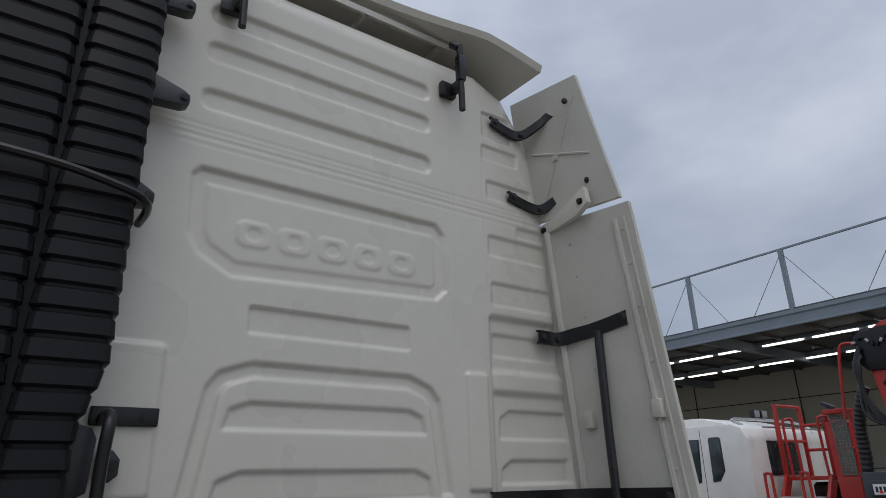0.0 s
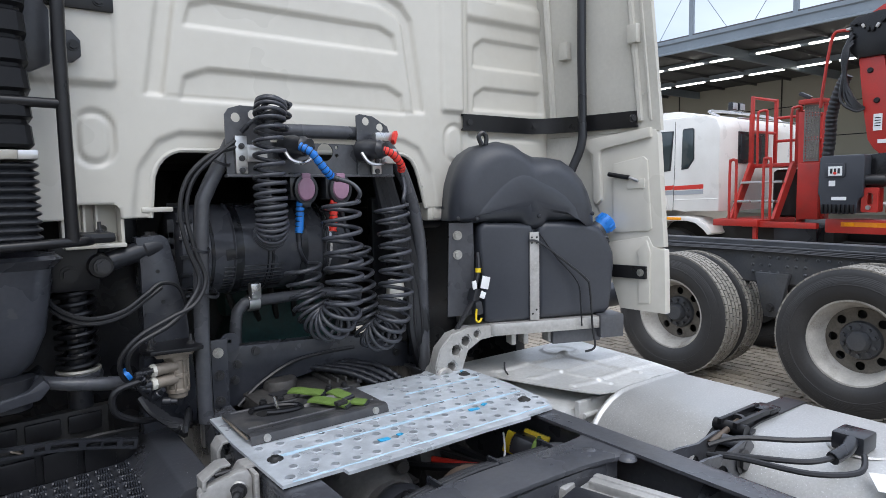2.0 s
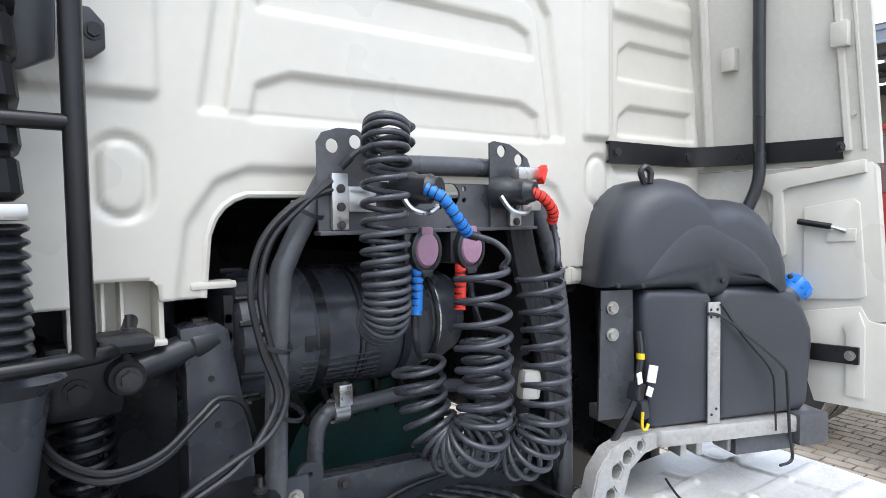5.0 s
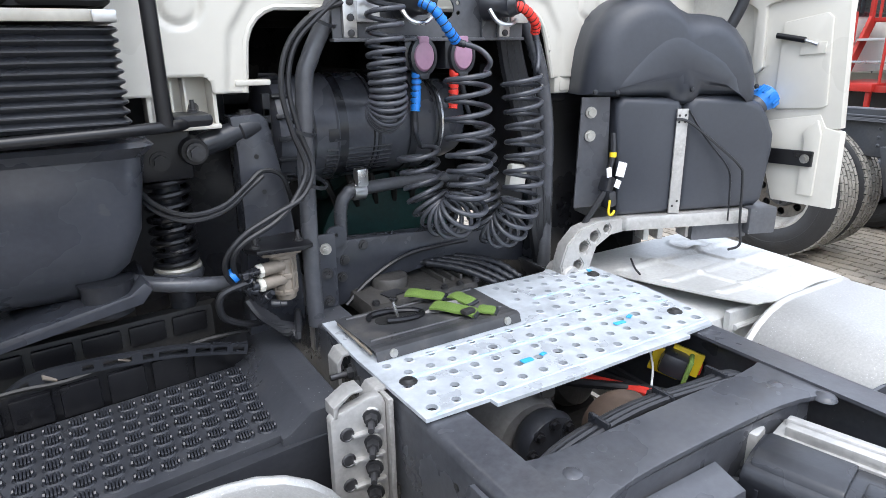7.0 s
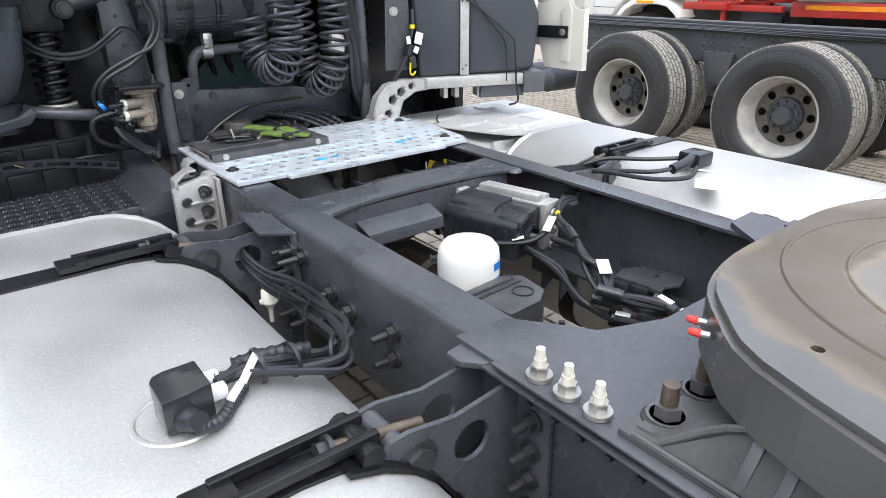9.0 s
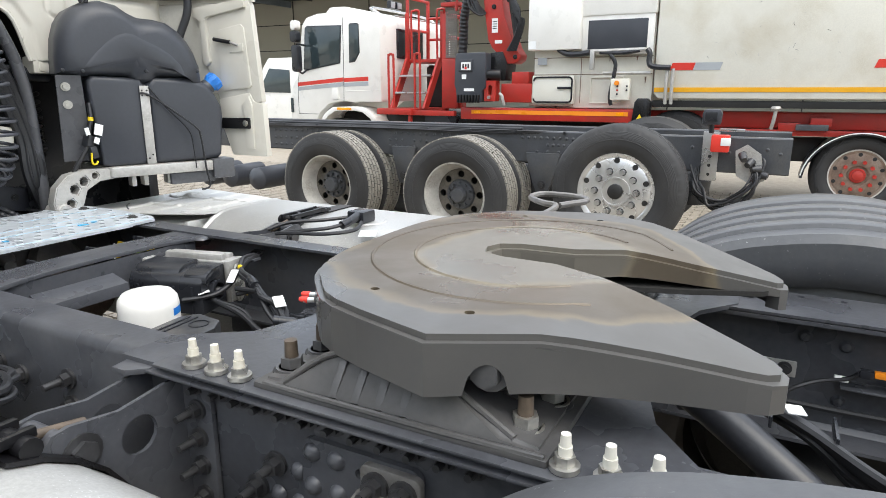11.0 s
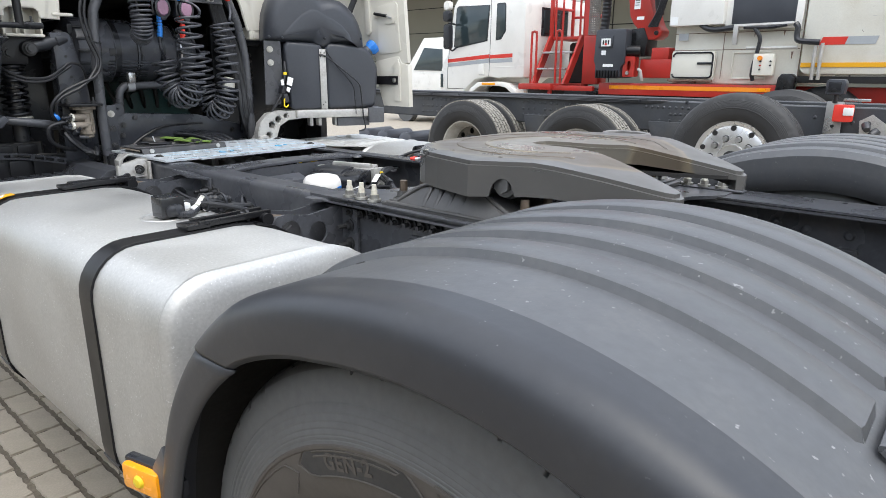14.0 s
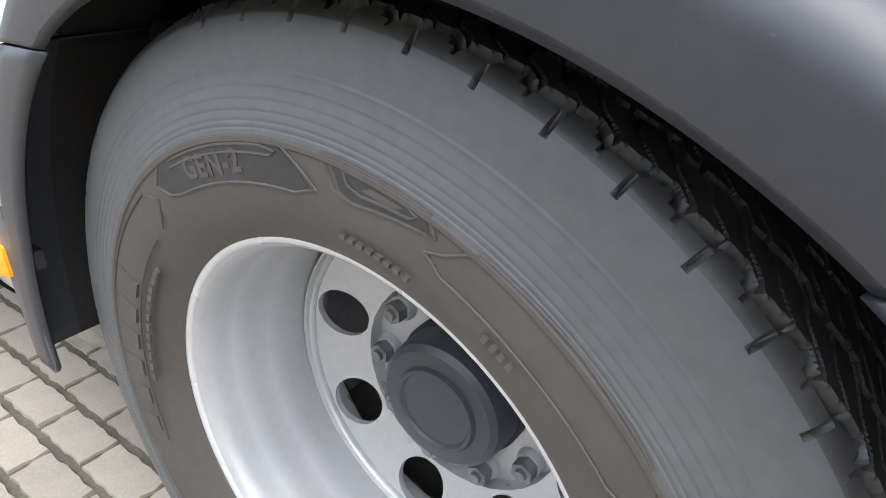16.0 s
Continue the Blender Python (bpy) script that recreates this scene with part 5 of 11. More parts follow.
# skirt: cast rim under the plate, notched above each pivot
bm = BM()
N_ = len(outline)
for k in range(N_):
    (xa, ya), (xb, yb) = outline[k], outline[(k + 1) % N_]
    slot = abs(xa) < 0.2 and abs(xb) < 0.2 and ya < -2.1
    za, zb = 1.1528 - tail_drop(ya), 1.1528 - tail_drop(yb)
    depth = 0.043 if slot else 0.070
    la, lb_ = za - depth + 0.035 * max(0.0, (-2.35 - ya) / 0.35), zb - depth + 0.035 * max(0.0, (-2.35 - yb) / 0.35)
    n_ = Vector((yb - ya, xa - xb, 0)).normalized()
    if slot and n_.dot(Vector((-(xa + xb), -4.9 - ya - yb, 0))) < 0 or not slot and n_.dot(Vector((xa + xb, ya + yb + 4.6, 0))) < 0:
        n_ = -n_
    cut = []
    if {round(ya, 3), round(yb, 3)} == {-2.285, -2.41}:
        f0, f1 = (0.36, 0.80) if ya > yb else (0.20, 0.64)
        for q in range(9):
            f = f0 + (f1 - f0) * q / 8
            cut.append((f, la + (lb_ - la) * f + 0.043 * math.sin(math.pi * q / 8) ** 0.5))
    face = [(xa, ya, za), (xb, yb, zb), (xb, yb, lb_)] + [(xa + (xb - xa) * f, ya + (yb - ya) * f, z) for f, z in cut[::-1]] + [(xa, ya, la)]
    f = bm.faces.new([bm.verts.new(Vector(p)) for p in face])
    ext = bmesh.ops.extrude_face_region(bm, geom=[f], use_keep_orig=True)
    bmesh.ops.translate(bm, vec=-n_ * 0.028, verts=[g for g in ext["geom"] if isinstance(g, bmesh.types.BMVert)])
bmesh.ops.remove_doubles(bm, verts=bm.verts[:], dist=0.002)
bmesh.ops.recalc_face_normals(bm, faces=bm.faces[:])
part("skirt", bm, PLATE_TOP, fw, "dark cast rim", sharp=30)
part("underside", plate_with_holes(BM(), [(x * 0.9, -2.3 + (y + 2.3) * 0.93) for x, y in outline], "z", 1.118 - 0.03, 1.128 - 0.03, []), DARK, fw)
for r, a0, a1 in ((0.312, -128, 142), (0.228, -128, 134)):
    ring_ = [(r * math.sin(a), -2.255 + r * 0.96 * math.cos(a)) for a in np.linspace(radians(a0), radians(a1), 70)]
    bm = tube(BM(), [(x, y, 1.1662 - tail_drop(y)) for x, y in ring_], 0.0042, 6)
    part("wear_ring", bm, PLATE_TOP, top)
for sx in (-1, 1):
    bm = prism(BM(), [(-1.975, 1.014), (-1.975, 1.030), (-2.02, 1.034), (-2.10, 1.088), (-2.26, 1.092), (-2.385, 1.040), (-2.44, 1.032), (-2.44, 1.014)], "x", sx * 0.24, sx * 0.445)
    for v in bm.verts:
        if v.co.z > 1.05:
            v.co.x += -sx * 0.045 if abs(v.co.x) > 0.4 else sx * 0.03
    bmesh.ops.bevel(bm, geom=bm.edges[:], offset=0.006, segments=2, affect="EDGES")
    ped = part("pedestal", bm, FWPAINT, fw, "dark cast mounting bracket")
    part("pivot_pin", hexbolt(BM(), (sx * 0.414, -2.352, 1.112), (sx, 0, 0), 0.0215, 0.018), PINSTEEL, ped)
    part("pivot_boss", lathe(BM(), [(0.0, 0.0), (0.034, 0.0), (0.034, 0.05), (0.0, 0.05)], pose(sx * 0.345, -2.352, 1.108, 0, 90 * sx, 0), 20), DARK, ped)
    for k in range(4):
        part("rib", box(BM(), (0, 0, 0), (0.012, 0.014, 0.062), 0.003, pose(sx * 0.428, -2.115 - 0.04 * k, 1.052, 0, -sx * 36, 0)), FWPAINT, ped)
    part("base_flange", box(BM(), (sx * 0.345, -2.208, 1.020), (0.225, 0.485, 0.014), 0.005), FWPAINT, ped)
    part("base_rim", tube(BM(), [(sx * 0.452, -1.985, 1.026), (sx * 0.454, -2.10, 1.026), (sx * 0.454, -2.30, 1.026), (sx * 0.450, -2.445, 1.026)], 0.005, 8), FWPAINT, ped)
    part("web_edge", tube(BM(), [(sx * 0.446, -2.02, 1.033), (sx * 0.408, -2.105, 1.086), (sx * 0.402, -2.25, 1.090), (sx * 0.42, -2.33, 1.062), (sx * 0.438, -2.40, 1.036)], 0.0055, 8, 4), FWPAINT, ped)
    part("lettering_bar", box(BM(), (0, 0, 0), (0.012, 0.07, 0.002), 0.0, pose(sx * 0.355, -2.34, 1.0615, 22, 0, 0)), FWPAINT, ped)
    for x, y in ((0.397, -1.995), (0.314, -1.993), (0.398, -2.40), (0.309, -2.408)):
        nt_ = part("nut", hexbolt(BM(), (sx * x, y, 1.032), (0, 0, 1), 0.0185, 0.020), PINSTEEL if y > -2.1 else ZINC, ped)
        part("washer", lathe(BM(), [(0.0, 0.009), (0.022, 0.009), (0.031, 0.004), (0.032, 0.0)], Matrix.Translation((sx * x, y, 1.026)), 24), DARKBOLT, nt_)
        part("stud", cyl(BM(), (sx * x, y, 1.05), (sx * x, y, 1.080), 0.0115, 0.0105, 12), RUST_BOLT, nt_)
bm = tube(BM(), [(0.44, -2.06, 1.10), (0.60, -2.06, 1.11), (0.758, -2.065, 1.12), (0.80, -2.01, 1.12), (0.877, -1.94, 1.12), (0.95, -1.935, 1.12), (0.985, -1.97, 1.12), (0.975, -2.064, 1.12), (0.93, -2.115, 1.12), (0.88, -2.12, 1.12), (0.82, -2.09, 1.12), (0.775, -2.07, 1.12)], 0.010, 8, 5)
part("release_handle", bm, CHAFED, fw, "bare steel release handle")
for x, y, z in ((-0.345, -2.005, 1.134), (-0.312, -1.982, 1.130)):
    part("grease_nipple", cyl(BM(), (x, y, z), (x - 0.008, y + 0.016, z), 0.005, seg=10), STEEL, fw)
    part("nipple_cap", lathe(BM(), [(0.0, 0.015), (0.003, 0.0145), (0.005, 0.011), (0.0052, 0.003), (0.0062, 0.002), (0.0062, 0.0), (0.0, 0.0)], Matrix.Translation((x - 0.005, y + 0.010, z)) @ frame_to(Vector((-0.45, 0.9, 0.1))), 14), REDP, fw, "red plastic grease cap")

# mounting plate under it
mp = thing("mounting_plate", (0, -2.1, 1.0), "blue-grey steel mounting plate bolted on the frame rails", "mounting plate")
front = [(-0.462, -1.655), (-0.36, -1.66), (-0.315, -1.72), (-0.27, -1.785), (-0.15, -1.83), (0.15, -1.83), (0.27, -1.785), (0.315, -1.72), (0.36, -1.66), (0.462, -1.655)]
rear = [(0.462, -2.62), (0.36, -2.62), (0.27, -2.55), (0.1, -2.5), (-0.1, -2.5), (-0.27, -2.55), (-0.36, -2.62), (-0.462, -2.62)]
bm = plate_with_holes(BM(), front + rear, "z", 1.002, 1.012, [(0, -2.2, 0.09)], 20)
part("plate", bm, FRAME, mp)
for sx in (-1, 1):
    part("end_tab", prism(BM(), [(sx * 0.428, -1.66), (sx * 0.496, -1.672), (sx * 0.496, -1.705), (sx * 0.470, -1.735), (sx * 0.428, -1.74)], "z", 0.993, 1.004, 0.002), FRAME, mp)
    part("edge_angle", box(BM(), (sx * 0.452, -2.15, 0.9985), (0.046, 0.92, 0.006), 0.002), FRAME, mp)
    part("wear_strip", box(BM(), (sx * 0.45, -2.2, 1.0145), (0.05, 0.9, 0.005), 0.002), FRAME, mp)
    for y in (-1.822, -1.874, -1.927, -2.47, -2.525, -2.58):
        nut = part("nut", hexbolt(BM(), (sx * 0.446, y, 1.022), (0, 0, 1), 0.0135, 0.016), ZINC, mp)
        bm = cyl(BM(), (sx * 0.446, y, 1.02), (sx * 0.446, y, 1.050), 0.0095, 0.009, 12)
        cyl(bm, (sx * 0.446, y, 1.0505), (sx * 0.446, y, 1.066), 0.0075, 0.0065, 12)
        part("stud", bm, DIRTYWHITE, nut, "pale zinc threaded stud")


# ---- wheels and mudguards of the truck ----
def tyre_side(outer_r, rim_r, half, drop=0.014):
    """Right-hand half of a tyre's section: radius and offset from its middle."""
    out = [(rim_r + 0.008, half - 0.075), (rim_r + 0.013, half - 0.048), (rim_r + 0.022, half - 0.030), (rim_r + 0.045, half - 0.012), (rim_r + 0.072, half - 0.003), (rim_r + 0.088, half)]
    r0, r1 = rim_r + 0.133, outer_r - 0.062
    out += [(r0 - 0.012, half), (r0 - 0.010, half + 0.002), (r0 - 0.006, half + 0.002), (r0 - 0.004, half)]
    n = 6
    for k in range(n):
        f = k / (n - 1)
        f = f ** 1.25
        r, h = r0 + (r1 - r0) * f, half - drop * f ** 1.6
        dip = 0.0008 - 0.0005 * f
        out += [(r, h), (r + 0.0012, h - dip), (r + 0.0024, h - dip), (r + 0.0038, h - 0.0002)]
    return out + [(outer_r - 0.056, half - drop * 1.19)]


def tread_mesh(R, half, n=432, notch=50):
    """Shoulders and running band with zigzag grooves, sipes and shoulder notches."""
    sec = [(R - 0.0565, half - 0.0165), (R - 0.047, half - 0.0205), (R - 0.040, half - 0.0238), (R - 0.034, half - 0.0272), (R - 0.028, half - 0.0312), (R - 0.021, half - 0.037), (R - 0.015, half - 0.0435), (R - 0.0105, half - 0.0505), (R - 0.0075, half - 0.058), (R - 0.006, half - 0.066)]
    mid = np.linspace(half - 0.073, -half + 0.073, 44)
    us = np.array([u for _, u in sec] + list(mid) + [-u for _, u in sec[::-1]])
    rs = np.array([r for r, _ in sec] + [R - 0.004 * (abs(u) / half) ** 2 for u in mid] + [r for r, _ in sec[::-1]])
    th = np.arange(n) * 2 * math.pi / n
    U, T = np.meshgrid(us, th)
    Rr = np.broadcast_to(rs, U.shape)
    pitch = T / (2 * math.pi) * notch
    saw = np.abs((pitch * 1.2 % 1) - 0.5) * 2 - 0.5
    depth = np.zeros(U.shape)
    for u0, w, amp in ((-0.066, 0.0042, 0.008), (-0.022, 0.0042, 0.010), (0.022, 0.0042, 0.010), (0.066, 0.0042, 0.008)):
        depth = np.maximum(depth, np.where(np.abs(U - u0 - amp * saw) < w, 0.011, 0))
    slant = (pitch * 1.2 + U * 9 * np.sign(U)) % 1
    depth = np.maximum(depth, np.where((np.abs(slant - 0.5) < 0.07) & (np.abs(U) < 0.064), 0.007, 0))
    edge = (np.abs(U) > half - 0.0335) & (np.abs(U) < half - 0.0230)
    depth = np.maximum(depth, np.where((np.abs((pitch % 1) - 0.5) < 0.04) & edge, 0.007, 0))
    r = Rr - depth
    shift = np.where(np.abs(U) > half - 0.05, depth * 0.6, 0) * np.sign(U)
    return np.stack([r * np.cos(T), r * np.sin(T), U - shift], -1), n


def road_tread(R, half, fine=True, notch=55, phase=0.396):
    """Square shoulders with slots, and ribs parted by toothed grooves with slanting wavy sipes."""
    edge = [(R - 0.0565, half - 0.0083), (R - 0.047, half - 0.0093), (R - 0.040, half - 0.0102), (R - 0.034, half - 0.0113), (R - 0.028, half - 0.0128), (R - 0.022, half - 0.0150), (R - 0.016, half - 0.0180), (R - 0.011, half - 0.0220), (R - 0.007, half - 0.0268), (R - 0.0045, half - 0.032)]
    mid = np.linspace(half - 0.0345, -half + 0.0345, 110 if fine else 30)
    us = np.array([u for _, u in edge] + list(mid) + [-u for _, u in edge[::-1]])
    rs = np.array([r for r, _ in edge] + [R - 0.0035 * (abs(u) / half) ** 2 for u in mid] + [r for r, _ in edge[::-1]])
    # close steps on the stretch that the guard leaves open, wide ones elsewhere
    th = np.concatenate([np.arange(-75, 20, 0.17), np.arange(20, 285, 0.72)]) if fine else np.arange(0, 360, 2.5)
    U, T = np.meshgrid(us, np.radians(th))
    pitch = T / (2 * math.pi) * notch + phase

    def cut(d, w, depth):
        """A groove of that half width with steep sides, d from its middle."""
        return depth * np.clip((w + 0.0008 - np.abs(d)) / 0.0016, 0, 1)
    depth = np.zeros(U.shape)
    for k, (u0, amp, w) in enumerate(((-0.121, 0.0045, 0.0026), (-0.073, 0.006, 0.0028), (-0.025, 0.006, 0.0028), (0.025, 0.006, 0.0028), (0.073, 0.006, 0.0028), (0.121, 0.0045, 0.0026))):
        f = (pitch + 0.37 * k) % 1
        saw = np.where(f < 0.8, f / 0.4 - 1, 1 - (f - 0.8) / 0.1)
        depth = np.maximum(depth, cut(U - u0 - amp * saw, w, 0.011))
    for k, (ua, ub) in enumerate(((-0.121, -0.073), (-0.073, -0.025), (-0.025, 0.025), (0.025, 0.073), (0.073, 0.121))):
        inside = (U > ua) & (U < ub)
        v = (U - ua) / (ub - ua)
        for o, sl in ((0.0, 0.75), (0.5, 0.75)):
            f = (pitch + o + 0.21 * k + sl * v + 0.05 * np.sin(v * 9.0)) % 1 - 0.5
            depth = np.maximum(depth, np.where(inside, cut(f * 2 * math.pi * R / notch, 0.0012 if o else 0.0017, 0.006), 0))
    shoulder = (rs > R - 0.0165) & (rs < R - 0.0090)
    slot = cut(((pitch % 1) - 0.5) * 2 * math.pi * R / notch, 0.0017, 0.010)
    depth = np.maximum(depth, np.where(shoulder[None, :], slot, 0))
    on_side = np.clip((R - 0.010 - np.broadcast_to(rs, U.shape)) / 0.012, 0, 1)
    r = rs - depth * (1 - 0.6 * on_side)
    u = U - np.sign(U) * depth * on_side
    return np.stack([r * np.cos(T), r * np.sin(T), u], -1)


def add_tread(bm, R, half, m, fine=True):
    P = road_tread(R, half, fine)
    vs = [[bm.verts.new(m @ Vector(p)) for p in row] for row in P.tolist()]
    n = len(vs)
    for i in range(n):
        a, b = vs[i], vs[(i + 1) % n]
        for k in range(len(a) - 1):
            f = bm.faces.new((a[k], a[k + 1], b[k + 1], b[k]))
            f.material_index = 1 if k < 6 or k > len(a) - 8 else 0


def text_mesh(s, size, depth):
    c = bpy.data.curves.new("lettering", "FONT")
    c.body, c.size, c.extrude, c.align_x, c.align_y = s, size, depth, "CENTER", "CENTER"
    c.offset, c.space_character = size * 0.03, 1.15
    ob = bpy.data.objects.new("lettering", c)
    scene.collection.objects.link(ob)
    dg = bpy.context.evaluated_depsgraph_get()
    me = bpy.data.meshes.new_from_object(ob.evaluated_get(dg))
    bpy.data.objects.remove(ob)
    return me


NUT = mat("wheel_nut_steel", (0.20, 0.205, 0.21), 0.4, metal=0.5, var=0.2, scale=30, bump=0.05)
WY, WZ = -2.795, 0.535
axle = thing("drive_axle", (0, WY, 0.016), "dark drive axle with dual dusty tyres on silver steel rims", "axle")
bm = lathe(BM(), [(0.0, -0.95), (0.10, -0.95), (0.10, -0.5), (0.13, -0.3), (0.2, -0.12), (0.22, 0), (0.2, 0.12), (0.13, 0.3), (0.10, 0.5), (0.10, 0.95), (0.0, 0.95)], pose(0, WY, WZ, 0, 90, 0), 32)
part("casing", bm, DARK, axle, "dark cast axle casing")


def drive_wheel(x_out, y, z, sx, R=0.5145, detail=True):
    """Dual wheel: the outer tyre's face at x_out, a deep outer rim with hand holes, hub and cap."""
    half = 0.155
    out = pose(sx * (x_out - half), y, z, 0, 90 * sx, 0)
    inner = pose(sx * (x_out - half - 0.345), y, z, 0, 90 * sx, 0)
    rim_r = 0.276
    for k, m in enumerate((out, inner)):
        side_p = tyre_side(R, rim_r, half, 0.007)
        bm = BM()
        lathe(bm, side_p, m, 144)
        lathe(bm, [(r, -h) for r, h in side_p], m, 144 if k == 0 else 64)
        for f in [f for f in bm.faces if len(f.verts) > 4]:
            bm.faces.remove(f)
        t = part("wheel" if k == 0 else "inner_tyre", bm, RUBBER, axle, "dusty black truck tyre on a silver steel rim" if k == 0 else "", sharp=22)
        t.data.materials.append(RUBBER_IN)
        axis_p = m.translation - ORG[t.name]
        for f in t.data.polygons:
            c_ = f.center - axis_p
            if math.hypot(c_.y, c_.z) < 0.4055:
                f.material_index = 1
        bm = BM()
        add_tread(bm, R, half, m, k == 0 and detail)
        for v in bm.verts:
            # flattened where it stands on the ground
            if v.co.z < 0.034:
                v.co.z = 0.0125
        part("tread_band", bm, TREAD, t, sharp=32).data.materials.append(RUBBER)
        if k == 0:
            tyre = t
    # outer rim: barrel open to the outside, disc deep inside
    bm = BM()
    lathe(bm, [(0.284, 0.100), (0.298, 0.108), (0.300, 0.116), (0.2945, 0.121), (0.287, 0.118), (0.281, 0.108), (0.2785, 0.092), (0.2775, 0.076), (0.2755, 0.066), (0.2730, 0.055), (0.2718, 0.040), (0.2708, 0.024), (0.2685, 0.012), (0.2660, 0.001), (0.2648, -0.014), (0.2640, -0.030), (0.2634, -0.042), (0.2630, -0.056), (0.2615, -0.062), (0.2560, -0.066), (0.2555, -0.074), (0.2555, -0.090), (0.262, -0.10), (0.275, -0.02), (0.281, 0.08)], out, 96, True)
    part("rim", bm, RIM, tyre, "silver painted steel rim", sharp=40)
    part("rim_lip", lathe(BM(), [(0.2955 + 0.0078 * math.cos(radians(30 * k)), 0.1165 + 0.0068 * math.sin(radians(30 * k))) for k in range(12)], out, 96, True), RIM_LIP, tyre, "bright rim edge")
    holes = [(0.203 * math.cos(2 * math.pi * k / 8 + 0.517), 0.203 * math.sin(2 * math.pi * k / 8 + 0.517), 0.040) for k in range(8)]
    disc = [(0.2545 * math.cos(2 * math.pi * k / 72), 0.2545 * math.sin(2 * math.pi * k / 72)) for k in range(72)]
    bm = plate_with_holes(BM(), disc, "z", -0.082, -0.072, holes + [(0, 0, 0.158)], 32)
    for v in bm.verts:
        v.co.z += 0.30 * (math.hypot(v.co.x, v.co.y) - 0.203)
    bmesh.ops.transform(bm, matrix=out, verts=bm.verts[:])
    bmesh.ops.recalc_face_normals(bm, faces=bm.faces[:])
    part("wheel_disc", bm, RIM, tyre, "silver wheel disc with round hand holes")
    part("disc_bead", lathe(BM(), [(0.2445, -0.062), (0.2455, -0.053), (0.2480, -0.049), (0.2500, -0.0525), (0.2520, -0.0525), (0.2540, -0.0465), (0.2570, -0.0465), (0.2588, -0.051), (0.2588, -0.066), (0.2500, -0.068)], out, 96, True), RIM, tyre, sharp=50)
    part("hub_flange", lathe(BM(), [(0.1640, -0.0835), (0.1610, -0.085), (0.1600, -0.094), (0.1590, -0.104), (0.1575, -0.108), (0.10, -0.109), (0.10, -0.116), (0.1640, -0.116)], out, 64, True), RIM, tyre, "recessed silver hub flange", sharp=30)
    for k in range(10):
        a = 2 * math.pi * k / 10 + 0.30
        base = Matrix.Translation((0.136 * math.cos(a), 0.136 * math.sin(a), -0.1085))
        part("nut_washer", lathe(BM(), [(0.0215, 0.0), (0.021, 0.007), (0.018, 0.012), (0.0, 0.012)], out @ base, 20), RIM, tyre)
        part("wheel_nut", hexbolt(BM(), out @ base @ Vector((0, 0, 0.011)), out.to_3x3() @ Vector((0, 0, 1)), 0.0165, 0.019, 0.006, False), NUT, tyre, "grey steel wheel nut")
    bm = lathe(BM(), [(0.0, -0.034), (0.052, -0.034), (0.055, -0.030), (0.060, -0.030), (0.063, -0.036), (0.083, -0.037), (0.091, -0.044), (0.094, -0.06), (0.095, -0.138)], out, 56)
    part("hub_cap", bm, GREYP, tyre, "dark grey plastic hub cap")
    bm = lathe(BM(), [(0.10, -0.150), (0.235, -0.17), (0.235, -0.34), (0.10, -0.34)], out, 40)
    part("brake_drum", bm, DARK, tyre)
    part("valve_stem", tube(BM(), [out @ Vector(p) for p in ((0.10, 0.15, -0.12), (0.17, 0.12, -0.11), (0.235, 0.06, -0.10))], 0.005, 8), STEEL, tyre)
    if detail:
        # raised sidewall panels and lettering; degrees from straight ahead, over the top
        def on_side(a, r, h):
            q = radians(a)
            return (sx * (x_out + h), y + r * math.cos(q), z + r * math.sin(q))

        def arc_panel(r0, r1, a0, a1, h, slant=0.0):
            b2_ = BM()
            n = 14
            rows = []
            for i in range(n + 1):
                a = a0 + (a1 - a0) * i / n
                rows.append([b2_.verts.new(on_side(a + slant * (r - r0) / max(1e-6, r1 - r0), r, o)) for r, o in ((r0, -0.003), (r0, h), (r1, h), (r1, -0.004))])
            for p, q in zip(rows, rows[1:]):
                for k in range(3):
                    b2_.faces.new((p[k], p[k + 1], q[k + 1], q[k]))
            b2_.faces.new(rows[0]), b2_.faces.new(rows[-1])
            bmesh.ops.recalc_face_normals(b2_, faces=b2_.faces[:])
            return b2_

        def ridge(pts, w=0.0015):
            """A thin moulded line through points given as degrees and radius."""
            out_ = []
            for (a0, r0), (a1, r1) in zip(pts, pts[1:]):
                n = max(1, int(abs(a1 - a0) / 1.5))
                out_ += [on_side(a0 + (a1 - a0) * i / n, r0 + (r1 - r0) * i / n, 0.0004) for i in range(n)]
            out_.append(on_side(*pts[-1], 0.0004))
            return tube(BM(), out_, w, 6)
        for pts in (((55.5, 0.383), (58.5, 0.398), (62, 0.402), (87.5, 0.403), (94, 0.371), (90, 0.362), (62, 0.361), (58.5, 0.366), (55.5, 0.383)),
                    ((62, 0.3955), (84, 0.3965), (87, 0.393), (86, 0.389), (62, 0.389)),
                    ((94.8, 0.405), (97, 0.378), (100, 0.374), (111.7, 0.389), (110.2, 0.405), (94.8, 0.405)),
                    ((98.2, 0.398), (99, 0.387), (101, 0.384), (108, 0.390), (108.8, 0.395), (107.5, 0.3985), (98.2, 0.398)),
                    ((111, 0.374), (113.5, 0.383), (116.8, 0.405), (130, 0.408), (141, 0.405), (145.4, 0.393), (147, 0.371), (143, 0.362), (128, 0.362), (114, 0.364), (111, 0.374)),
                    ((50, 0.347), (54, 0.372), (50, 0.390), (20, 0.399), (-16, 0.400)),
                    ((46, 0.345), (20, 0.343), (-16, 0.342)), ((148, 0.398), (152, 0.402), (200, 0.402)), ((150, 0.345), (200, 0.345))):
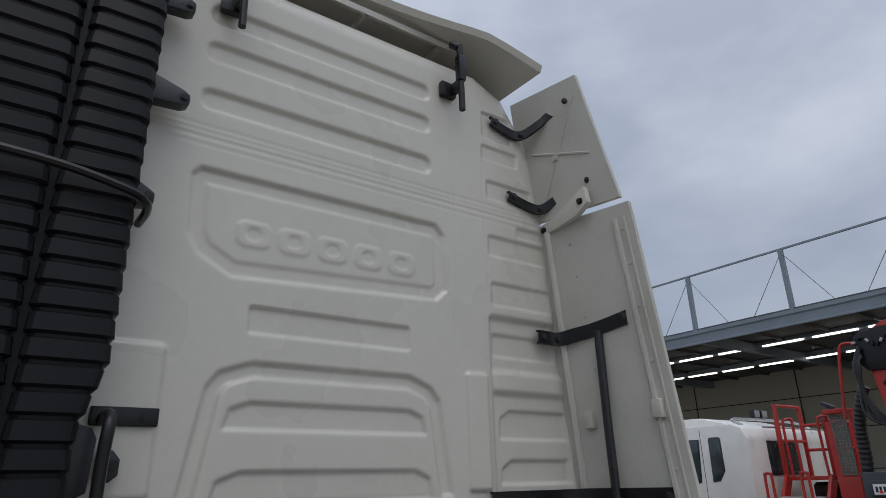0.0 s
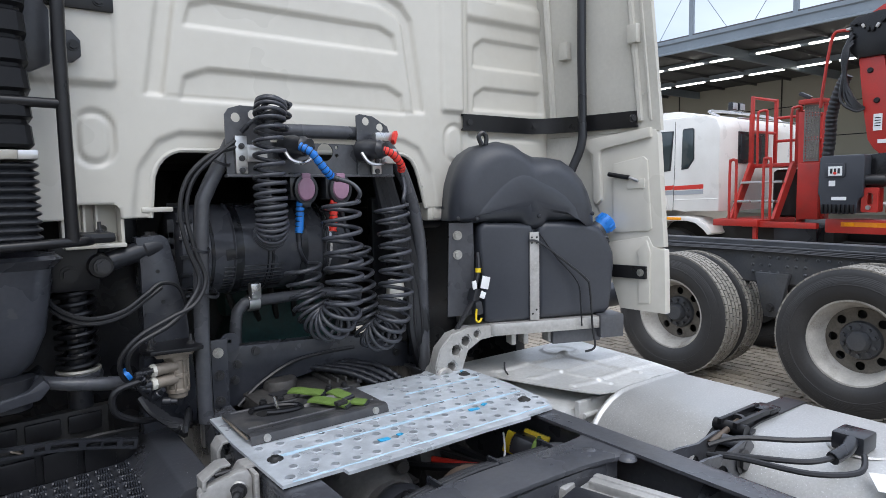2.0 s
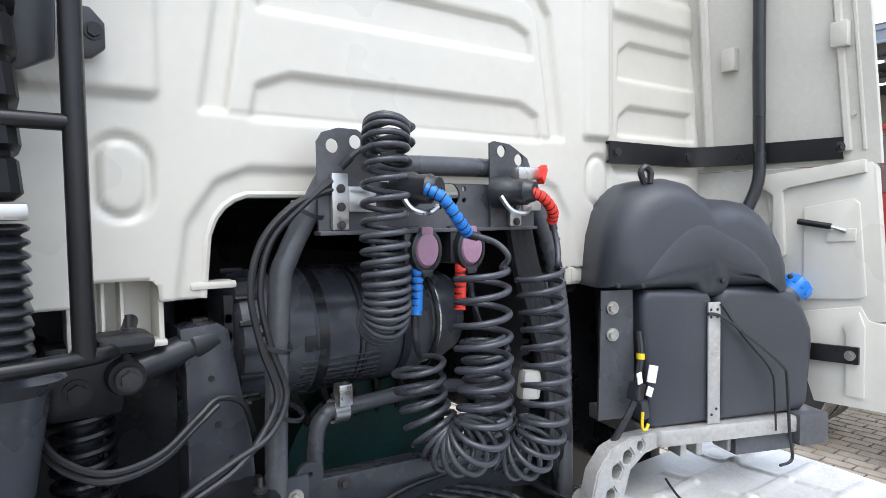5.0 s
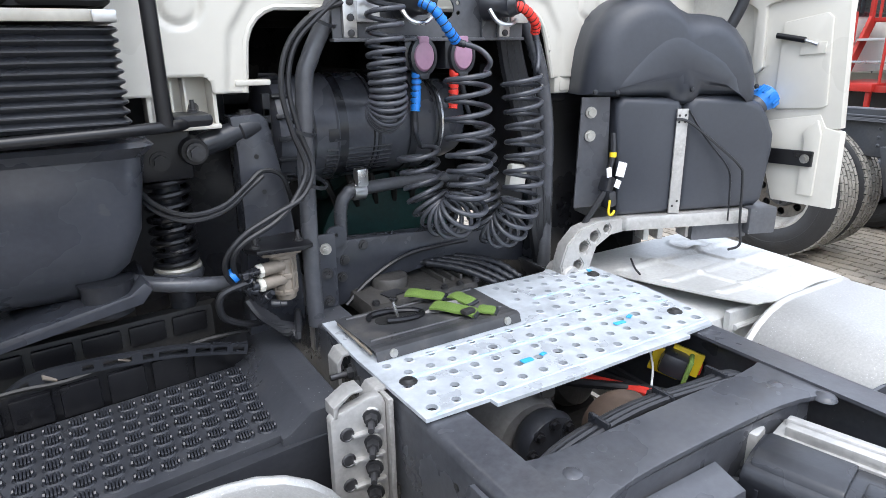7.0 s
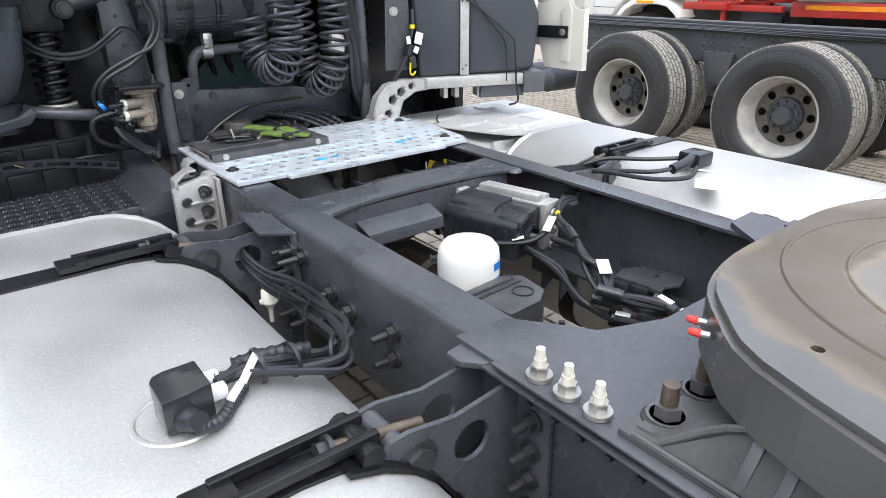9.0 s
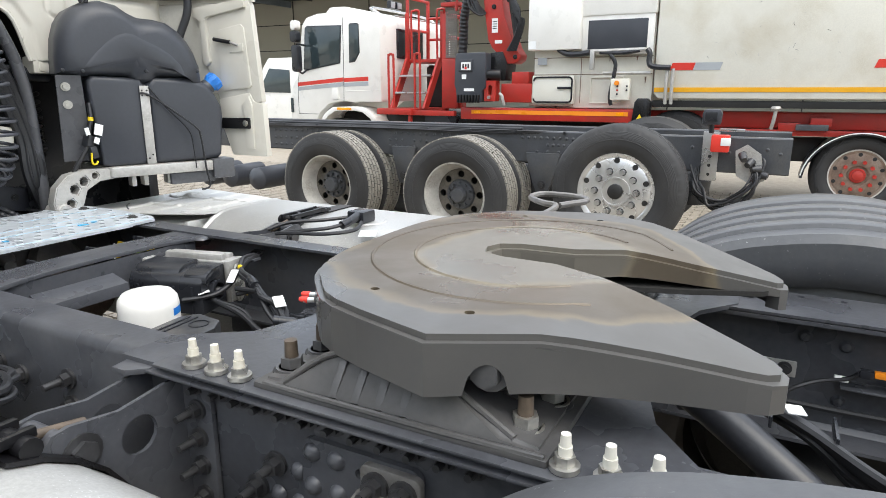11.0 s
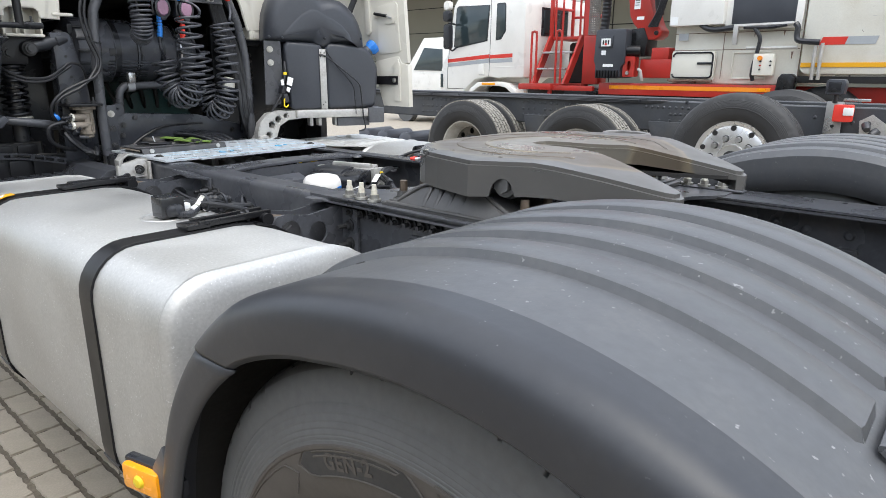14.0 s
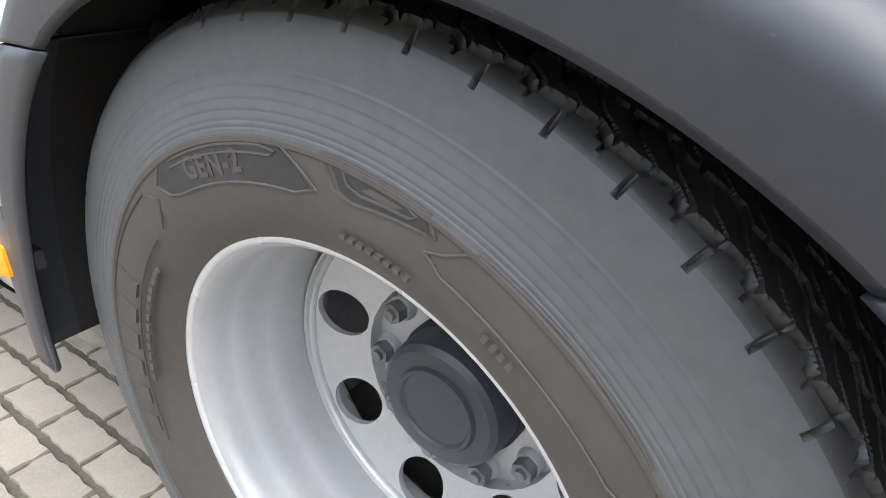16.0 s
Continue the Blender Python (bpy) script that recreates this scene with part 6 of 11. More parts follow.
            part("sidewall_ridge", ridge(pts), RUBBER_IN, tyre)
        part("sidewall_emblem", arc_panel(0.3885, 0.3945, 101.0, 105.5, 0.0008, 1.5), RUBBER_IN, tyre, "plain raised wedge")
        for k in range(6):
            part("raised_letter_bar", arc_panel(0.352, 0.392, -14 + 7.6 * k, -10 + 7.6 * k, 0.0012), RUBBER_IN, tyre)
        for k in range(7):
            part("raised_letter_bar", arc_panel(0.352, 0.394, 155 + 7.5 * k, 159.5 + 7.5 * k, 0.0014), RUBBER_IN, tyre)
        for k in range(12):
            part("raised_letter_bar", arc_panel(0.324, 0.331, 2 + 3.1 * k, 4.2 + 3.1 * k, 0.0010), RUBBER_IN, tyre)
        for k in range(8):
            part("raised_letter_bar", arc_panel(0.338, 0.342, 98 + 1.6 * k, 99 + 1.6 * k, 0.0004), RUBBER_IN, tyre)
        for poly in (((56.5, 0.383), (59, 0.397), (62, 0.4005), (75, 0.401), (87, 0.4015), (90, 0.386), (92.8, 0.371), (89.5, 0.3635), (75, 0.3625), (62, 0.3625), (59, 0.367)),
                     ((96, 0.4035), (103, 0.4035), (109.5, 0.4035), (110.8, 0.390), (105, 0.382), (100, 0.3765), (98, 0.380))):
            b2_ = BM()
            lo_v, hi_v = [b2_.verts.new(on_side(a, r, -0.002)) for a, r in poly], [b2_.verts.new(on_side(a, r, 0.0005)) for a, r in poly]
            b2_.faces.new(hi_v)
            for i in range(len(poly)):
                b2_.faces.new((lo_v[i], lo_v[(i + 1) % len(poly)], hi_v[(i + 1) % len(poly)], hi_v[i]))
            bmesh.ops.recalc_face_normals(b2_, faces=b2_.faces[:])
            part("sidewall_panel", b2_, DARKRUB, tyre, "darker moulded panel")
        for k in range(4):
            part("raised_letter_bar", arc_panel(0.346, 0.353, 122 + 1.4 * k, 122.8 + 1.4 * k, 0.0006), RUBBER_IN, tyre)
        me = text_mesh("GEN-2", 0.030, 0.0009)
        me.materials.clear()
        me.materials.append(RUBBER_IN)
        ob = new("lettering", me)
        ob.parent = tyre
        a = radians(72.5)
        c_ = Vector((sx * (x_out + 0.0006), y + 0.3785 * math.cos(a), z + 0.3785 * math.sin(a)))
        radial = Vector((0, math.cos(a), math.sin(a)))
        normal = Vector((sx, 0, 0))
        tang = radial.cross(normal)
        M3 = Matrix((tang, radial, normal)).transposed().to_4x4()
        ob.matrix_local = Matrix.Translation(c_ - ORG[tyre.name]) @ M3
    return tyre


drive_wheel(1.195, WY, WZ, -1)
drive_wheel(1.195, WY, WZ, 1, detail=False)


def mudguard(sx):
    g = thing("mudguard", (sx * 0.9, WY, 0.5), "dark grey plastic mudguard with moulded ribs over the rear wheel", "mudguard", "mudguards")
    GY, GZ = -2.778, 0.517
    low, high = 0.6235, 0.6365
    prof = [(1.236, 0.545), (1.242, 0.552), (1.243, 0.560)] + [(1.203 + 0.040 * math.cos(radians(9 * k)), 0.584 + 0.0395 * math.sin(radians(9 * k))) for k in range(11)] + [(1.168, low), (1.12, low)]
    for c in (1.008, 0.885, 0.765, 0.65):
        prof += [(c + 0.040, low), (c + 0.037, low + 0.0012), (c + 0.031, high - 0.0015), (c + 0.027, high), (c - 0.027, high), (c - 0.031, high - 0.0015), (c - 0.037, low + 0.0012), (c - 0.040, low)]
    prof += [(0.60, 0.626), (0.552, 0.622), (0.534, 0.604), (0.531, 0.57), (0.531, 0.50)]

    def ring(a0, a1, n, dr=0.0, s0=0.0, s1=0.0):
        """A band of the guard from a0 to a1 degrees; s0, s1 slant its end seams."""
        bm = BM()
        rows = []
        for i in range(n + 1):
            f = i / n
            row = []
            for x, r in prof:
                a = a0 + (a1 - a0) * f + (s0 * max(0, 1 - f / 0.35) + s1 * max(0, (f - 0.65) / 0.35)) * (r - 0.60) / 0.05
                fade = max(0.0, min(1.0, (126.3 - a) / 0.9)) * max(0.0, min(1.0, (a - 40) / 4))
                r_ = r if r <= low + 1e-6 or x > 1.16 or x < 0.60 else low + (r - low) * fade
                grow = 0.085 * max(0.0, math.sin(radians(a - 80))) ** 1.4 if a > 80 else -0.030 * min(1.0, max(0.0, (62 - a) / 40))
                rr = r_ + dr + grow
                row.append(bm.verts.new((sx * x, GY + rr * math.cos(radians(a)), GZ + rr * math.sin(radians(a)))))
            rows.append(row)
        for a, b in zip(rows, rows[1:]):
            for k in range(len(a) - 1):
                bm.faces.new((a[k], a[k + 1], b[k + 1], b[k]))
        bmesh.ops.recalc_face_normals(bm, faces=bm.faces[:])
        return bm
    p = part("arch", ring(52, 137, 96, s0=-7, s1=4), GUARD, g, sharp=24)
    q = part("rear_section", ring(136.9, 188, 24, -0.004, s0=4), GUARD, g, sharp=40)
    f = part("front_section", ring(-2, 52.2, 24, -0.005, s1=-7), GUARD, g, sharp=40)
    for ob in (p, q, f):
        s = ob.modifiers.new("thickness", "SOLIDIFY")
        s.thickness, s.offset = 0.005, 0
        # near-black inner face: road dirt plus the arch's shade, both in the colour
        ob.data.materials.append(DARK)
        ob.data.materials.append(GUARD_SHADED)
        # outward faces take the darker copy, so their shade is in the colour
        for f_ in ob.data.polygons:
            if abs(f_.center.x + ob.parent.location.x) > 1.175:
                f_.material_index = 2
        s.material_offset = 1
    flap = [(GY + 0.572, 0.70), (GY + 0.572, 0.508), (GY + 0.566, 0.500), (GY + 0.520, 0.488), (GY + 0.511, 0.496), (GY + 0.51, 0.70), (GY + 0.525, 0.76)]
    part("front_flap", prism(BM(), flap, "x", sx * 1.235, sx * 1.243, 0.002), GUARD, g)
    for a, x in ((82, 0.943), (84, 0.70), (70, 1.06), (100, 1.06)):
        part("bolt_head", lathe(BM(), [(0.0, 0.004), (0.006, 0.004), (0.009, 0.0)], Matrix.Translation((sx * x, GY + low * math.cos(radians(a)), GZ + low * math.sin(radians(a)))) @ pose(0, 0, 0, -(90 - a)), 10), DARK, p)
    on_ = lambda x, a, r: Matrix.Translation((sx * x, GY + r * math.cos(radians(a)), GZ + r * math.sin(radians(a)))) @ pose(0, 0, 0, -(90 - a))
    rc = part("recess", box(BM(), (0, 0, 0), (0.16, 0.045, 0.006), 0.002, on_(0.955, 129.3, 0.6875)), DARK, q)
    part("recess_rim", tube(BM(), [on_(x, a, 0.689).translation for x, a in ((1.04, 127.2), (0.87, 127.2), (0.87, 131.5), (1.04, 131.5), (1.04, 127.2))], 0.004, 6), GUARD, q)
    part("clip", box(BM(), (0, 0, 0), (0.075, 0.028, 0.014), 0.004, on_(0.945, 129.6, 0.692)), CAST, rc, "bare metal clip in the recess")
    ledge = [(-2.39, 0.985), (-2.33, 0.935), (-2.27, 0.895), (-2.20, 0.882), (-2.176, 0.874), (-2.170, 0.862), (-2.170, 0.82), (-2.176, 0.82), (-2.178, 0.858), (-2.20, 0.875), (-2.27, 0.888), (-2.33, 0.928), (-2.39, 0.975)]
    lg = part("front_ledge", prism(BM(), ledge, "x", sx * 0.615, sx * 1.055, 0.002), GUARD_SHADED, g)
    for xv in (0.690, 1.005):
        on = pose(sx * xv, -2.200, 0.884, -9, 0, 0)
        vent = part("vent", box(BM(), (0, 0, 0), (0.088, 0.080, 0.020), 0.006, on), GUARD, lg)
        for k in range(5):
            part("vent_slot", box(BM(), (0, 0, 0), (0.007, 0.055, 0.004), 0.001, on @ Matrix.Translation((-0.028 + 0.014 * k, 0.006, 0.0092)) @ pose(0, 0, 0, 0, 0, 0)), DARK, lg)
    return g


mudguard(-1), mudguard(1)
# side marker lamp in front of the guard
mk = thing("side_marker", (-1.245, -2.19, 0.63), "amber side marker lamp in a black frame", "lamp")
mm = pose(-1.238, -2.178, 0.668, 0, 0, 14)
part("frame", box(BM(), (0, 0, 0), (0.02, 0.105, 0.062), 0.006, mm), BLACK, mk)
part("lens", box(BM(), (0, 0, 0), (0.022, 0.092, 0.05), 0.008, mm @ Matrix.Translation((-0.012, 0, 0))), AMBER, mk, "amber plastic lens")
part("reflector_boss", lathe(BM(), [(0.0, 0.006), (0.009, 0.005), (0.013, 0.0)], mm @ pose(-0.023, 0, 0, 0, -90, 0), 18), YELLOW, mk, "bright yellow bulb spot")
part("bracket", box(BM(), (-1.225, -2.25, 0.68), (0.02, 0.06, 0.03), 0.004), BLACK, mk)
bm = lathe(BM(), [(0.0, -0.10), (0.10, -0.10), (0.13, -0.07), (0.135, 0.3), (0.1, 0.33), (0.0, 0.33)], pose(-0.95, -2.40, 0.42, 0, 90, 0), 32)
single("air_reservoir", bm, CAST, "cylindrical aluminium air reservoir behind the fuel tank", "air tank")
# valve block and hose between tank and guard
vb = thing("valve_block", (-0.47, -2.28, 0.84), "cast aluminium air valve bolted to the frame with a black hose", "valve")
part("mount_plate", prism(BM(), rounded(-2.266, 0.880, -2.162, 0.935, 0.012), "x", -0.437, -0.450, 0.002), CASTDULL, vb)
for y in (-2.191, -2.239):
    b_ = part("bolt", hexbolt(BM(), (-0.455, y, 0.907), (-1, 0, 0.1), 0.0155, 0.018, 0.022), DARKBOLT, vb)
part("body", prism(BM(), [(-0.45, 0.900), (-0.475, 0.895), (-0.515, 0.868), (-0.545, 0.845), (-0.545, 0.80), (-0.45, 0.79)], "y", -2.264, -2.160, 0.010), CASTDULL, vb)
part("neck", lathe(BM(), [(0.0, 0.05), (0.024, 0.05), (0.028, 0.04), (0.030, 0.0), (0.0, 0.0)], pose(-0.50, -2.262, 0.83, 60, 0, 0), 20), CASTDULL, vb)
for y, z in ((-2.177, 0.862), (-2.239, 0.860)):
    part("boss", lathe(BM(), [(0.0, 0.012), (0.019, 0.012), (0.022, 0.0)], pose(-0.508, y, z - 0.008, 0, -38, 0), 20), CASTDULL, vb)
    part("cap_screw", hexbolt(BM(), (-0.516, y, z), (-0.6, 0, 0.8), 0.0145, 0.012), ZINC, vb)
part("hose", tube(BM(), [(-0.535, -2.20, 0.83), (-0.565, -2.19, 0.840), (-0.59, -2.18, 0.855), (-0.61, -2.195, 0.868), (-0.63, -2.22, 0.868)], 0.0135, 10, 5), CABLE, vb)
part("hose", tube(BM(), [(-0.53, -2.25, 0.82), (-0.57, -2.265, 0.83), (-0.62, -2.275, 0.87)], 0.022, 12, 5), CABLE, vb)
bm = corrugated([(-0.565, -2.22, 0.862), (-0.60, -2.20, 0.885), (-0.64, -2.165, 0.897), (-0.69, -2.150, 0.898), (-0.78, -2.152, 0.890), (-0.87, -2.150, 0.886), (-0.95, -2.142, 0.888), (-1.02, -2.130, 0.890), (-1.06, -2.135, 0.878), (-1.085, -2.16, 0.85)], 0.0085)
single("guard_hose", bm, CABLE, "black hose clipped along the mudguard front edge", "hose")


# ---- dark bay under and behind the cab ----
bay = thing("engine_bay", (0, 1.0, 0.8), "dark engine bay with sooty engine block under the cab", "engine")
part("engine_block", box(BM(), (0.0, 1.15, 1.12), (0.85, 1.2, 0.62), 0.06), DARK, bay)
for x in (-1.13, 1.03):
    part("wheel_arch_liner", box(BM(), (x, 1.1, 1.22), (0.06, 1.9, 0.85), 0.02), BLACK, bay)
for x in (-0.80, 0.72):
    part("inner_liner", box(BM(), (x, 0.42, 1.15), (0.62, 0.05, 0.95), 0.02), BLACK, bay)
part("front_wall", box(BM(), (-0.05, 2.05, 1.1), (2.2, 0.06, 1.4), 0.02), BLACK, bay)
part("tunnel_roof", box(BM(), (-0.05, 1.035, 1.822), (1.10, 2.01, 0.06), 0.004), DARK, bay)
for x in (-0.55, 0.455):
    part("tunnel_side", box(BM(), (x, 1.035, 1.70), (0.03, 2.0, 0.24), 0.004), DARK, bay)
part("rocker_cover", box(BM(), (0.0, 0.62, 1.30), (0.40, 0.30, 0.26), 0.05), TEAL, bay, "teal painted engine part")
part("flywheel_housing", lathe(BM(), [(0.0, 0.0), (0.22, 0.0), (0.25, 0.05), (0.25, 0.18), (0.0, 0.2)], pose(0.02, 0.58, 1.02, 90, 0, 0), 36), TEAL, bay)
for k in range(5):
    part("engine_pipe", tube(BM(), [(-0.22 + 0.08 * k, 0.42, 1.36), (-0.2 + 0.08 * k, 0.38, 1.26), (-0.16 + 0.07 * k, 0.40, 1.17)], 0.011, 6, 4), DARK, bay)

# gearbox between the rails
RUST = mat("rusty_brown_steel", (0.085, 0.058, 0.042), 0.7, var=0.3, scale=10, bump=0.3, dirt=(0.05, 0.035, 0.028), dirt_amount=0.6, dirt_scale=9)
gb = thing("gearbox", (0, 0.0, 0.55), "dusty cast gearbox with ribbed cover between the rails", "gearbox")
part("casing", box(BM(), (-0.02, 0.05, 0.78), (0.50, 0.75, 0.36), 0.06), GEARBOX, gb)
part("control_cover", box(BM(), (-0.10, 0.04, 0.985), (0.36, 0.26, 0.06), 0.02), GEARBOX, gb)
for k in range(8):
    part("cooling_rib", box(BM(), (-0.02 + 0.03 * k, 0.06, 1.02), (0.010, 0.22, 0.02), 0.003), GEARBOX, gb)
for k in range(4):
    part("harness_hose", corrugated([(-0.10 + 0.035 * k, 0.16, 1.045), (-0.04 + 0.04 * k, 0.06, 1.052), (0.05 + 0.04 * k, -0.04, 1.04), (0.13 + 0.03 * k, -0.11, 1.0)], 0.011), BLACK, gb)
for k in range(7):
    part("cover_bolt", hexbolt(BM(), (-0.26 + 0.055 * k, -0.082, 1.016), (0, 0, 1), 0.008, 0.008), DARKBOLT, gb)
part("breather", lathe(BM(), [(0.0, 0.03), (0.05, 0.03), (0.055, 0.02), (0.055, 0.0), (0.0, 0.0)], Matrix.Translation((-0.16, 0.03, 1.014)), 24), GEARBOX, gb)
part("terminal_block", box(BM(), (0.17, 0.10, 1.0), (0.14, 0.10, 0.05), 0.012), DARK, gb)
part("sticker", box(BM(), (-0.20, -0.045, 1.02), (0.06, 0.04, 0.003), 0, pose(-0.19, -0.045, 1.018, 0, 0, 12)), BLACK, gb)
part("tail_housing", lathe(BM(), [(0.0, 0.30), (0.09, 0.30), (0.11, 0.25), (0.12, 0.1), (0.19, 0.0), (0.22, -0.05)], pose(-0.13, -0.30, 0.83, 90, 0, 0), 32), CASTDULL, gb)
for k in range(8):
    a = 2 * math.pi * k / 8
    part("housing_rib", box(BM(), (0, 0, 0), (0.012, 0.18, 0.05), 0.004, pose(-0.13 + 0.14 * math.cos(a), -0.40, 0.83 + 0.14 * math.sin(a), 0, -math.degrees(a) + 90, 0)), GEARBOX, gb)
fg_ = part("flange", lathe(BM(), [(0.0, 0.02), (0.070, 0.02), (0.078, 0.0), (0.070, -0.03), (0.05, -0.05), (0.0, -0.05)], pose(-0.12, -0.64, 0.845, 90, 0, 0), 28), BLACK, gb)
for k in range(8):
    a = 2 * math.pi * k / 8
    part("flange_bolt", hexbolt(BM(), (-0.12 + 0.058 * math.cos(a), -0.662, 0.845 + 0.058 * math.sin(a)), (0, -1, 0), 0.009, 0.012), BLACKM, fg_)
part("lug", lathe(BM(), [(0.0, 0.06), (0.016, 0.06), (0.018, 0.05), (0.018, 0.0), (0.030, -0.05)], pose(-0.07, -0.55, 0.945, 90, 0, -20), 18), GEARBOX, gb)
part("prop_shaft", cyl(BM(), (-0.08, -0.60, 0.60), (0.0, -2.5, 0.54), 0.055, seg=20), DARK, gb)
# plain dark block, added to fill the opening under the deck with darkness
part("sump", box(BM(), (0.02, -0.62, 0.50), (0.66, 0.50, 0.14), 0.03), DARK, gb)
part("lower_casing", box(BM(), (0.0, 0.05, 0.52), (0.70, 0.85, 0.30), 0.06), GEARBOX, gb)
for k in range(5):
    part("casing_rib", box(BM(), (0.10 + 0.05 * k, -0.30 - 0.015 * k, 0.80), (0.012, 0.20, 0.10), 0.004, pose(0.10 + 0.05 * k, -0.30, 0.80, 20, 0, 0)), GEARBOX, gb)
part("side_cover", lathe(BM(), [(0.0, 0.05), (0.10, 0.05), (0.12, 0.035), (0.125, 0.0)], pose(0.20, -0.34, 0.82, 70, 0, 20), 32), GEARBOX, gb)
part("drum", lathe(BM(), [(0.0, 0.0), (0.08, 0.0), (0.09, 0.02), (0.09, 0.12), (0.0, 0.12)], pose(0.06, -0.66, 0.85, 90, 0, -15), 28), RUST, gb)
for k in range(3):
    bm = tube(BM(), [(-0.35, -0.86 - 0.004 * k, 0.90), (-0.27, -0.826 + 0.013 * k, 0.955), (-0.05, -0.812 + 0.016 * k, 0.985 - 0.004 * k), (0.16, -0.825 + 0.016 * k, 0.985 - 0.004 * k), (0.27, -0.835 + 0.016 * k, 0.975), (0.36, -0.82, 0.92)], 0.0085, 8, 6)
    single("air_line", bm, CABLE, "black air line running along the crossmember", "cable", "crossmember lines")
for x in (-0.13, 0.05, 0.22):
    single("line_clip", box(BM(), (x, -0.800, 0.984), (0.010, 0.055, 0.028), 0.005), BLACK, "black plastic clip round the air lines", "clip", "line clips")
for k in range(4):
    bm = tube(BM(), [(0.02 + 0.05 * k, -0.2, 0.80 + 0.02 * k), (0.10 + 0.05 * k, -0.45, 0.84), (0.22, -0.62 - 0.03 * k, 0.86), (0.32, -0.74, 0.84 - 0.02 * k)], 0.012, 7, 5)
    single("gearbox_line", bm, REDP if k == 1 else CABLE, "red air line under the deck plate" if k == 1 else "black air line under the deck plate", "cable", "gearbox lines")
bg = thing("chain_bag", (0.32, -0.60, 0.86), "black, yellow and green packed strap in a net", "bag")
part("folded_strap", box(BM(), (0.33, -0.61, 0.90), (0.11, 0.075, 0.06), 0.02, pose(0.33, -0.61, 0.90, 15, 10, 35)), BLACK, bg)
for k in range(2):
    part("band", box(BM(), (0, 0, 0), (0.014, 0.079, 0.064), 0.004, pose(0.31 + 0.05 * k, -0.60 - 0.02 * k, 0.90, 15, 10, 35)), YELLOW, bg)
part("green_band", box(BM(), (0, 0, 0), (0.12, 0.012, 0.065), 0.005, pose(0.345, -0.64, 0.895, 15, 10, 35)), GREEN, bg)
part("red_tab", box(BM(), (0, 0, 0), (0.03, 0.02, 0.03), 0.005, pose(0.385, -0.64, 0.88, 15, 10, 35)), REDP, bg)
single("bag_cord", tube(BM(), [(0.29, -0.56, 0.93), (0.26, -0.60, 0.90), (0.235, -0.62, 0.86)], 0.003, 5, 4), LABEL, "white cord hanging from the packed strap", "cord")

# battery side plate and unit beside the crossmember
su = thing("steering_motor", (0.16, -1.1, 0.8), "black and silver electric steering pump bolted to the crossmember", "pump")
mrot = pose(0.155, -1.10, 0.90, 0, 0, -76)
def along(poly, x0, x1, bev=0.004):
    """A section in the motor's own axes, drawn out along it."""
    bm = prism(BM(), poly, "x", x0, x1, bev)
    bmesh.ops.transform(bm, matrix=mrot, verts=bm.verts[:])
    return bm


cov_ = part("cover", along([(-0.105, -0.065), (-0.105, 0.028), (-0.092, 0.050), (-0.055, 0.062), (0.018, 0.064), (0.018, -0.065)], -0.13, 0.115, 0.008), BLACK, su)
part("cover_lid", along([(-0.088, 0.050), (-0.078, 0.064), (-0.052, 0.072), (0.012, 0.073), (0.014, 0.060)], -0.12, 0.03, 0.006), BLACK, cov_)
part("cover_lid", along([(-0.10, 0.03), (-0.092, 0.052), (-0.06, 0.066), (-0.02, 0.068), (-0.02, 0.03)], 0.05, 0.125, 0.006), BLACK, cov_)
for k in range(4):
    part("cover_rib", along([(-0.109, -0.06), (-0.109, 0.02), (-0.10, 0.02), (-0.10, -0.06)], -0.10 + 0.06 * k, -0.092 + 0.06 * k, 0.002), BLACK, cov_)
part("housing", along([(0.02, -0.06), (0.02, 0.066), (0.105, 0.062), (0.108, -0.06)], -0.12, 0.115, 0.010), CAST, su, "silver cast housing")
part("silver_bar", along([(0.028, 0.060), (0.030, 0.084), (0.050, 0.086), (0.054, 0.060)], -0.10, 0.10, 0.006), CAST, su)
part("silver_bar", along([(0.068, 0.060), (0.072, 0.078), (0.096, 0.076), (0.098, 0.060)], -0.11, 0.10, 0.006), CAST, su)
part("end_plate", along([(0.012, -0.062), (0.012, 0.070), (0.09, 0.068), (0.095, -0.062)], 0.116, 0.136, 0.006), CAST, su)
part("terminal_recess", lathe(BM(), [(0.026, 0.0), (0.034, 0.0), (0.034, 0.022), (0.026, 0.022)], mrot @ Matrix.Translation((0.112, -0.045, -0.005)) @ pose(0, 0, 0, 0, 90, 0), 24, True), BLACK, su)
part("terminal", lathe(BM(), [(0.0, 0.03), (0.010, 0.03), (0.013, 0.01), (0.022, 0.0)], mrot @ Matrix.Translation((0.115, -0.045, -0.005)) @ pose(0, 0, 0, 0, 90, 0), 16), DARKBOLT, su)
for k in range(3):
    part("motor_lead", tube(BM(), [mrot @ Vector((-0.13, -0.07 + 0.03 * k, -0.02)), mrot @ Vector((-0.17, -0.08 + 0.03 * k, -0.03)), mrot @ Vector((-0.19, -0.05 + 0.03 * k, -0.07))], 0.008, 7, 4), CABLE, su)
for k in range(3):
    part("bolt", hexbolt(BM(), mrot @ Vector((0.152, 0.03, 0.045 - 0.045 * k)), mrot.to_3x3() @ Vector((1, 0, 0)), 0.010, 0.008), ZINC, su)
part("bracket", box(BM(), (0, 0, 0), (0.06, 0.05, 0.14), 0.012, mrot @ Matrix.Translation((-0.16, 0.01, 0.0))), CAST, su)
cb2 = thing("control_box", (-0.09, -0.97, 0.83), "matt black folded sheet cover under the crossmember", "cover")
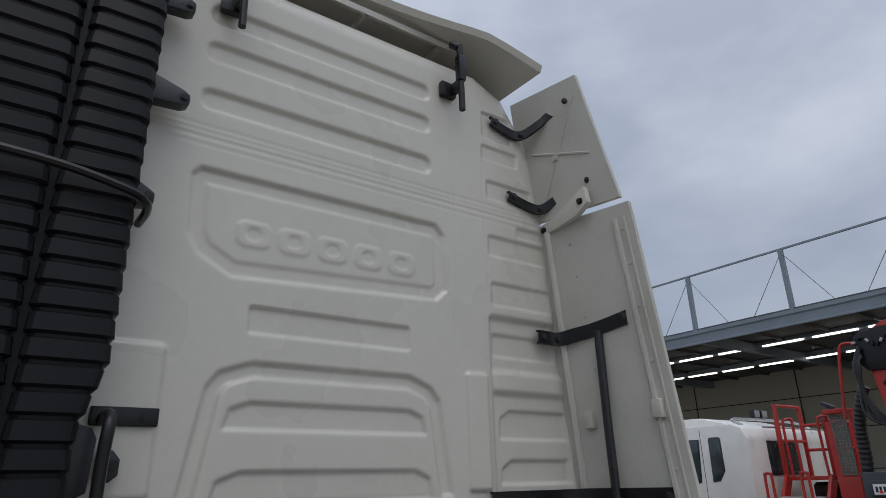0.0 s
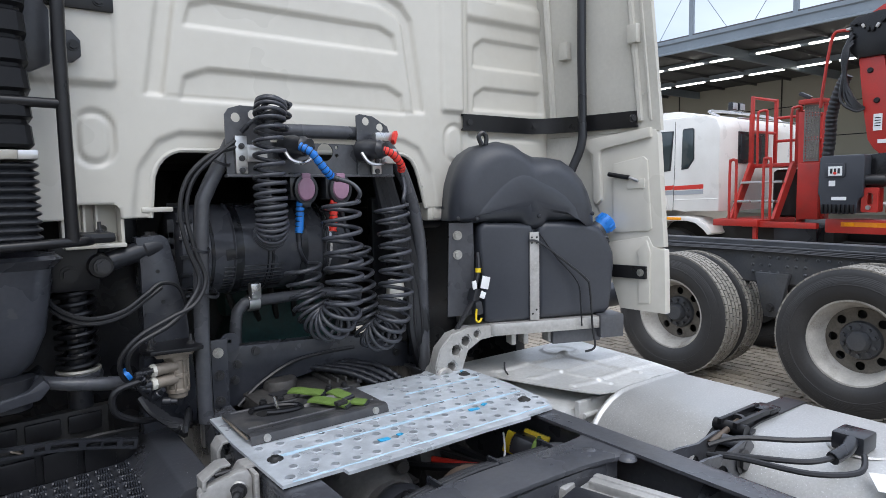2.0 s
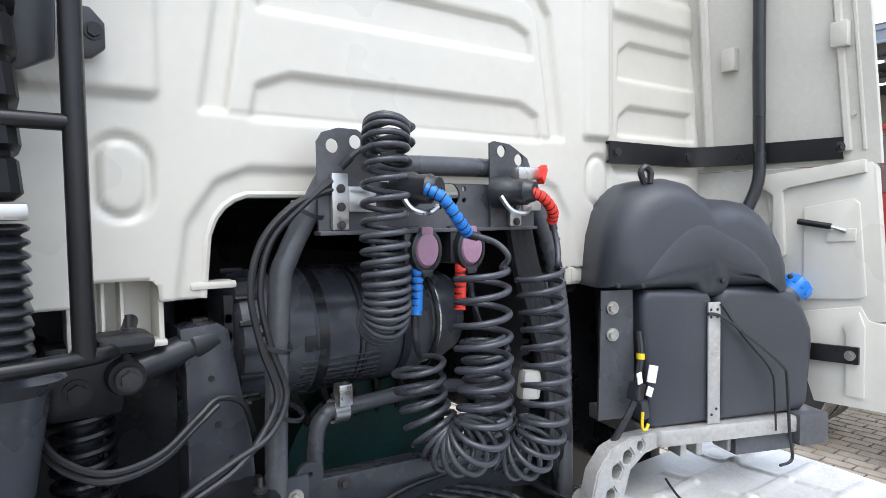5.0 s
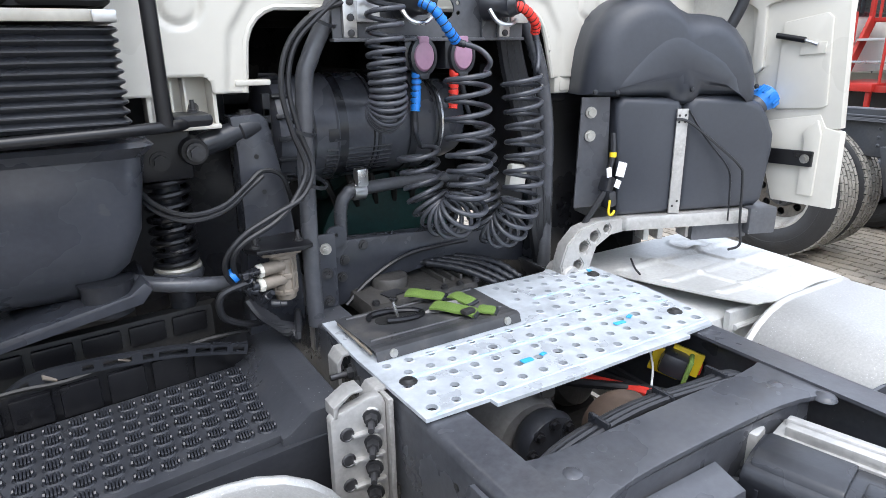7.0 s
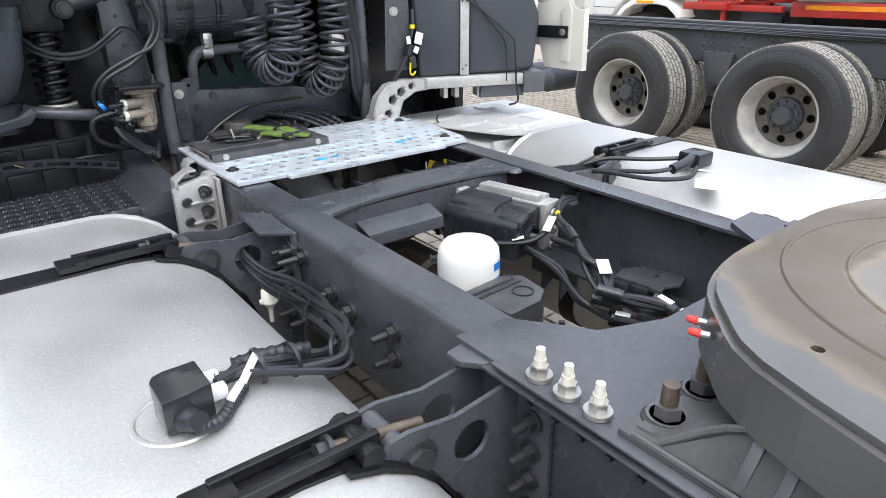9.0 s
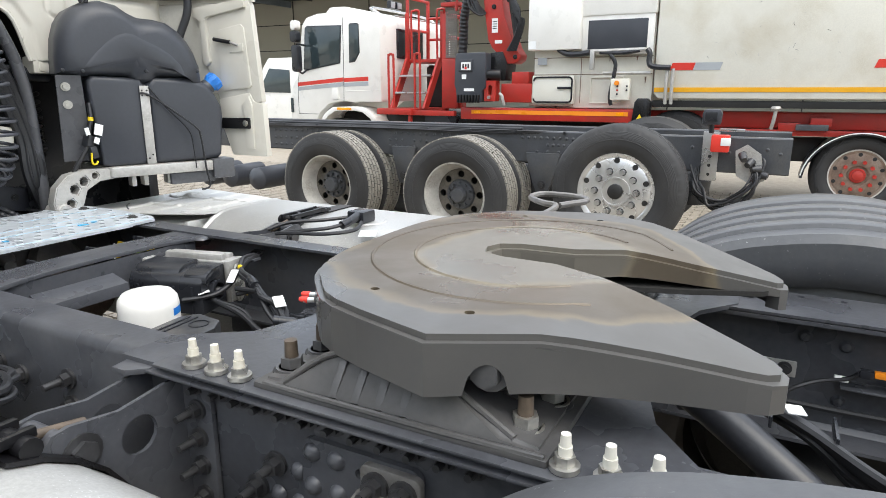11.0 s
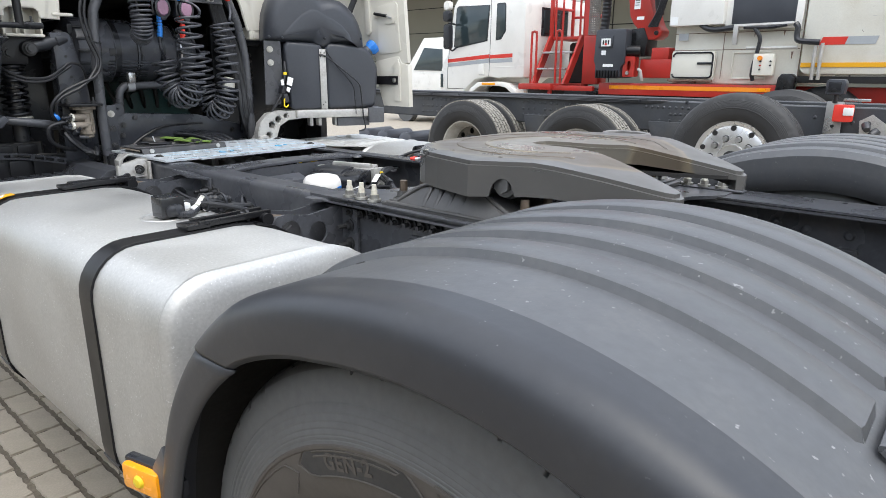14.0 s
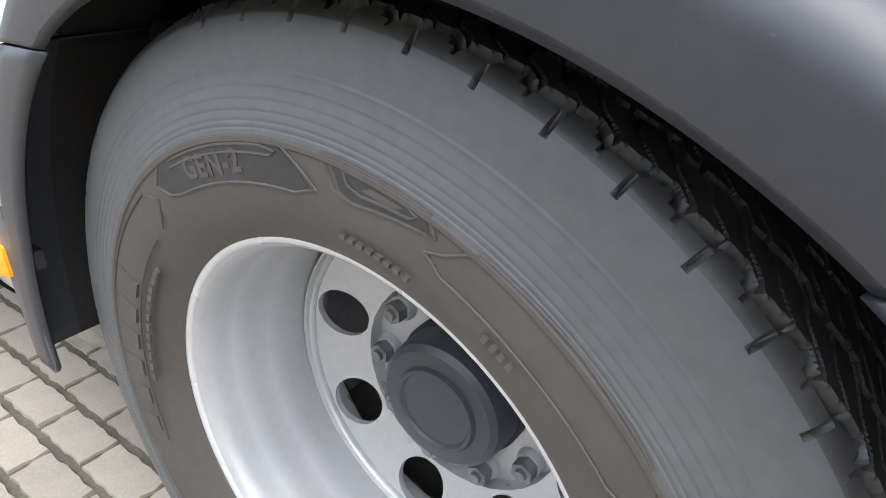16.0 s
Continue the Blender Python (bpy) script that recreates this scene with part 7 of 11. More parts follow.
part("cover", prism(BM(), [(-0.965, 0.950), (-1.03, 0.930), (-1.034, 0.898), (-1.028, 0.898), (-1.026, 0.925), (-0.965, 0.944)], "x", -0.24, 0.0, 0.001), FRAME, cb2)
fl_ = thing("air_dryer", (-0.165, -1.33, 0.75), "white air dryer cartridge with blue print", "filter")
bm = lathe(BM(), [(0.0, 1.0), (0.035, 0.999), (0.058, 0.993), (0.068, 0.98), (0.071, 0.96), (0.071, 0.83), (0.066, 0.81), (0.0, 0.81)], Matrix.Translation((-0.165, -1.335, 0)), 40)
cart = part("cartridge", bm, WHITE, fl_)
for k, (z, h) in enumerate(((0.94, 0.018), (0.918, 0.004), (0.91, 0.004), (0.902, 0.004))):
    bm = BM()
    n = 8
    rows = []
    for i in range(n + 1):
        a = radians(-78 + (34 if k == 0 else 26) * i / n)
        rows.append([bm.verts.new((-0.165 + 0.0716 * math.cos(a), -1.335 + 0.0716 * math.sin(a), zz)) for zz in (z, z + h)])
    for a, b in zip(rows, rows[1:]):
        bm.faces.new((a[0], b[0], b[1], a[1]))
    part("print_bar", bm, BLUEP, cart)
part("base", lathe(BM(), [(0.0, 0.81), (0.085, 0.81), (0.085, 0.75), (0.0, 0.74)], Matrix.Translation((-0.165, -1.335, 0)), 28), CAST, fl_)
vbx = thing("valve_box", (-0.16, -1.49, 0.85), "black plastic valve cover with raised lettering bars", "valve cover")
bm = prism(BM(), [(-0.285, -1.45), (-0.16, -1.44), (-0.125, -1.465), (-0.135, -1.545), (-0.18, -1.575), (-0.265, -1.58)], "z", 0.86, 0.95, 0.008)
vc = part("cover", bm, COVER, vbx)
for k in range(2):
    part("raised_bar", box(BM(), (0, 0, 0), (0.12, 0.008, 0.003), 0.001, pose(-0.215 + 0.005 * k, -1.472 - 0.018 * k, 0.951, 0, 0, 4)), BLACK, vc)
part("emblem", lathe(BM(), [(0.020, -0.002), (0.020, 0.002), (0.023, 0.002), (0.023, -0.002)], Matrix.Translation((-0.18, -1.525, 0.95)), 28, True), BLACK, vc)
for k in range(7):
    part("fitting", cyl(BM(), (-0.22 + 0.022 * k, -1.555, 0.86), (-0.22 + 0.022 * k, -1.56, 0.80), 0.007, seg=8), DARK, vbx)
for k in range(6):
    bm = tube(BM(), [(-0.20 + 0.02 * k, -1.55, 0.82), (-0.17 + 0.03 * k, -1.60, 0.79), (-0.08 + 0.03 * k, -1.63 - 0.015 * k, 0.78), (0.05, -1.70, 0.74)], 0.009, 6, 5)
    single("valve_line", bm, CABLE, "thin black air line at the valve cover", "cable", "valve lines")
loom_a = [(0.335, -1.205, 0.950), (0.27, -1.215, 0.955), (0.204, -1.275, 0.945), (0.163, -1.357, 0.93), (0.116, -1.44, 0.915), (0.108, -1.504, 0.90), (0.074, -1.552, 0.875), (0.109, -1.604, 0.865), (0.147, -1.651, 0.86), (0.150, -1.702, 0.85), (0.166, -1.756, 0.845), (0.182, -1.812, 0.84), (0.19, -1.95, 0.82)]
loom_b = [(0.16, -1.10, 0.885), (0.134, -1.169, 0.88), (0.112, -1.271, 0.875), (0.097, -1.378, 0.86), (0.073, -1.468, 0.83), (0.086, -1.54, 0.815), (0.095, -1.58, 0.81), (0.127, -1.645, 0.81), (0.158, -1.662, 0.81), (0.20, -1.712, 0.81), (0.212, -1.807, 0.81), (0.22, -1.95, 0.80)]
loom_c = [(0.150, -1.30, 0.90), (0.14, -1.38, 0.915), (0.122, -1.419, 0.92), (0.106, -1.474, 0.87), (0.087, -1.527, 0.84), (0.104, -1.569, 0.84), (0.14, -1.62, 0.83), (0.17, -1.70, 0.835), (0.20, -1.80, 0.83)]
loom_d = [(0.05, -1.19, 0.885), (0.09, -1.235, 0.89), (0.125, -1.262, 0.90), (0.165, -1.275, 0.925), (0.21, -1.255, 0.95)]
rg_ = random.Random(31)
for line, n_, r_ in ((loom_a, 3, 0.0085), (loom_b, 2, 0.0075), (loom_c, 3, 0.007), (loom_d, 1, 0.009)):
    for k in range(n_):
        w_ = [Vector(q) + Vector((rg_.uniform(-0.010, 0.010), rg_.uniform(-0.008, 0.008), rg_.uniform(-0.008, 0.008))) * (1 if n_ > 1 else 0) for q in line]
        single("wiring_loom", tube(BM(), w_, r_ * rg_.uniform(0.8, 1.15), 8, 6), CABLE, "taped black wiring loom inside the frame", "cable", "wiring looms")
for line, i, l in ((loom_a, 3, 0.05), (loom_a, 6, 0.06), (loom_a, 8, 0.06), (loom_b, 6, 0.05), (loom_b, 9, 0.06), (loom_c, 4, 0.05)):
    a, b = Vector(line[i]), Vector(line[i + 1])
    d = (b - a).normalized()
    single("loom_tape", tube(BM(), [a - d * l / 2, a, a + d * l / 2], lambda t: 0.015 + 0.001 * math.sin(20 * t), 10, 4), BLACK, "black tape wrapped round the wiring loom", "tape", "loom tapes")
def tag_on(p, q, w, l, tilt=0.0):
    """A paper tag lying along the way from p to q."""
    p, q = Vector(p), Vector(q)
    m = Matrix.Translation(p + Vector((0, 0, 0.014))) @ frame_to(q - p) @ pose(0, 0, 0, 90, 0, 0) @ pose(0, 0, 0, 0, tilt, 0)
    return box(BM(), (0, 0, 0), (w, l, 0.003), 0.001, m)
for line, i, w, l in ((loom_d, 3, 0.022, 0.055), (loom_d, 1, 0.016, 0.032), (loom_a, 5, 0.030, 0.045), (loom_c, 4, 0.012, 0.025), (loom_a, 8, 0.018, 0.036), (loom_b, 6, 0.018, 0.034), (loom_a, 9, 0.016, 0.026), (loom_a, 11, 0.018, 0.034)):
    single("cable_tag", tag_on(line[i], line[i + 1], w, l), LABEL, "white paper tag wrapped on the wiring loom", "tag", "loom tags")
for p, c, l in (((0.210, -1.262, 0.955), YELLOW, "yellow"), ((0.165, -1.325, 0.895), YELLOW, "yellow"), ((0.150, -1.660, 0.822), ORANGE, "orange"), ((0.098, -1.535, 0.875), RED, "red")):
    single("loom_connector", box(BM(), (0, 0, 0), (0.034, 0.020, 0.018) if c is ORANGE else (0.018, 0.012, 0.012), 0.004, pose(*p, 10, 10, 30)), c, "small %s connector on the wiring loom" % l, "connector", "loom connectors")
for p, a_ in (((0.175, -1.50, 0.845), 30), ((0.21, -1.535, 0.835), 25), ((0.185, -1.695, 0.822), 25), ((0.125, -1.625, 0.822), 30)):
    single("connector_block", box(BM(), (0, 0, 0), (0.030, 0.050, 0.022), 0.004, pose(*p, 8, 12, a_)), BLACK, "black connector block on the wiring loom", "connector", "loom connectors")
bm = plate_with_holes(BM(), [(0.20, -1.66), (0.235, -1.645), (0.33, -1.675), (0.41, -1.67), (0.412, -1.73), (0.33, -1.735), (0.25, -1.70), (0.21, -1.70)], "z", 0.802, 0.807, [(0.36, -1.70, 0.009), (0.30, -1.695, 0.006)], 10)
single("loom_bracket", bm, FRAME, "small dark bracket carrying the wiring loom", "bracket", "loom brackets")
bm = plate_with_holes(BM(), [(0.075, -1.555), (0.125, -1.555), (0.125, -1.60), (0.075, -1.60)], "z", 0.792, 0.796, [(0.10, -1.58, 0.006)], 10)
box(bm, (0.10, -1.557, 0.82), (0.045, 0.004, 0.055))
single("loom_bracket", bm, BLACKM, "small dark bracket carrying the wiring loom", "bracket", "loom brackets")
bm = plate_with_holes(BM(), [(0.30, -1.19), (0.335, -1.16), (0.41, -1.13), (0.412, -1.17), (0.36, -1.20), (0.33, -1.23), (0.30, -1.23)], "z", 0.945, 0.951, [(0.345, -1.178, 0.007), (0.37, -1.165, 0.006)], 10)
single("loom_bracket", bm, FRAME, "small dark bracket carrying the wiring loom", "bracket", "loom brackets")
bm = plate_with_holes(BM(), [(0.28, -1.42), (0.33, -1.40), (0.41, -1.44), (0.412, -1.54), (0.36, -1.56), (0.32, -1.54), (0.29, -1.55)], "z", 0.80, 0.806, [(0.36, -1.49, 0.008)], 10)
single("loom_bracket", bm, FRAME, "small dark bracket carrying the wiring loom", "bracket", "loom brackets")
bm = lathe(BM(), [(0.05, -0.16), (0.055, -0.16), (0.055, 0.0), (0.07, 0.06), (0.07, 0.3), (0.065, 0.3), (0.065, 0.06), (0.05, 0.0)], pose(0.02, -0.86, 0.62, 90, 0, 30), 28, True)
ec_ = thing("exhaust_clamp", (0.11, -0.83, 0.64), "rusty band clamp on the exhaust elbow", "clamp")
part("elbow", tube(BM(), [(0.15, -0.60, 0.60), (0.12, -0.72, 0.63), (0.11, -0.83, 0.64), (0.09, -0.93, 0.60), (0.06, -1.04, 0.50)], 0.044, 20, 6), RUST, ec_)
part("band", lathe(BM(), [(0.046, -0.014), (0.052, -0.014), (0.052, 0.014), (0.046, 0.014)], Matrix.Translation((0.11, -0.83, 0.64)) @ frame_to(Vector((-0.02, -0.25, -0.02))), 28, True), CLAMP, ec_)
part("clamp_bolt", hexbolt(BM(), (0.11, -0.825, 0.695), (0.8, -0.4, 0.1), 0.010, 0.03), ZINC, ec_)
single("exhaust_stub", bm, RUST, "rusty steel exhaust stub below the crossmember", "exhaust pipe")
# rear end of the frame: bellows hose and cables
bl = thing("bellows_hose", (0.02, -2.55, 0.93), "thick black ribbed hose under the coupling tail", "hose")
part("hose", tube(BM(), [(0.10, -2.42, 0.965), (0.06, -2.50, 0.955), (0.0, -2.60, 0.925), (-0.05, -2.70, 0.88), (-0.08, -2.80, 0.82)], 0.033, 16, 6), BLACK, bl)
part("cuff", tube(BM(), [(0.045, -2.525, 0.949), (0.032, -2.548, 0.943), (0.018, -2.572, 0.934)], lambda t: 0.037 + 0.0025 * math.sin(t * 26), 16, 6), BLACK, bl)
rg_ = random.Random(21)
for k in range(7):
    o = 0.016 * k
    pts = [(0.16 - o * 0.3, -2.46, 0.955 - 0.004 * k), (0.10 + o * 0.4, -2.58, 0.950), (0.05 + o * 0.5, -2.67, 0.935 - 0.005 * k), (0.0 + o * 0.3, -2.76, 0.915 - 0.004 * k), (-0.04 + o * 0.5, -2.86, 0.885 - 0.012 * k), (-0.02 + o, -2.98, 0.83)]
    pts = [(x + rg_.uniform(-0.012, 0.012), y, z + rg_.uniform(-0.008, 0.008)) for x, y, z in pts]
    single("axle_line", tube(BM(), pts, rg_.choice((0.006, 0.0075, 0.009)), 7, 6), CABLE, "black line running back behind the coupling", "cable", "axle lines")
single("cable_tag", box(BM(), (0, 0, 0), (0.022, 0.036, 0.003), 0.001, pose(0.015, -2.735, 0.944, 12, -20, 30)), LABEL, "white paper tag wrapped on the axle lines", "tag", "loom tags")
for y in (-2.70, -2.80):
    single("line_tie", box(BM(), (0.03, y, 0.925 - 0.15 * (-2.70 - y)), (0.085, 0.006, 0.022), 0.003), BLACK, "black cable tie round the axle lines", "cable tie", "line ties")
fc = thing("frame_connector", (0.36, -2.91, 0.88), "orange and black cable connector on a small bracket", "connector")
part("orange_clip", box(BM(), (0.365, -2.905, 0.897), (0.018, 0.030, 0.013), 0.003), ORANGE, fc, "orange plastic clip")
part("yellow_latch", box(BM(), (0.362, -2.922, 0.888), (0.012, 0.008, 0.026), 0.003), AMBERY, fc, "yellow plastic latch")
part("socket", box(BM(), (0.365, -2.955, 0.893), (0.024, 0.055, 0.022), 0.004), BLACK, fc)
part("socket", box(BM(), (0.365, -2.877, 0.895), (0.020, 0.026, 0.018), 0.004), BLACK, fc)
part("bracket", box(BM(), (0.385, -2.90, 0.853), (0.05, 0.13, 0.004), 0.001), FRAME, fc)
part("bracket_end", box(BM(), (0.365, -2.94, 0.880), (0.012, 0.004, 0.055), 0.001), FRAME, fc)
part("white_clip", box(BM(), (0.372, -2.835, 0.872), (0.012, 0.028, 0.012), 0.003), LABEL, fc)
part("lead", tube(BM(), [(0.365, -2.865, 0.894), (0.368, -2.845, 0.876), (0.36, -2.79, 0.862), (0.32, -2.74, 0.85), (0.22, -2.70, 0.86), (0.12, -2.66, 0.90)], 0.005, 7, 6), CABLE, fc)
bm = tube(BM(), [(0.40, -2.60, 0.79), (0.395, -2.82, 0.785), (0.395, -3.1, 0.79), (0.40, -3.4, 0.80)], 0.007, 6, 5)
single("rail_cable", bm, CABLE, "thin black cable along the frame rail", "cable")

# ---- air intake stack left of the cab wall ----
def rib_box(bm, x0, x1, y0, y1, z0, z1, pitch, d, soft=False):
    """An upright box whose sides step in and out like louvres."""
    n = int(round((z1 - z0) / pitch))
    prev = None
    for i in range(n):
        for f, e in (((0.0, 0.0), (0.15, d * 0.25), (0.30, d * 0.8), (0.42, d), (0.56, d), (0.70, d * 0.8), (0.85, d * 0.25)) if soft else ((0.0, 0.0), (0.12, d), (0.80, d * 0.6), (0.88, 0.0))):
            z = z0 + (z1 - z0) * (i + f) / n
            r = 0.03
            ring = rounded(x0 - e, y0 - e, x1 + e, y1 + e, r, 3)
            row = [bm.verts.new((x, y, z)) for x, y in ring]
            if prev:
                for k in range(len(row)):
                    bm.faces.new((prev[k], prev[(k + 1) % len(row)], row[(k + 1) % len(row)], row[k]))
            else:
                bm.faces.new(row)
            prev = row
    bm.faces.new(prev)
    bmesh.ops.recalc_face_normals(bm, faces=bm.faces[:])
    return bm


ik = thing("air_intake_stack", (-0.98, -0.12, 1.5), "tall black ribbed plastic air intake stack beside the cab", "air intake")
bm = rib_box(BM(), -0.942, -0.765, -0.21, -0.04, 1.76, 3.75, 0.0625, 0.009)
for v in bm.verts:
    # the column narrows towards the cab below its shoulder
    if v.co.x > -0.85:
        v.co.x -= 0.048 * max(0.0, min(1.0, (2.27 - v.co.z) / 0.17))
part("inner_column", bm, STACK, ik, sharp=25)
part("side_plate", prism(BM(), [(-0.835, 2.135), (-0.765, 2.115), (-0.752, 2.09), (-0.757, 1.965), (-0.80, 1.942), (-0.835, 1.94)], "y", -0.13, -0.115, 0.004), BLACK, ik)
ear_ = part("wall_ear", prism(BM(), [(-0.735, 2.07), (-0.700, 2.068), (-0.680, 2.045), (-0.680, 2.005), (-0.700, 1.988), (-0.735, 1.985)], "y", -0.05, -0.035, 0.004), BLACK, ik)
part("ear_bolt", hexbolt(BM(), (-0.697, -0.05, 2.03), (0, -1, 0), 0.010, 0.008), BLACKM, ear_)
part("outer_column", rib_box(BM(), -1.26, -0.972, -0.21, -0.04, 1.76, 3.75, 0.0625, 0.009), STACK, ik, sharp=25)
part("seam_web", box(BM(), (-0.957, -0.13, 2.75), (0.04, 0.11, 1.98)), STACK, ik)
band = rounded(-1.27, -0.225, -0.802, -0.03, 0.03, 3)
part("band_clamp", prism(BM(), band, "z", 1.733, 1.754, 0.003), CLAMP, ik, "dull steel band clamp")
part("clamp_screw", box(BM(), (-0.822, -0.235, 1.742), (0.04, 0.025, 0.022), 0.005), STEEL, ik)
part("bellows", rib_box(BM(), -1.25, -0.810, -0.205, -0.04, 1.545, 1.73, 0.0185, 0.011, True), BLACK, ik, "black rubber bellows", 25)
for z, x1 in ((3.13, -0.64), (2.775, -0.70), (3.48, -0.66)):
    bm = prism(BM(), [(-0.79, z + 0.06), (x1 - 0.02, z + 0.018), (x1, z + 0.005), (x1, z - 0.025), (x1 - 0.02, z - 0.035), (-0.79, z - 0.045)], "y", -0.10, -0.05, 0.006)
    bk = part("wall_bracket", bm, BLACK, ik)
    part("bolt", hexbolt(BM(), (x1 - 0.018, -0.10, z - 0.01), (0, -1, 0), 0.010, 0.008), BLACKM, bk)
bm = tube(BM(), [(-1.4, -0.27, 2.745), (-1.0, -0.265, 2.735), (-0.80, -0.26, 2.705), (-0.745, -0.24, 2.69), (-0.728, -0.18, 2.685), (-0.728, -0.06, 2.69)], 0.012, 8, 5)
part("guard_rail", bm, BLACKM, ik)
sf = thing("stack_frame", (-0.95, -0.22, 1.5), "black tubular steel frame in front of the intake stack", "tube frame")
part("upright", tube(BM(), [(-0.735, -0.03, 2.145), (-0.737, -0.12, 2.15), (-0.74, -0.20, 2.125), (-0.744, -0.205, 2.0), (-0.744, -0.205, 1.54)], 0.015, 10, 4), BLACKM, sf)
part("rung", tube(BM(), [(-1.4, -0.23, 1.868), (-0.745, -0.205, 1.862)], 0.012, 10), BLACKM, sf)
part("base_rail", tube(BM(), [(-1.5, -0.22, 1.522), (-1.0, -0.22, 1.533), (-0.77, -0.215, 1.540), (-0.70, -0.16, 1.540), (-0.67, -0.08, 1.553), (-0.655, -0.02, 1.56)], 0.0115, 12, 5), BLACKM, sf)
part("saddle", box(BM(), (-0.685, -0.13, 1.545), (0.08, 0.09, 0.026), 0.012), BLACKM, sf)
part("saddle_bolt", hexbolt(BM(), (-0.675, -0.12, 1.556), (0, 0, 1), 0.009, 0.008, 0.02), DARKBOLT, sf)

bn = thing("snorkel_box", (-1.0, 0.05, 1.1), "scuffed black plastic intake box below the stack", "intake box")
bm = BM()
rows = []
for z, x1, x0, y0, y1 in ((1.505, -0.765, -1.5, -0.12, 0.30), (1.495, -0.755, -1.5, -0.13, 0.30), (1.47, -0.775, -1.5, -0.10, 0.30), (1.30, -0.80, -1.48, -0.07, 0.30), (1.22, -0.83, -1.42, -0.03, 0.28), (1.165, -0.875, -1.35, 0.02, 0.26), (1.14, -0.90, -1.3, 0.05, 0.24)):
    rows.append([bm.verts.new((x, y, z)) for x, y in rounded(x0, y0, x1, y1, 0.05, 4)])
for a, b in zip(rows, rows[1:]):
    for k in range(len(a)):
        bm.faces.new((a[k], b[k], b[(k + 1) % len(a)], a[(k + 1) % len(a)]))
bm.faces.new(rows[0]), bm.faces.new(rows[-1])
bmesh.ops.recalc_face_normals(bm, faces=bm.faces[:])
part("body", bm, SCUFF, bn)
part("outlet", lathe(BM(), [(0.0, 0.0), (0.05, 0.0), (0.055, 0.06), (0.06, 0.08), (0.0, 0.08)], Matrix.Translation((-0.89, 0.0, 1.11)), 20), BLACK, bn)
bm = prism(BM(), [(-1.25, 1.085), (-0.85, 1.16), (-0.815, 1.185), (-0.80, 1.165), (-0.825, 1.135), (-1.25, 1.06)], "y", -0.06, 0.14, 0.004)
single("box_support", bm, BAYSTEEL, "grey sloping support plate under the intake box", "support")
bm = tube(BM(), [(-0.83, 0.02, 1.165), (-0.76, -0.02, 1.155), (-0.66, -0.03, 1.14), (-0.60, 0.0, 1.125), (-0.53, 0.03, 1.115)], 0.019, 12, 5)
single("support_tube", bm, FRAME, "grey steel support tube from frame to intake box", "tube")

# cab suspension: spring leg, damper, tower
sl = thing("spring_leg", (-0.72, 0.08, 0.9), "black cab suspension spring leg with air spring damper", "spring leg")
def spring(x, y, z0, z1, r, t, turns):
    return tube(BM(), [(x + r * math.cos(2 * math.pi * turns * k / 200), y + r * math.sin(2 * math.pi * turns * k / 200), z0 + (z1 - z0) * k / 200) for k in range(201)], t, 8)
part("coil_spring", spring(-0.722, 0.09, 1.16, 1.39, 0.048, 0.0085, 8), BLACKM, sl)
part("seat_ring", lathe(BM(), [(0.040, 0.0), (0.055, 0.0), (0.058, 0.006), (0.055, 0.012), (0.040, 0.012)], Matrix.Translation((-0.722, 0.09, 1.158)), 32, True), CLAMP, sl, "worn pale spring seat ring")
part("damper", cyl(BM(), (-0.722, 0.09, 0.95), (-0.722, 0.09, 1.41), 0.032, seg=20), BLACK, sl)
part("lower_seat", lathe(BM(), [(0.035, 0.0), (0.058, 0.0), (0.062, 0.012), (0.058, 0.024), (0.035, 0.024)], Matrix.Translation((-0.722, 0.09, 1.135)), 28, True), FRAME, sl)
part("top_mount", box(BM(), (-0.722, 0.06, 1.455), (0.12, 0.07, 0.13), 0.015), BLACKM, sl)
part("mount_bolt", hexbolt(BM(), (-0.735, 0.022, 1.44), (0, -1, 0), 0.016, 0.014), BLACKM, sl)
bm = lathe(BM(), [(0.0, 0.03), (0.014, 0.03), (0.016, 0.02), (0.03, 0.02), (0.034, 0.0), (0.034, -0.04), (0.0, -0.04)], pose(-0.66, 0.02, 1.458, 90, 0, 0), 24)
part("bush", bm, BLACKM, sl)
part("bush_bolt", hexbolt(BM(), (-0.66, -0.012, 1.458), (0, -1, 0), 0.015, 0.012), DARKBOLT, sl)
bm = lathe(BM(), [(0.0, 0.0), (0.026, 0.0), (0.028, 0.01), (0.028, 0.10), (0.032, 0.105), (0.032, 0.15), (0.0, 0.15)], pose(-0.645, 0.03, 1.465, 0, 75, 8), 24)
part("lateral_damper", bm, BLACK, sl)
tw = thing("suspension_tower", (-0.51, 0.03, 0.95), "dark pressed steel tower of the cab suspension", "bracket")
bm = prism(BM(), [(-0.57, 1.53), (-0.50, 1.535), (-0.478, 1.52), (-0.44, 1.30), (-0.425, 1.10), (-0.425, 0.95), (-0.58, 0.95), (-0.562, 1.22), (-0.56, 1.45)], "y", 0.02, 0.10, 0.008)
tb = part("shell", bm, BAYSTEEL, tw)
for x, z in ((-0.515, 1.43), (-0.505, 1.34), (-0.48, 1.27)):
    part("hole_plug", cyl(BM(), (x, 0.018, z), (x, 0.021, z), 0.006, seg=10), DARK, tb)
part("top_bolt", hexbolt(BM(), (-0.525, 0.05, 1.533), (0, 0, 1), 0.016, 0.01), DARKBOLT, tw)
part("side_stay", box(BM(), (-0.425, -0.03, 1.03), (0.012, 0.03, 0.26), 0.004), STEEL, tw, "bare steel stay")
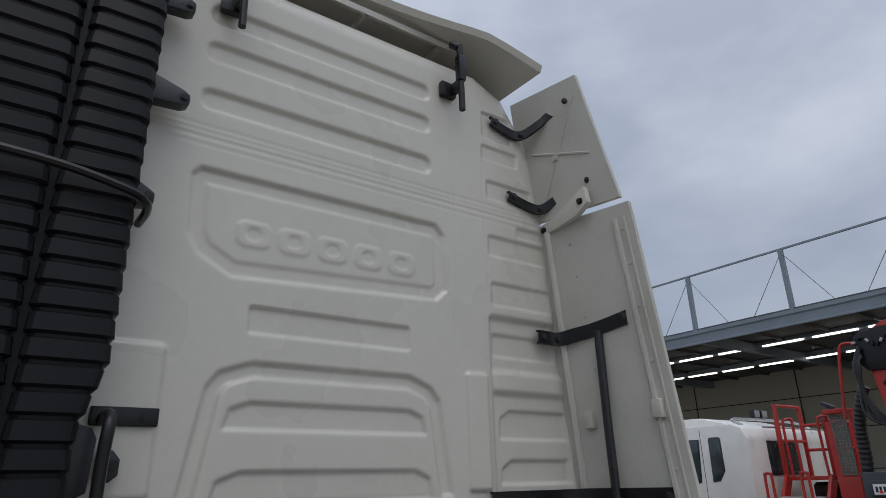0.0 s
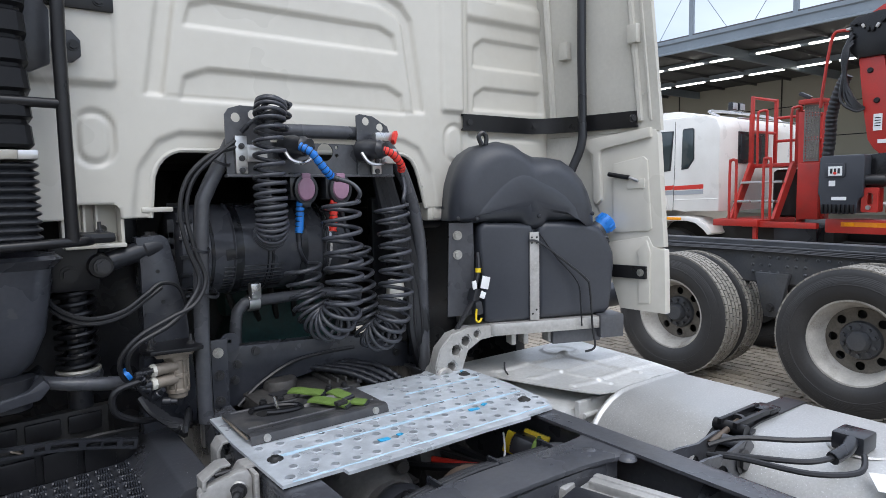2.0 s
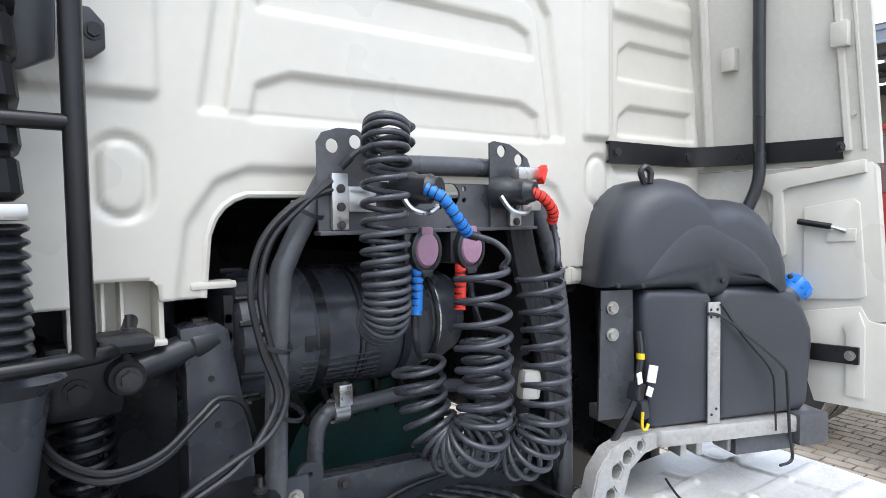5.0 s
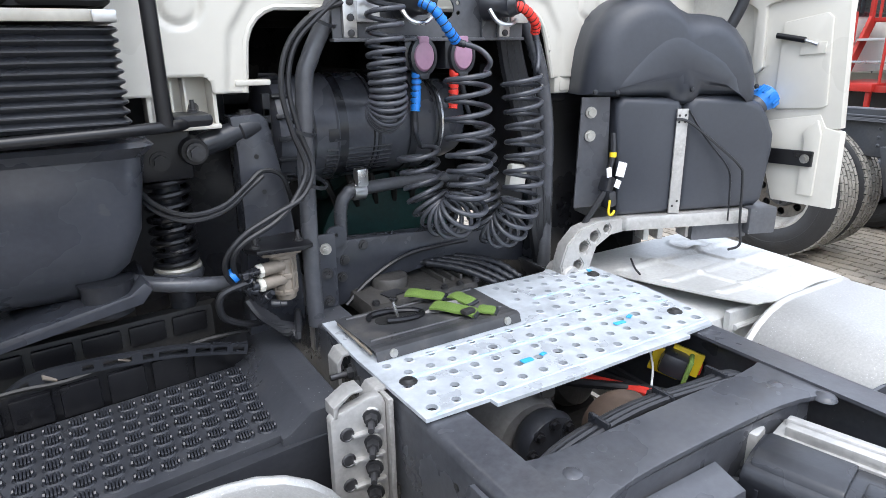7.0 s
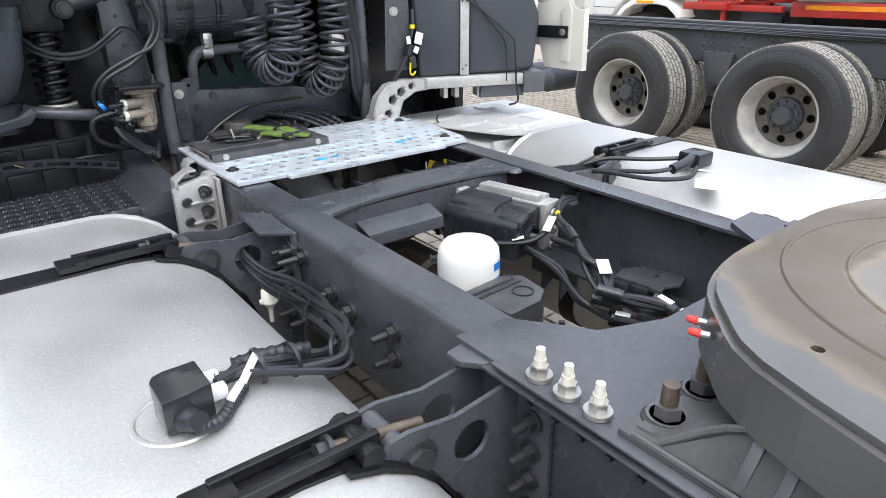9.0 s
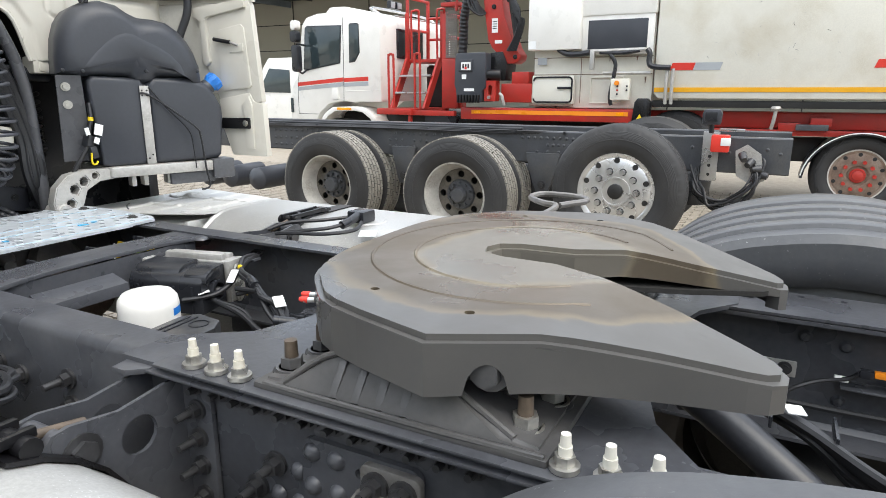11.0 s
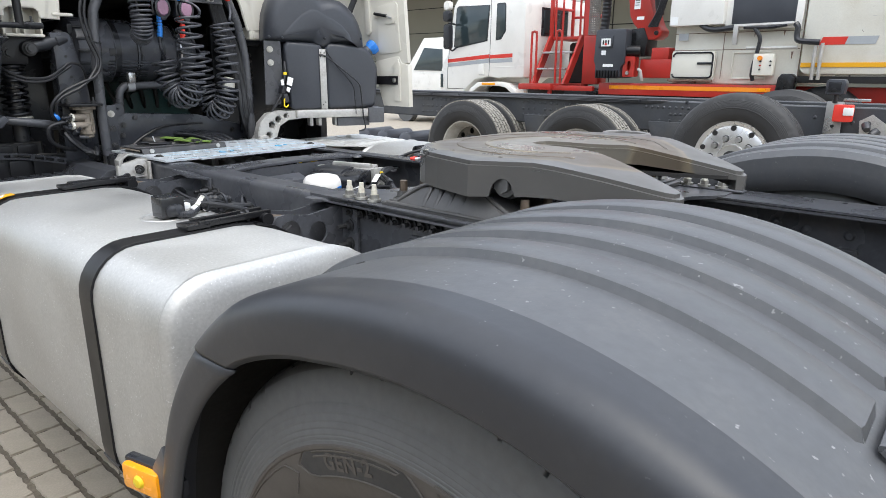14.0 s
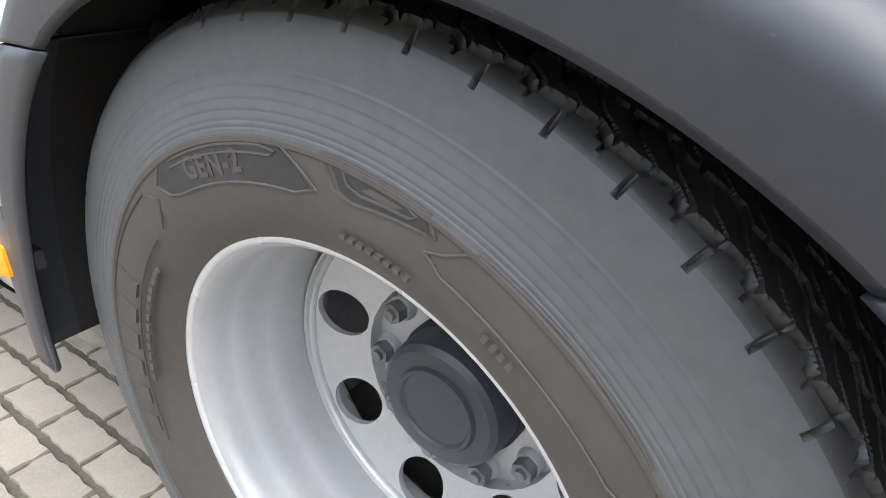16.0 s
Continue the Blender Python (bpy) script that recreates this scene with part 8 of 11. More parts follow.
bv = thing("brake_valve", (-0.51, -0.03, 1.02), "brown cast brake valve under a bolted black plate", "valve")
part("plate", prism(BM(), [(-0.59, -0.06), (-0.575, 0.03), (-0.45, 0.05), (-0.425, 0.02), (-0.43, -0.10), (-0.46, -0.115), (-0.57, -0.10)], "z", 1.212, 1.224, 0.003), BLACKM, bv)
VALVE_TOP = Vector((-0.488, -0.04, 1.211))
bd = part("body", lathe(BM(), [(0.0, -0.115), (0.022, -0.115), (0.034, -0.108), (0.036, -0.092), (0.042, -0.088), (0.042, -0.076), (0.037, -0.072), (0.037, -0.034), (0.042, -0.030), (0.042, -0.018), (0.038, -0.014), (0.038, 0.034), (0.046, 0.040), (0.046, 0.058), (0.0, 0.058)], Matrix.Translation((-0.492, -0.035, 1.135)), 32), BROWN, bv, "tan cast valve body", sharp=30)
for k in range(6):
    a = radians(150 + 48 * k)
    part("body_rib", box(BM(), (0, 0, 0), (0.010, 0.006, 0.12), 0.002, pose(-0.492 + 0.039 * math.cos(a), -0.035 + 0.039 * math.sin(a), 1.115, 0, 0, math.degrees(a))), BROWN, bd)
part("upper_flange", prism(BM(), [(-0.572, -0.085), (-0.545, -0.098), (-0.445, -0.092), (-0.432, -0.06), (-0.435, 0.015), (-0.47, 0.03), (-0.545, 0.02), (-0.57, -0.02)], "z", 1.192, 1.211, 0.004), BROWN, bv)
part("lower_neck", lathe(BM(), [(0.0, 0.0), (0.016, 0.0), (0.02, 0.03), (0.0, 0.03)], Matrix.Translation((-0.492, -0.035, 0.995)), 18), BLACK, bv)
for z in (1.150, 1.102):
    po_ = part("port", lathe(BM(), [(0.0, 0.088), (0.010, 0.088), (0.012, 0.084), (0.020, 0.084), (0.022, 0.078), (0.0215, 0.0), (0.0, 0.0)], pose(-0.50, -0.055, z, 0, -90, 15), 22), BROWN, bv)
    part("pale_collar", lathe(BM(), [(0.012, 0.080), (0.0245, 0.080), (0.0245, 0.091), (0.019, 0.096), (0.012, 0.096)], pose(-0.50, -0.055, z, 0, -90, 15), 8, True), DIRTYWHITE, po_, "pale hexagonal collar")
    part("fitting", lathe(BM(), [(0.0, 0.150), (0.009, 0.150), (0.011, 0.125), (0.015, 0.122), (0.016, 0.098), (0.0, 0.096)], pose(-0.50, -0.055, z, 0, -90, 15), 16), BLACK, bv)
for q, (x, y, z, l) in enumerate(((-0.60, -0.085, 1.085, 0.06), (-0.618, -0.092, 1.118, 0.05), (-0.585, -0.095, 1.055, 0.055), (-0.63, -0.08, 1.145, 0.05), (-0.56, -0.09, 1.035, 0.05))):
    part("elbow_plug", lathe(BM(), [(0.0, l), (0.009, l), (0.010, l * 0.6), (0.014, l * 0.55), (0.015, 0.0), (0.0, 0.0)], pose(x, y, z, 25 * q, -70 + 30 * q, 20 * q), 14), BLACK, bv)
for x, y in ((-0.565, -0.07), (-0.545, 0.0), (-0.47, 0.03), (-0.455, -0.06)):
    part("plate_bolt", hexbolt(BM(), (x, y, 1.224), (0, 0, 1), 0.009, 0.009, 0.018), DARKBOLT, bv)
for q in [o for o in bv.children_recursive if o.type == "MESH" and not o.name.startswith(("plate", "hose_ring"))]:
    org_ = ORG[q.name]
    for v in q.data.vertices:
        w_ = Vector(v.co) + org_
        v.co = VALVE_TOP + (w_ - VALVE_TOP) * 0.76 - org_
part("hose_ring", lathe(BM(), [(0.012, -0.006), (0.018, -0.006), (0.018, 0.006), (0.012, 0.006)], pose(-0.628, -0.088, 1.172, 0, 60, 0), 16, True), BLUEP, bv)
for k, w_ in enumerate(([(-0.80, 0.0, 1.40), (-0.77, -0.06, 1.36), (-0.71, -0.10, 1.335), (-0.63, -0.08, 1.34), (-0.56, -0.04, 1.375), (-0.515, -0.02, 1.40), (-0.47, -0.02, 1.385), (-0.445, 0.0, 1.32)],
                        [(-0.80, 0.0, 1.385), (-0.77, -0.06, 1.345), (-0.71, -0.10, 1.322), (-0.63, -0.08, 1.328), (-0.56, -0.04, 1.362), (-0.515, -0.02, 1.388)])):
    lp = single("damper_line", tube(BM(), w_, 0.006, 7, 6), CABLE, "thin black air line looping across the spring leg", "cable", "damper lines")
for w_, r in (([(-0.59, -0.09, 1.15), (-0.66, -0.09, 1.13), (-0.66, -0.08, 1.07), (-0.60, -0.06, 1.03), (-0.55, -0.04, 1.02)], 0.009),):
    single("valve_hose", tube(BM(), w_, r, 8, 6), CABLE, "black air hose bending down to the brake valve", "hose", "valve hoses")
for k in range(7):
    single("loose_line", tube(BM(), [(-0.60 + 0.01 * k, -0.08, 1.10 - 0.01 * k), (-0.57 + 0.012 * k, -0.10, 1.05 - 0.012 * k), (-0.50, -0.08 - 0.01 * k, 1.01), (-0.46, -0.02, 0.97 + 0.008 * k), (-0.44, 0.05, 0.96)], 0.009, 6, 4), CABLE, "black air line under the brake valve", "cable", "lines under the valve")

# ---- hose carrier hoop with sockets ----
hp = thing("hose_carrier", (-0.02, -0.05, 1.0), "dark grey tubular hose carrier with socket plate", "hose carrier")
part("hoop", tube(BM(), [(-0.42, -0.05, 0.98), (-0.42, -0.05, 1.24), (-0.405, -0.05, 1.58), (-0.385, -0.05, 1.66), (-0.335, -0.05, 1.75), (-0.295, -0.05, 1.815), (-0.24, -0.05, 1.835), (0.12, -0.05, 1.84), (0.20, -0.05, 1.82), (0.26, -0.05, 1.75), (0.31, -0.05, 1.64), (0.335, -0.05, 1.55), (0.355, -0.05, 1.40), (0.36, -0.05, 1.0)], 0.022, 14, 6), FRAME, hp)
for x0, flip in ((-0.335, 1), (0.09, -1)):
    w = 0.13
    prof = [(x0, 1.70), (x0, 1.875), (x0 + 0.012, 1.893), (x0 + 0.045, 1.903), (x0 + 0.085, 1.902), (x0 + 0.105, 1.89), (x0 + w, 1.845), (x0 + w + 0.01, 1.70)]
    if flip < 0:
        prof = [(x0, 1.70), (x0, 1.895), (x0 + 0.012, 1.90), (x0 + 0.06, 1.895), (x0 + 0.115, 1.865), (x0 + 0.135, 1.82), (x0 + 0.135, 1.70)]
    hs = [(x0 + 0.032, 1.868, 0.014), (x0 + 0.082, 1.878, 0.014)] if flip > 0 else [(x0 + 0.035, 1.878, 0.014), (x0 + 0.088, 1.86, 0.014)]
    part("ear_plate", plate_with_holes(BM(), prof, "y", -0.082, -0.076, hs, 16), FRAME, hp)
part("socket_plate", plate_with_holes(BM(), [(-0.33, 1.70), (-0.33, 1.80), (0.22, 1.80), (0.22, 1.70)], "y", -0.074, -0.068, [(-0.02, 1.775, 0.028), (0.02, 1.79, 0.006), (0.02, 1.765, 0.006), (-0.045, 1.75, 0.006)], 20), FRAME, hp)
part("lower_lip", box(BM(), (-0.06, -0.085, 1.70), (0.56, 0.03, 0.008), 0.002), FRAME, hp)
for x in (-0.295, 0.155):
    hk = part("clip_plate", box(BM(), (x, -0.09, 1.76), (0.035, 0.012, 0.11), 0.003), STEEL, hp, "bright steel clip plate")
    part("tab", box(BM(), (x + 0.045, -0.095, 1.765), (0.06, 0.016, 0.05), 0.004), STEEL, hk)
    for z in (1.785, 1.75, 1.715):
        part("screw", hexbolt(BM(), (x, -0.097, z), (0, -1, 0), 0.006, 0.005), DARKBOLT, hk)
for x, y, z in ((-0.13, -0.12, 1.785), (0.13, -0.12, 1.782)):
    cg = part("coupling", lathe(BM(), [(0.0, 0.08), (0.022, 0.08), (0.026, 0.065), (0.03, 0.06), (0.03, 0.03), (0.036, 0.02), (0.036, -0.02), (0.0, -0.02)], pose(x - 0.02, y + 0.02, z, 90, 0, 25), 24), BLACK, hp)
    part("latch", tube(BM(), [(x - 0.05, y - 0.01, z - 0.01), (x - 0.035, y - 0.025, z - 0.04), (x, y - 0.03, z - 0.048), (x + 0.03, y - 0.02, z - 0.035)], 0.006, 7, 4), STEEL, cg, "bright latch")
part("shutoff_valve", box(BM(), (0.165, -0.12, 1.825), (0.07, 0.03, 0.03), 0.008), STEEL, hp)
part("red_lever", prism(BM(), [(0.196, 1.800), (0.207, 1.832), (0.203, 1.846), (0.194, 1.837), (0.187, 1.815)], "y", -0.15, -0.125, 0.003), REDP, hp, "red valve lever")
for x in (-0.102, 0.016):
    sk = part("socket", box(BM(), (x - 0.02, -0.055, 1.668), (0.055, 0.07, 0.085), 0.012), BLACK, hp)
    bm = lathe(BM(), [(0.0, 0.012), (0.026, 0.010), (0.030, 0.004), (0.033, 0.0)], pose(x, -0.098, 1.66, 90, 0, 0), 26)
    for v in bm.verts:
        v.co.z = 1.66 + (v.co.z - 1.66) * 1.25
    part("lid", bm, LILAC, sk, "faded lilac plastic socket lid")
    part("lid_hinge", box(BM(), (x, -0.10, 1.698), (0.03, 0.014, 0.02), 0.005), LILAC, sk)
    rim_ = lathe(BM(), [(0.028, -0.004), (0.040, -0.004), (0.038, 0.010), (0.030, 0.012)], pose(x, -0.094, 1.658, 90, 0, 0), 26, True)
    for v in rim_.verts:
        v.co.z = 1.658 + (v.co.z - 1.658) * 1.22
    part("lid_rim", rim_, BLACK, sk)
    part("lid_latch", prism(BM(), [(x - 0.016, 1.618), (x + 0.016, 1.618), (x + 0.011, 1.603), (x - 0.011, 1.603)], "y", -0.106, -0.092, 0.003), BLACK, sk)
for k in range(5):
    bm = tube(BM(), [(0.17 + 0.012 * k, -0.06, 1.70), (0.20 + 0.014 * k, -0.05, 1.60), (0.25 + 0.016 * k, -0.04, 1.48), (0.30 + 0.012 * k, -0.05, 1.30), (0.30 + 0.015 * k, -0.06, 1.15), (0.36, -0.02, 1.0 + 0.02 * k)], 0.011 if k % 2 else 0.015, 7, 6)
    single("carrier_cable", bm, CABLE, "black corrugated cable down the hose carrier", "cable", "carrier cables")
for k in range(2):
    o = 0.017 * k
    bm = tube(BM(), [(-0.31, -0.09, 1.80 - o), (-0.37 - o, -0.095, 1.755), (-0.432 - o, -0.09, 1.69), (-0.455 - o, -0.09, 1.60), (-0.44 - o, -0.095, 1.50), (-0.415 - o, -0.10, 1.41), (-0.45 - o, -0.11, 1.345), (-0.52, -0.12, 1.315 - o), (-0.60, -0.12, 1.275 - o), (-0.645 + o, -0.11, 1.22), (-0.635 + o, -0.09, 1.16), (-0.58, -0.07, 1.13 - 2 * o)], 0.0068, 8, 6)
    single("carrier_cable", bm, CABLE, "black hose tied to the hose carrier", "hose", "carrier hoses")
for x, z in ((-0.355, 1.745), (-0.425, 1.50), (-0.405, 1.37)):
    single("hose_tie", lathe(BM(), [(0.030, -0.004), (0.034, -0.004), (0.034, 0.004), (0.030, 0.004)], pose(x, -0.075, z, 20, 20, 0), 16, True), BLACK, "black cable tie on the hose carrier", "cable tie", "hose ties")


# coiled lines
def coil_points(path, r, turns, n=26, squash=1.0, seed=1):
    """A helix of that many turns round a smooth path."""
    rg = random.Random(seed)
    p = smooth_path(path, 40)
    total = turns * n
    out, up = [], Vector((1, 0, 0))
    ph = [rg.uniform(-1, 1) for _ in range(int(turns) + 3)]
    for i in range(int(total) + 1):
        f = i / total * (len(p) - 1.001)
        k = int(f)
        c = p[k].lerp(p[k + 1], f - k)
        d = (p[min(k + 2, len(p) - 1)] - p[max(k - 1, 0)]).normalized()
        up = (up - d * up.dot(d)).normalized()
        s = d.cross(up)
        a = 2 * math.pi * i / n
        t = i / n
        w = 1 + 0.07 * (ph[int(t)] * (1 - t % 1) + ph[int(t) + 1] * (t % 1))
        out.append(c + up * (r * w * math.cos(a)) + s * (r * squash * w * math.sin(a)))
    return out


def coil(name, path, r, turns, tail, head, t, label, seed, cat="coiled hose"):
    pts = coil_points(path, r, turns, seed=seed)
    pts = [Vector(q) for q in head] + pts + [Vector(q) for q in tail]
    full = smooth_path(head + [pts[len(head)]], 6)[:-1] + pts[len(head):len(pts) - len(tail)] + (smooth_path([pts[len(pts) - len(tail) - 1]] + tail, 6)[1:] if tail else [])
    c = thing(name, full[len(full) // 2], label, cat, "coiled lines")
    part("coil", tube(BM(), full, t, 8), HOSE, c, sharp=60)
    for a, b in ((full[0], full[1]), (full[-1], full[-2])):
        d = (b - a).normalized()
        part("end_sleeve", cyl(BM(), a - d * 0.006, a + d * 0.022, t * 1.35, seg=12), BLACK, c, "black end sleeve")
    return c


coil("coiled_hose", [(-0.222, -0.15, 1.905), (-0.235, -0.165, 1.85), (-0.243, -0.17, 1.70), (-0.243, -0.175, 1.60), (-0.240, -0.165, 1.545), (-0.235, -0.13, 1.525)], 0.041, 23, [(-0.21, -0.08, 1.53), (-0.20, -0.06, 1.60), (-0.21, -0.06, 1.72)], [(-0.29, -0.10, 1.83), (-0.26, -0.12, 1.86)], 0.0060, "dark grey coiled cable hanging on the hose carrier", 3)
coil("coiled_hose", [(-0.20, -0.13, 1.905), (-0.205, -0.14, 1.87), (-0.215, -0.15, 1.83)], 0.038, 2.4, [], [], 0.0060, "upper loops of the dark grey coiled cable", 8)
coil("coiled_hose", [(-0.035, -0.20, 1.62), (-0.033, -0.20, 1.50), (-0.035, -0.205, 1.38), (-0.045, -0.205, 1.29), (-0.065, -0.165, 1.245), (-0.085, -0.115, 1.26), (-0.105, -0.085, 1.33), (-0.115, -0.08, 1.42)], 0.053, 19, [(-0.125, -0.09, 1.47), (-0.13, -0.095, 1.52)], [(-0.052, -0.178, 1.692), (0.0, -0.20, 1.675), (0.02, -0.22, 1.645)], 0.0068, "dark grey coiled air hose hanging in a bow", 5)
coil("coiled_hose", [(0.165, -0.16, 1.60), (0.172, -0.165, 1.50), (0.170, -0.175, 1.38), (0.155, -0.18, 1.26), (0.135, -0.155, 1.19), (0.115, -0.105, 1.18), (0.095, -0.075, 1.25), (0.085, -0.07, 1.35), (0.075, -0.07, 1.46)], 0.051, 23, [(0.05, -0.07, 1.52), (0.03, -0.075, 1.58)], [(0.212, -0.155, 1.715), (0.214, -0.17, 1.66), (0.195, -0.19, 1.62)], 0.0068, "dark grey coiled air hose below the red grip", 6)
for name, m_, p in (("hose_grip", BLUEP, [(-0.146, -0.165, 1.785), (-0.118, -0.185, 1.765), (-0.083, -0.19, 1.72), (-0.055, -0.18, 1.695)]), ("hose_grip", REDP, [(0.135, -0.165, 1.782), (0.165, -0.175, 1.768), (0.20, -0.17, 1.738), (0.212, -0.155, 1.715)])):
    g_ = thing(name, p[0], "ribbed blue plastic grip on an air hose" if m_ is BLUEP else "ribbed red plastic grip on an air hose", "hose grip", "hose grips")
    part("sleeve", tube(BM(), p, 0.0115, 12, 6), m_, g_)
    sp = smooth_path(p, 6)
    for k in range(1, len(sp) - 1, 2):
        d = (sp[k + 1] - sp[k - 1])
        part("ring", lathe(BM(), [(0.011, -0.003), (0.0132, -0.003), (0.0132, 0.003), (0.011, 0.003)], Matrix.Translation(sp[k]) @ frame_to(d), 12, True), m_, g_)
        # dark ring on the sleeve, painting the shade between two ribs
        part("groove", lathe(BM(), [(0.0110, -0.0012), (0.0121, -0.0012), (0.0121, 0.0012), (0.0110, 0.0012)], Matrix.Translation(sp[k].lerp(sp[k + 1], 0.95)) @ frame_to(d), 12, True), DARK, g_)
for m_, x, z0, z1 in ((BLUEP, -0.118, 1.625, 1.525), (REDP, -0.004, 1.625, 1.525)):
    g_ = thing("cable_grip", (x, -0.10, z1), "ribbed blue plastic cable grip below a socket" if m_ is BLUEP else "ribbed red plastic cable grip below a socket", "cable grip", "cable grips")
    part("sleeve", tube(BM(), [(x, -0.085, z0), (x - 0.004, -0.095, (z0 + z1) / 2), (x - 0.012, -0.10, z1)], lambda t: 0.0105 + 0.002 * t, 12, 5), m_, g_)
    for k in range(6):
        part("ring", lathe(BM(), [(0.011, -0.003), (0.0135, -0.003), (0.0135, 0.003), (0.011, 0.003)], Matrix.Translation((x - 0.002 * k, -0.09 - 0.0016 * k, z0 - 0.012 - 0.015 * k)), 12, True), m_, g_)
        # shade between the ribs, drawn as a thin dark ring
        part("groove", lathe(BM(), [(0.0110, -0.0012), (0.0128, -0.0012), (0.0128, 0.0012), (0.0110, 0.0012)], Matrix.Translation((x - 0.002 * k - 0.001, -0.0908 - 0.0016 * k, z0 - 0.0195 - 0.015 * k)), 12, True), DARK, g_)

# intake drum and pipes behind
dr = thing("intake_drum", (-0.2, 0.22, 1.2), "large black plastic intake silencer behind the hoses", "silencer")
bm = lathe(BM(), [(0.0, -0.27), (0.12, -0.27), (0.145, -0.255), (0.15, -0.22), (0.15, -0.10), (0.154, -0.095), (0.154, -0.075), (0.15, -0.07), (0.15, 0.20), (0.14, 0.22), (0.125, 0.23), (0.125, 0.30), (0.11, 0.34), (0.0, 0.34)], pose(-0.17, 0.24, 1.465, 0, 90, 0), 56)
part("drum", bm, SCUFF, dr)
part("clamp", lathe(BM(), [(0.127, 0.24), (0.130, 0.24), (0.130, 0.255), (0.127, 0.255)], pose(-0.17, 0.24, 1.465, 0, 90, 0), 48, True), STEEL, dr, "bright steel clamp")
for k in range(9):
    a = radians(95 + 22 * k)
    part("rim_rib", box(BM(), (0, 0, 0), (0.05, 0.012, 0.012), 0.003, pose(-0.41, 0.24 + 0.152 * math.cos(a), 1.465 + 0.152 * math.sin(a), math.degrees(a), 0, 0)), BLACK, dr)
part("groove_band", lathe(BM(), [(0.1505, -0.06), (0.1535, -0.057), (0.1505, -0.054)], pose(-0.10, 0.24, 1.465, 0, 90, 0), 48, True), BLACK, dr)
for x in (-0.335, -0.14, 0.06):
    part("pressing_rib", lathe(BM(), [(0.1500, -0.006), (0.1522, -0.004), (0.1522, 0.004), (0.1500, 0.006)], pose(x, 0.24, 1.465, 0, 90, 0), 48, True), BLACK, dr)
for k in range(7):
    part("foot_rib", box(BM(), (0, 0, 0), (0.20, 0.006, 0.006), 0.002, pose(-0.20, 0.24 - 0.150 * math.cos(radians(20 + 6 * k)), 1.465 - 0.150 * math.sin(radians(20 + 6 * k)), -(20 + 6 * k), 0, 0)), BLACK, dr)
part("boss_plate", box(BM(), (0, 0, 0), (0.05, 0.004, 0.035), 0.001, pose(-0.27, 0.0895, 1.455, 0, 0, 0)), BLACK, dr)
for k in range(6):
    part("end_rib", box(BM(), (0, 0, 0), (0.02, 0.02, 0.06), 0.004, pose(-0.455, 0.11, 1.37 + 0.035 * k, 0, 0, 0)), BLACK, dr)
for x in (-0.25, -0.03):
    part("strap", lathe(BM(), [(0.152, -0.012), (0.156, -0.012), (0.156, 0.012), (0.152, 0.012)], pose(x, 0.24, 1.465, 0, 90, 0), 48, True), BLACK, dr)
single("coolant_pipe", tube(BM(), [(-0.275, 0.10, 1.10), (-0.272, 0.10, 1.24), (-0.25, 0.10, 1.285), (-0.21, 0.10, 1.295), (0.05, 0.12, 1.295), (0.2, 0.14, 1.27)], 0.019, 12, 6), FRAME, "grey steel coolant pipe with an elbow", "pipe")
cl = thing("pipe_clamp", (-0.215, 0.08, 1.28), "bright steel clamp on the coolant pipe", "clamp")
part("band", lathe(BM(), [(0.021, -0.018), (0.028, -0.018), (0.028, 0.018), (0.021, 0.018)], pose(-0.215, 0.10, 1.293, 0, 90, 0), 20, True), STEEL, cl)
part("lug", box(BM(), (-0.215, 0.075, 1.335), (0.034, 0.035, 0.05), 0.006), STEEL, cl)
bmx = thing("rear_crossbeam", (0, 0.1, 1.0), "dark pressed steel crossbeam above the gearbox", "crossbeam")
part("beam", prism(BM(), [(-0.33, 1.17), (-0.25, 1.165), (0.1, 1.145), (0.38, 1.075), (0.40, 1.0), (0.33, 0.99), (0.05, 1.05), (-0.15, 1.02), (-0.25, 0.985), (-0.33, 0.97)], "y", 0.05, 0.10, 0.006), BAYSTEEL, bmx)
part("tab", plate_with_holes(BM(), rounded(-0.345, 1.155, -0.285, 1.215, 0.025), "y", 0.035, 0.045, [(-0.315, 1.19, 0.006)], 10), BAYSTEEL, bmx)
for x, z in ((-0.29, 1.11), (-0.30, 1.06), (-0.23, 1.145), (0.30, 1.05)):
    part("bolt", hexbolt(BM(), (x, 0.048, z), (0, -1, 0), 0.010, 0.009), DARKBOLT, bmx)
part("cable", tube(BM(), [(-0.30, 0.03, 0.98), (-0.22, 0.035, 1.04), (-0.10, 0.04, 1.09), (0.05, 0.04, 1.10), (0.12, 0.04, 1.10)], 0.006, 6, 5), CABLE, bmx)
part("side_plate", box(BM(), (-0.36, 0.0, 1.10), (0.05, 0.012, 0.22), 0.004), BAYSTEEL, bmx)
for z in (1.17, 1.10, 1.02):
    part("bolt", hexbolt(BM(), (-0.365, -0.008, z), (-0.3, -1, 0), 0.011, 0.012, 0.012), DARKBOLT if z < 1.15 else ZINC, bmx)
rsl = thing("spring_leg", (0.46, 0.15, 0.95), "black cab suspension spring on the far frame rail", "spring leg")
part("coil_spring", spring(0.455, 0.14, 1.20, 1.46, 0.042, 0.009, 8), BLACKM, rsl)
part("damper", cyl(BM(), (0.455, 0.14, 1.0), (0.455, 0.14, 1.50), 0.03, seg=18), BLACK, rsl)
part("top_mount", cyl(BM(), (0.34, 0.08, 1.54), (0.52, 0.08, 1.535), 0.03, seg=18), BLACK, rsl)
part("upright", box(BM(), (0.375, 0.03, 1.28), (0.05, 0.05, 0.56), 0.01), BAYSTEEL, rsl)
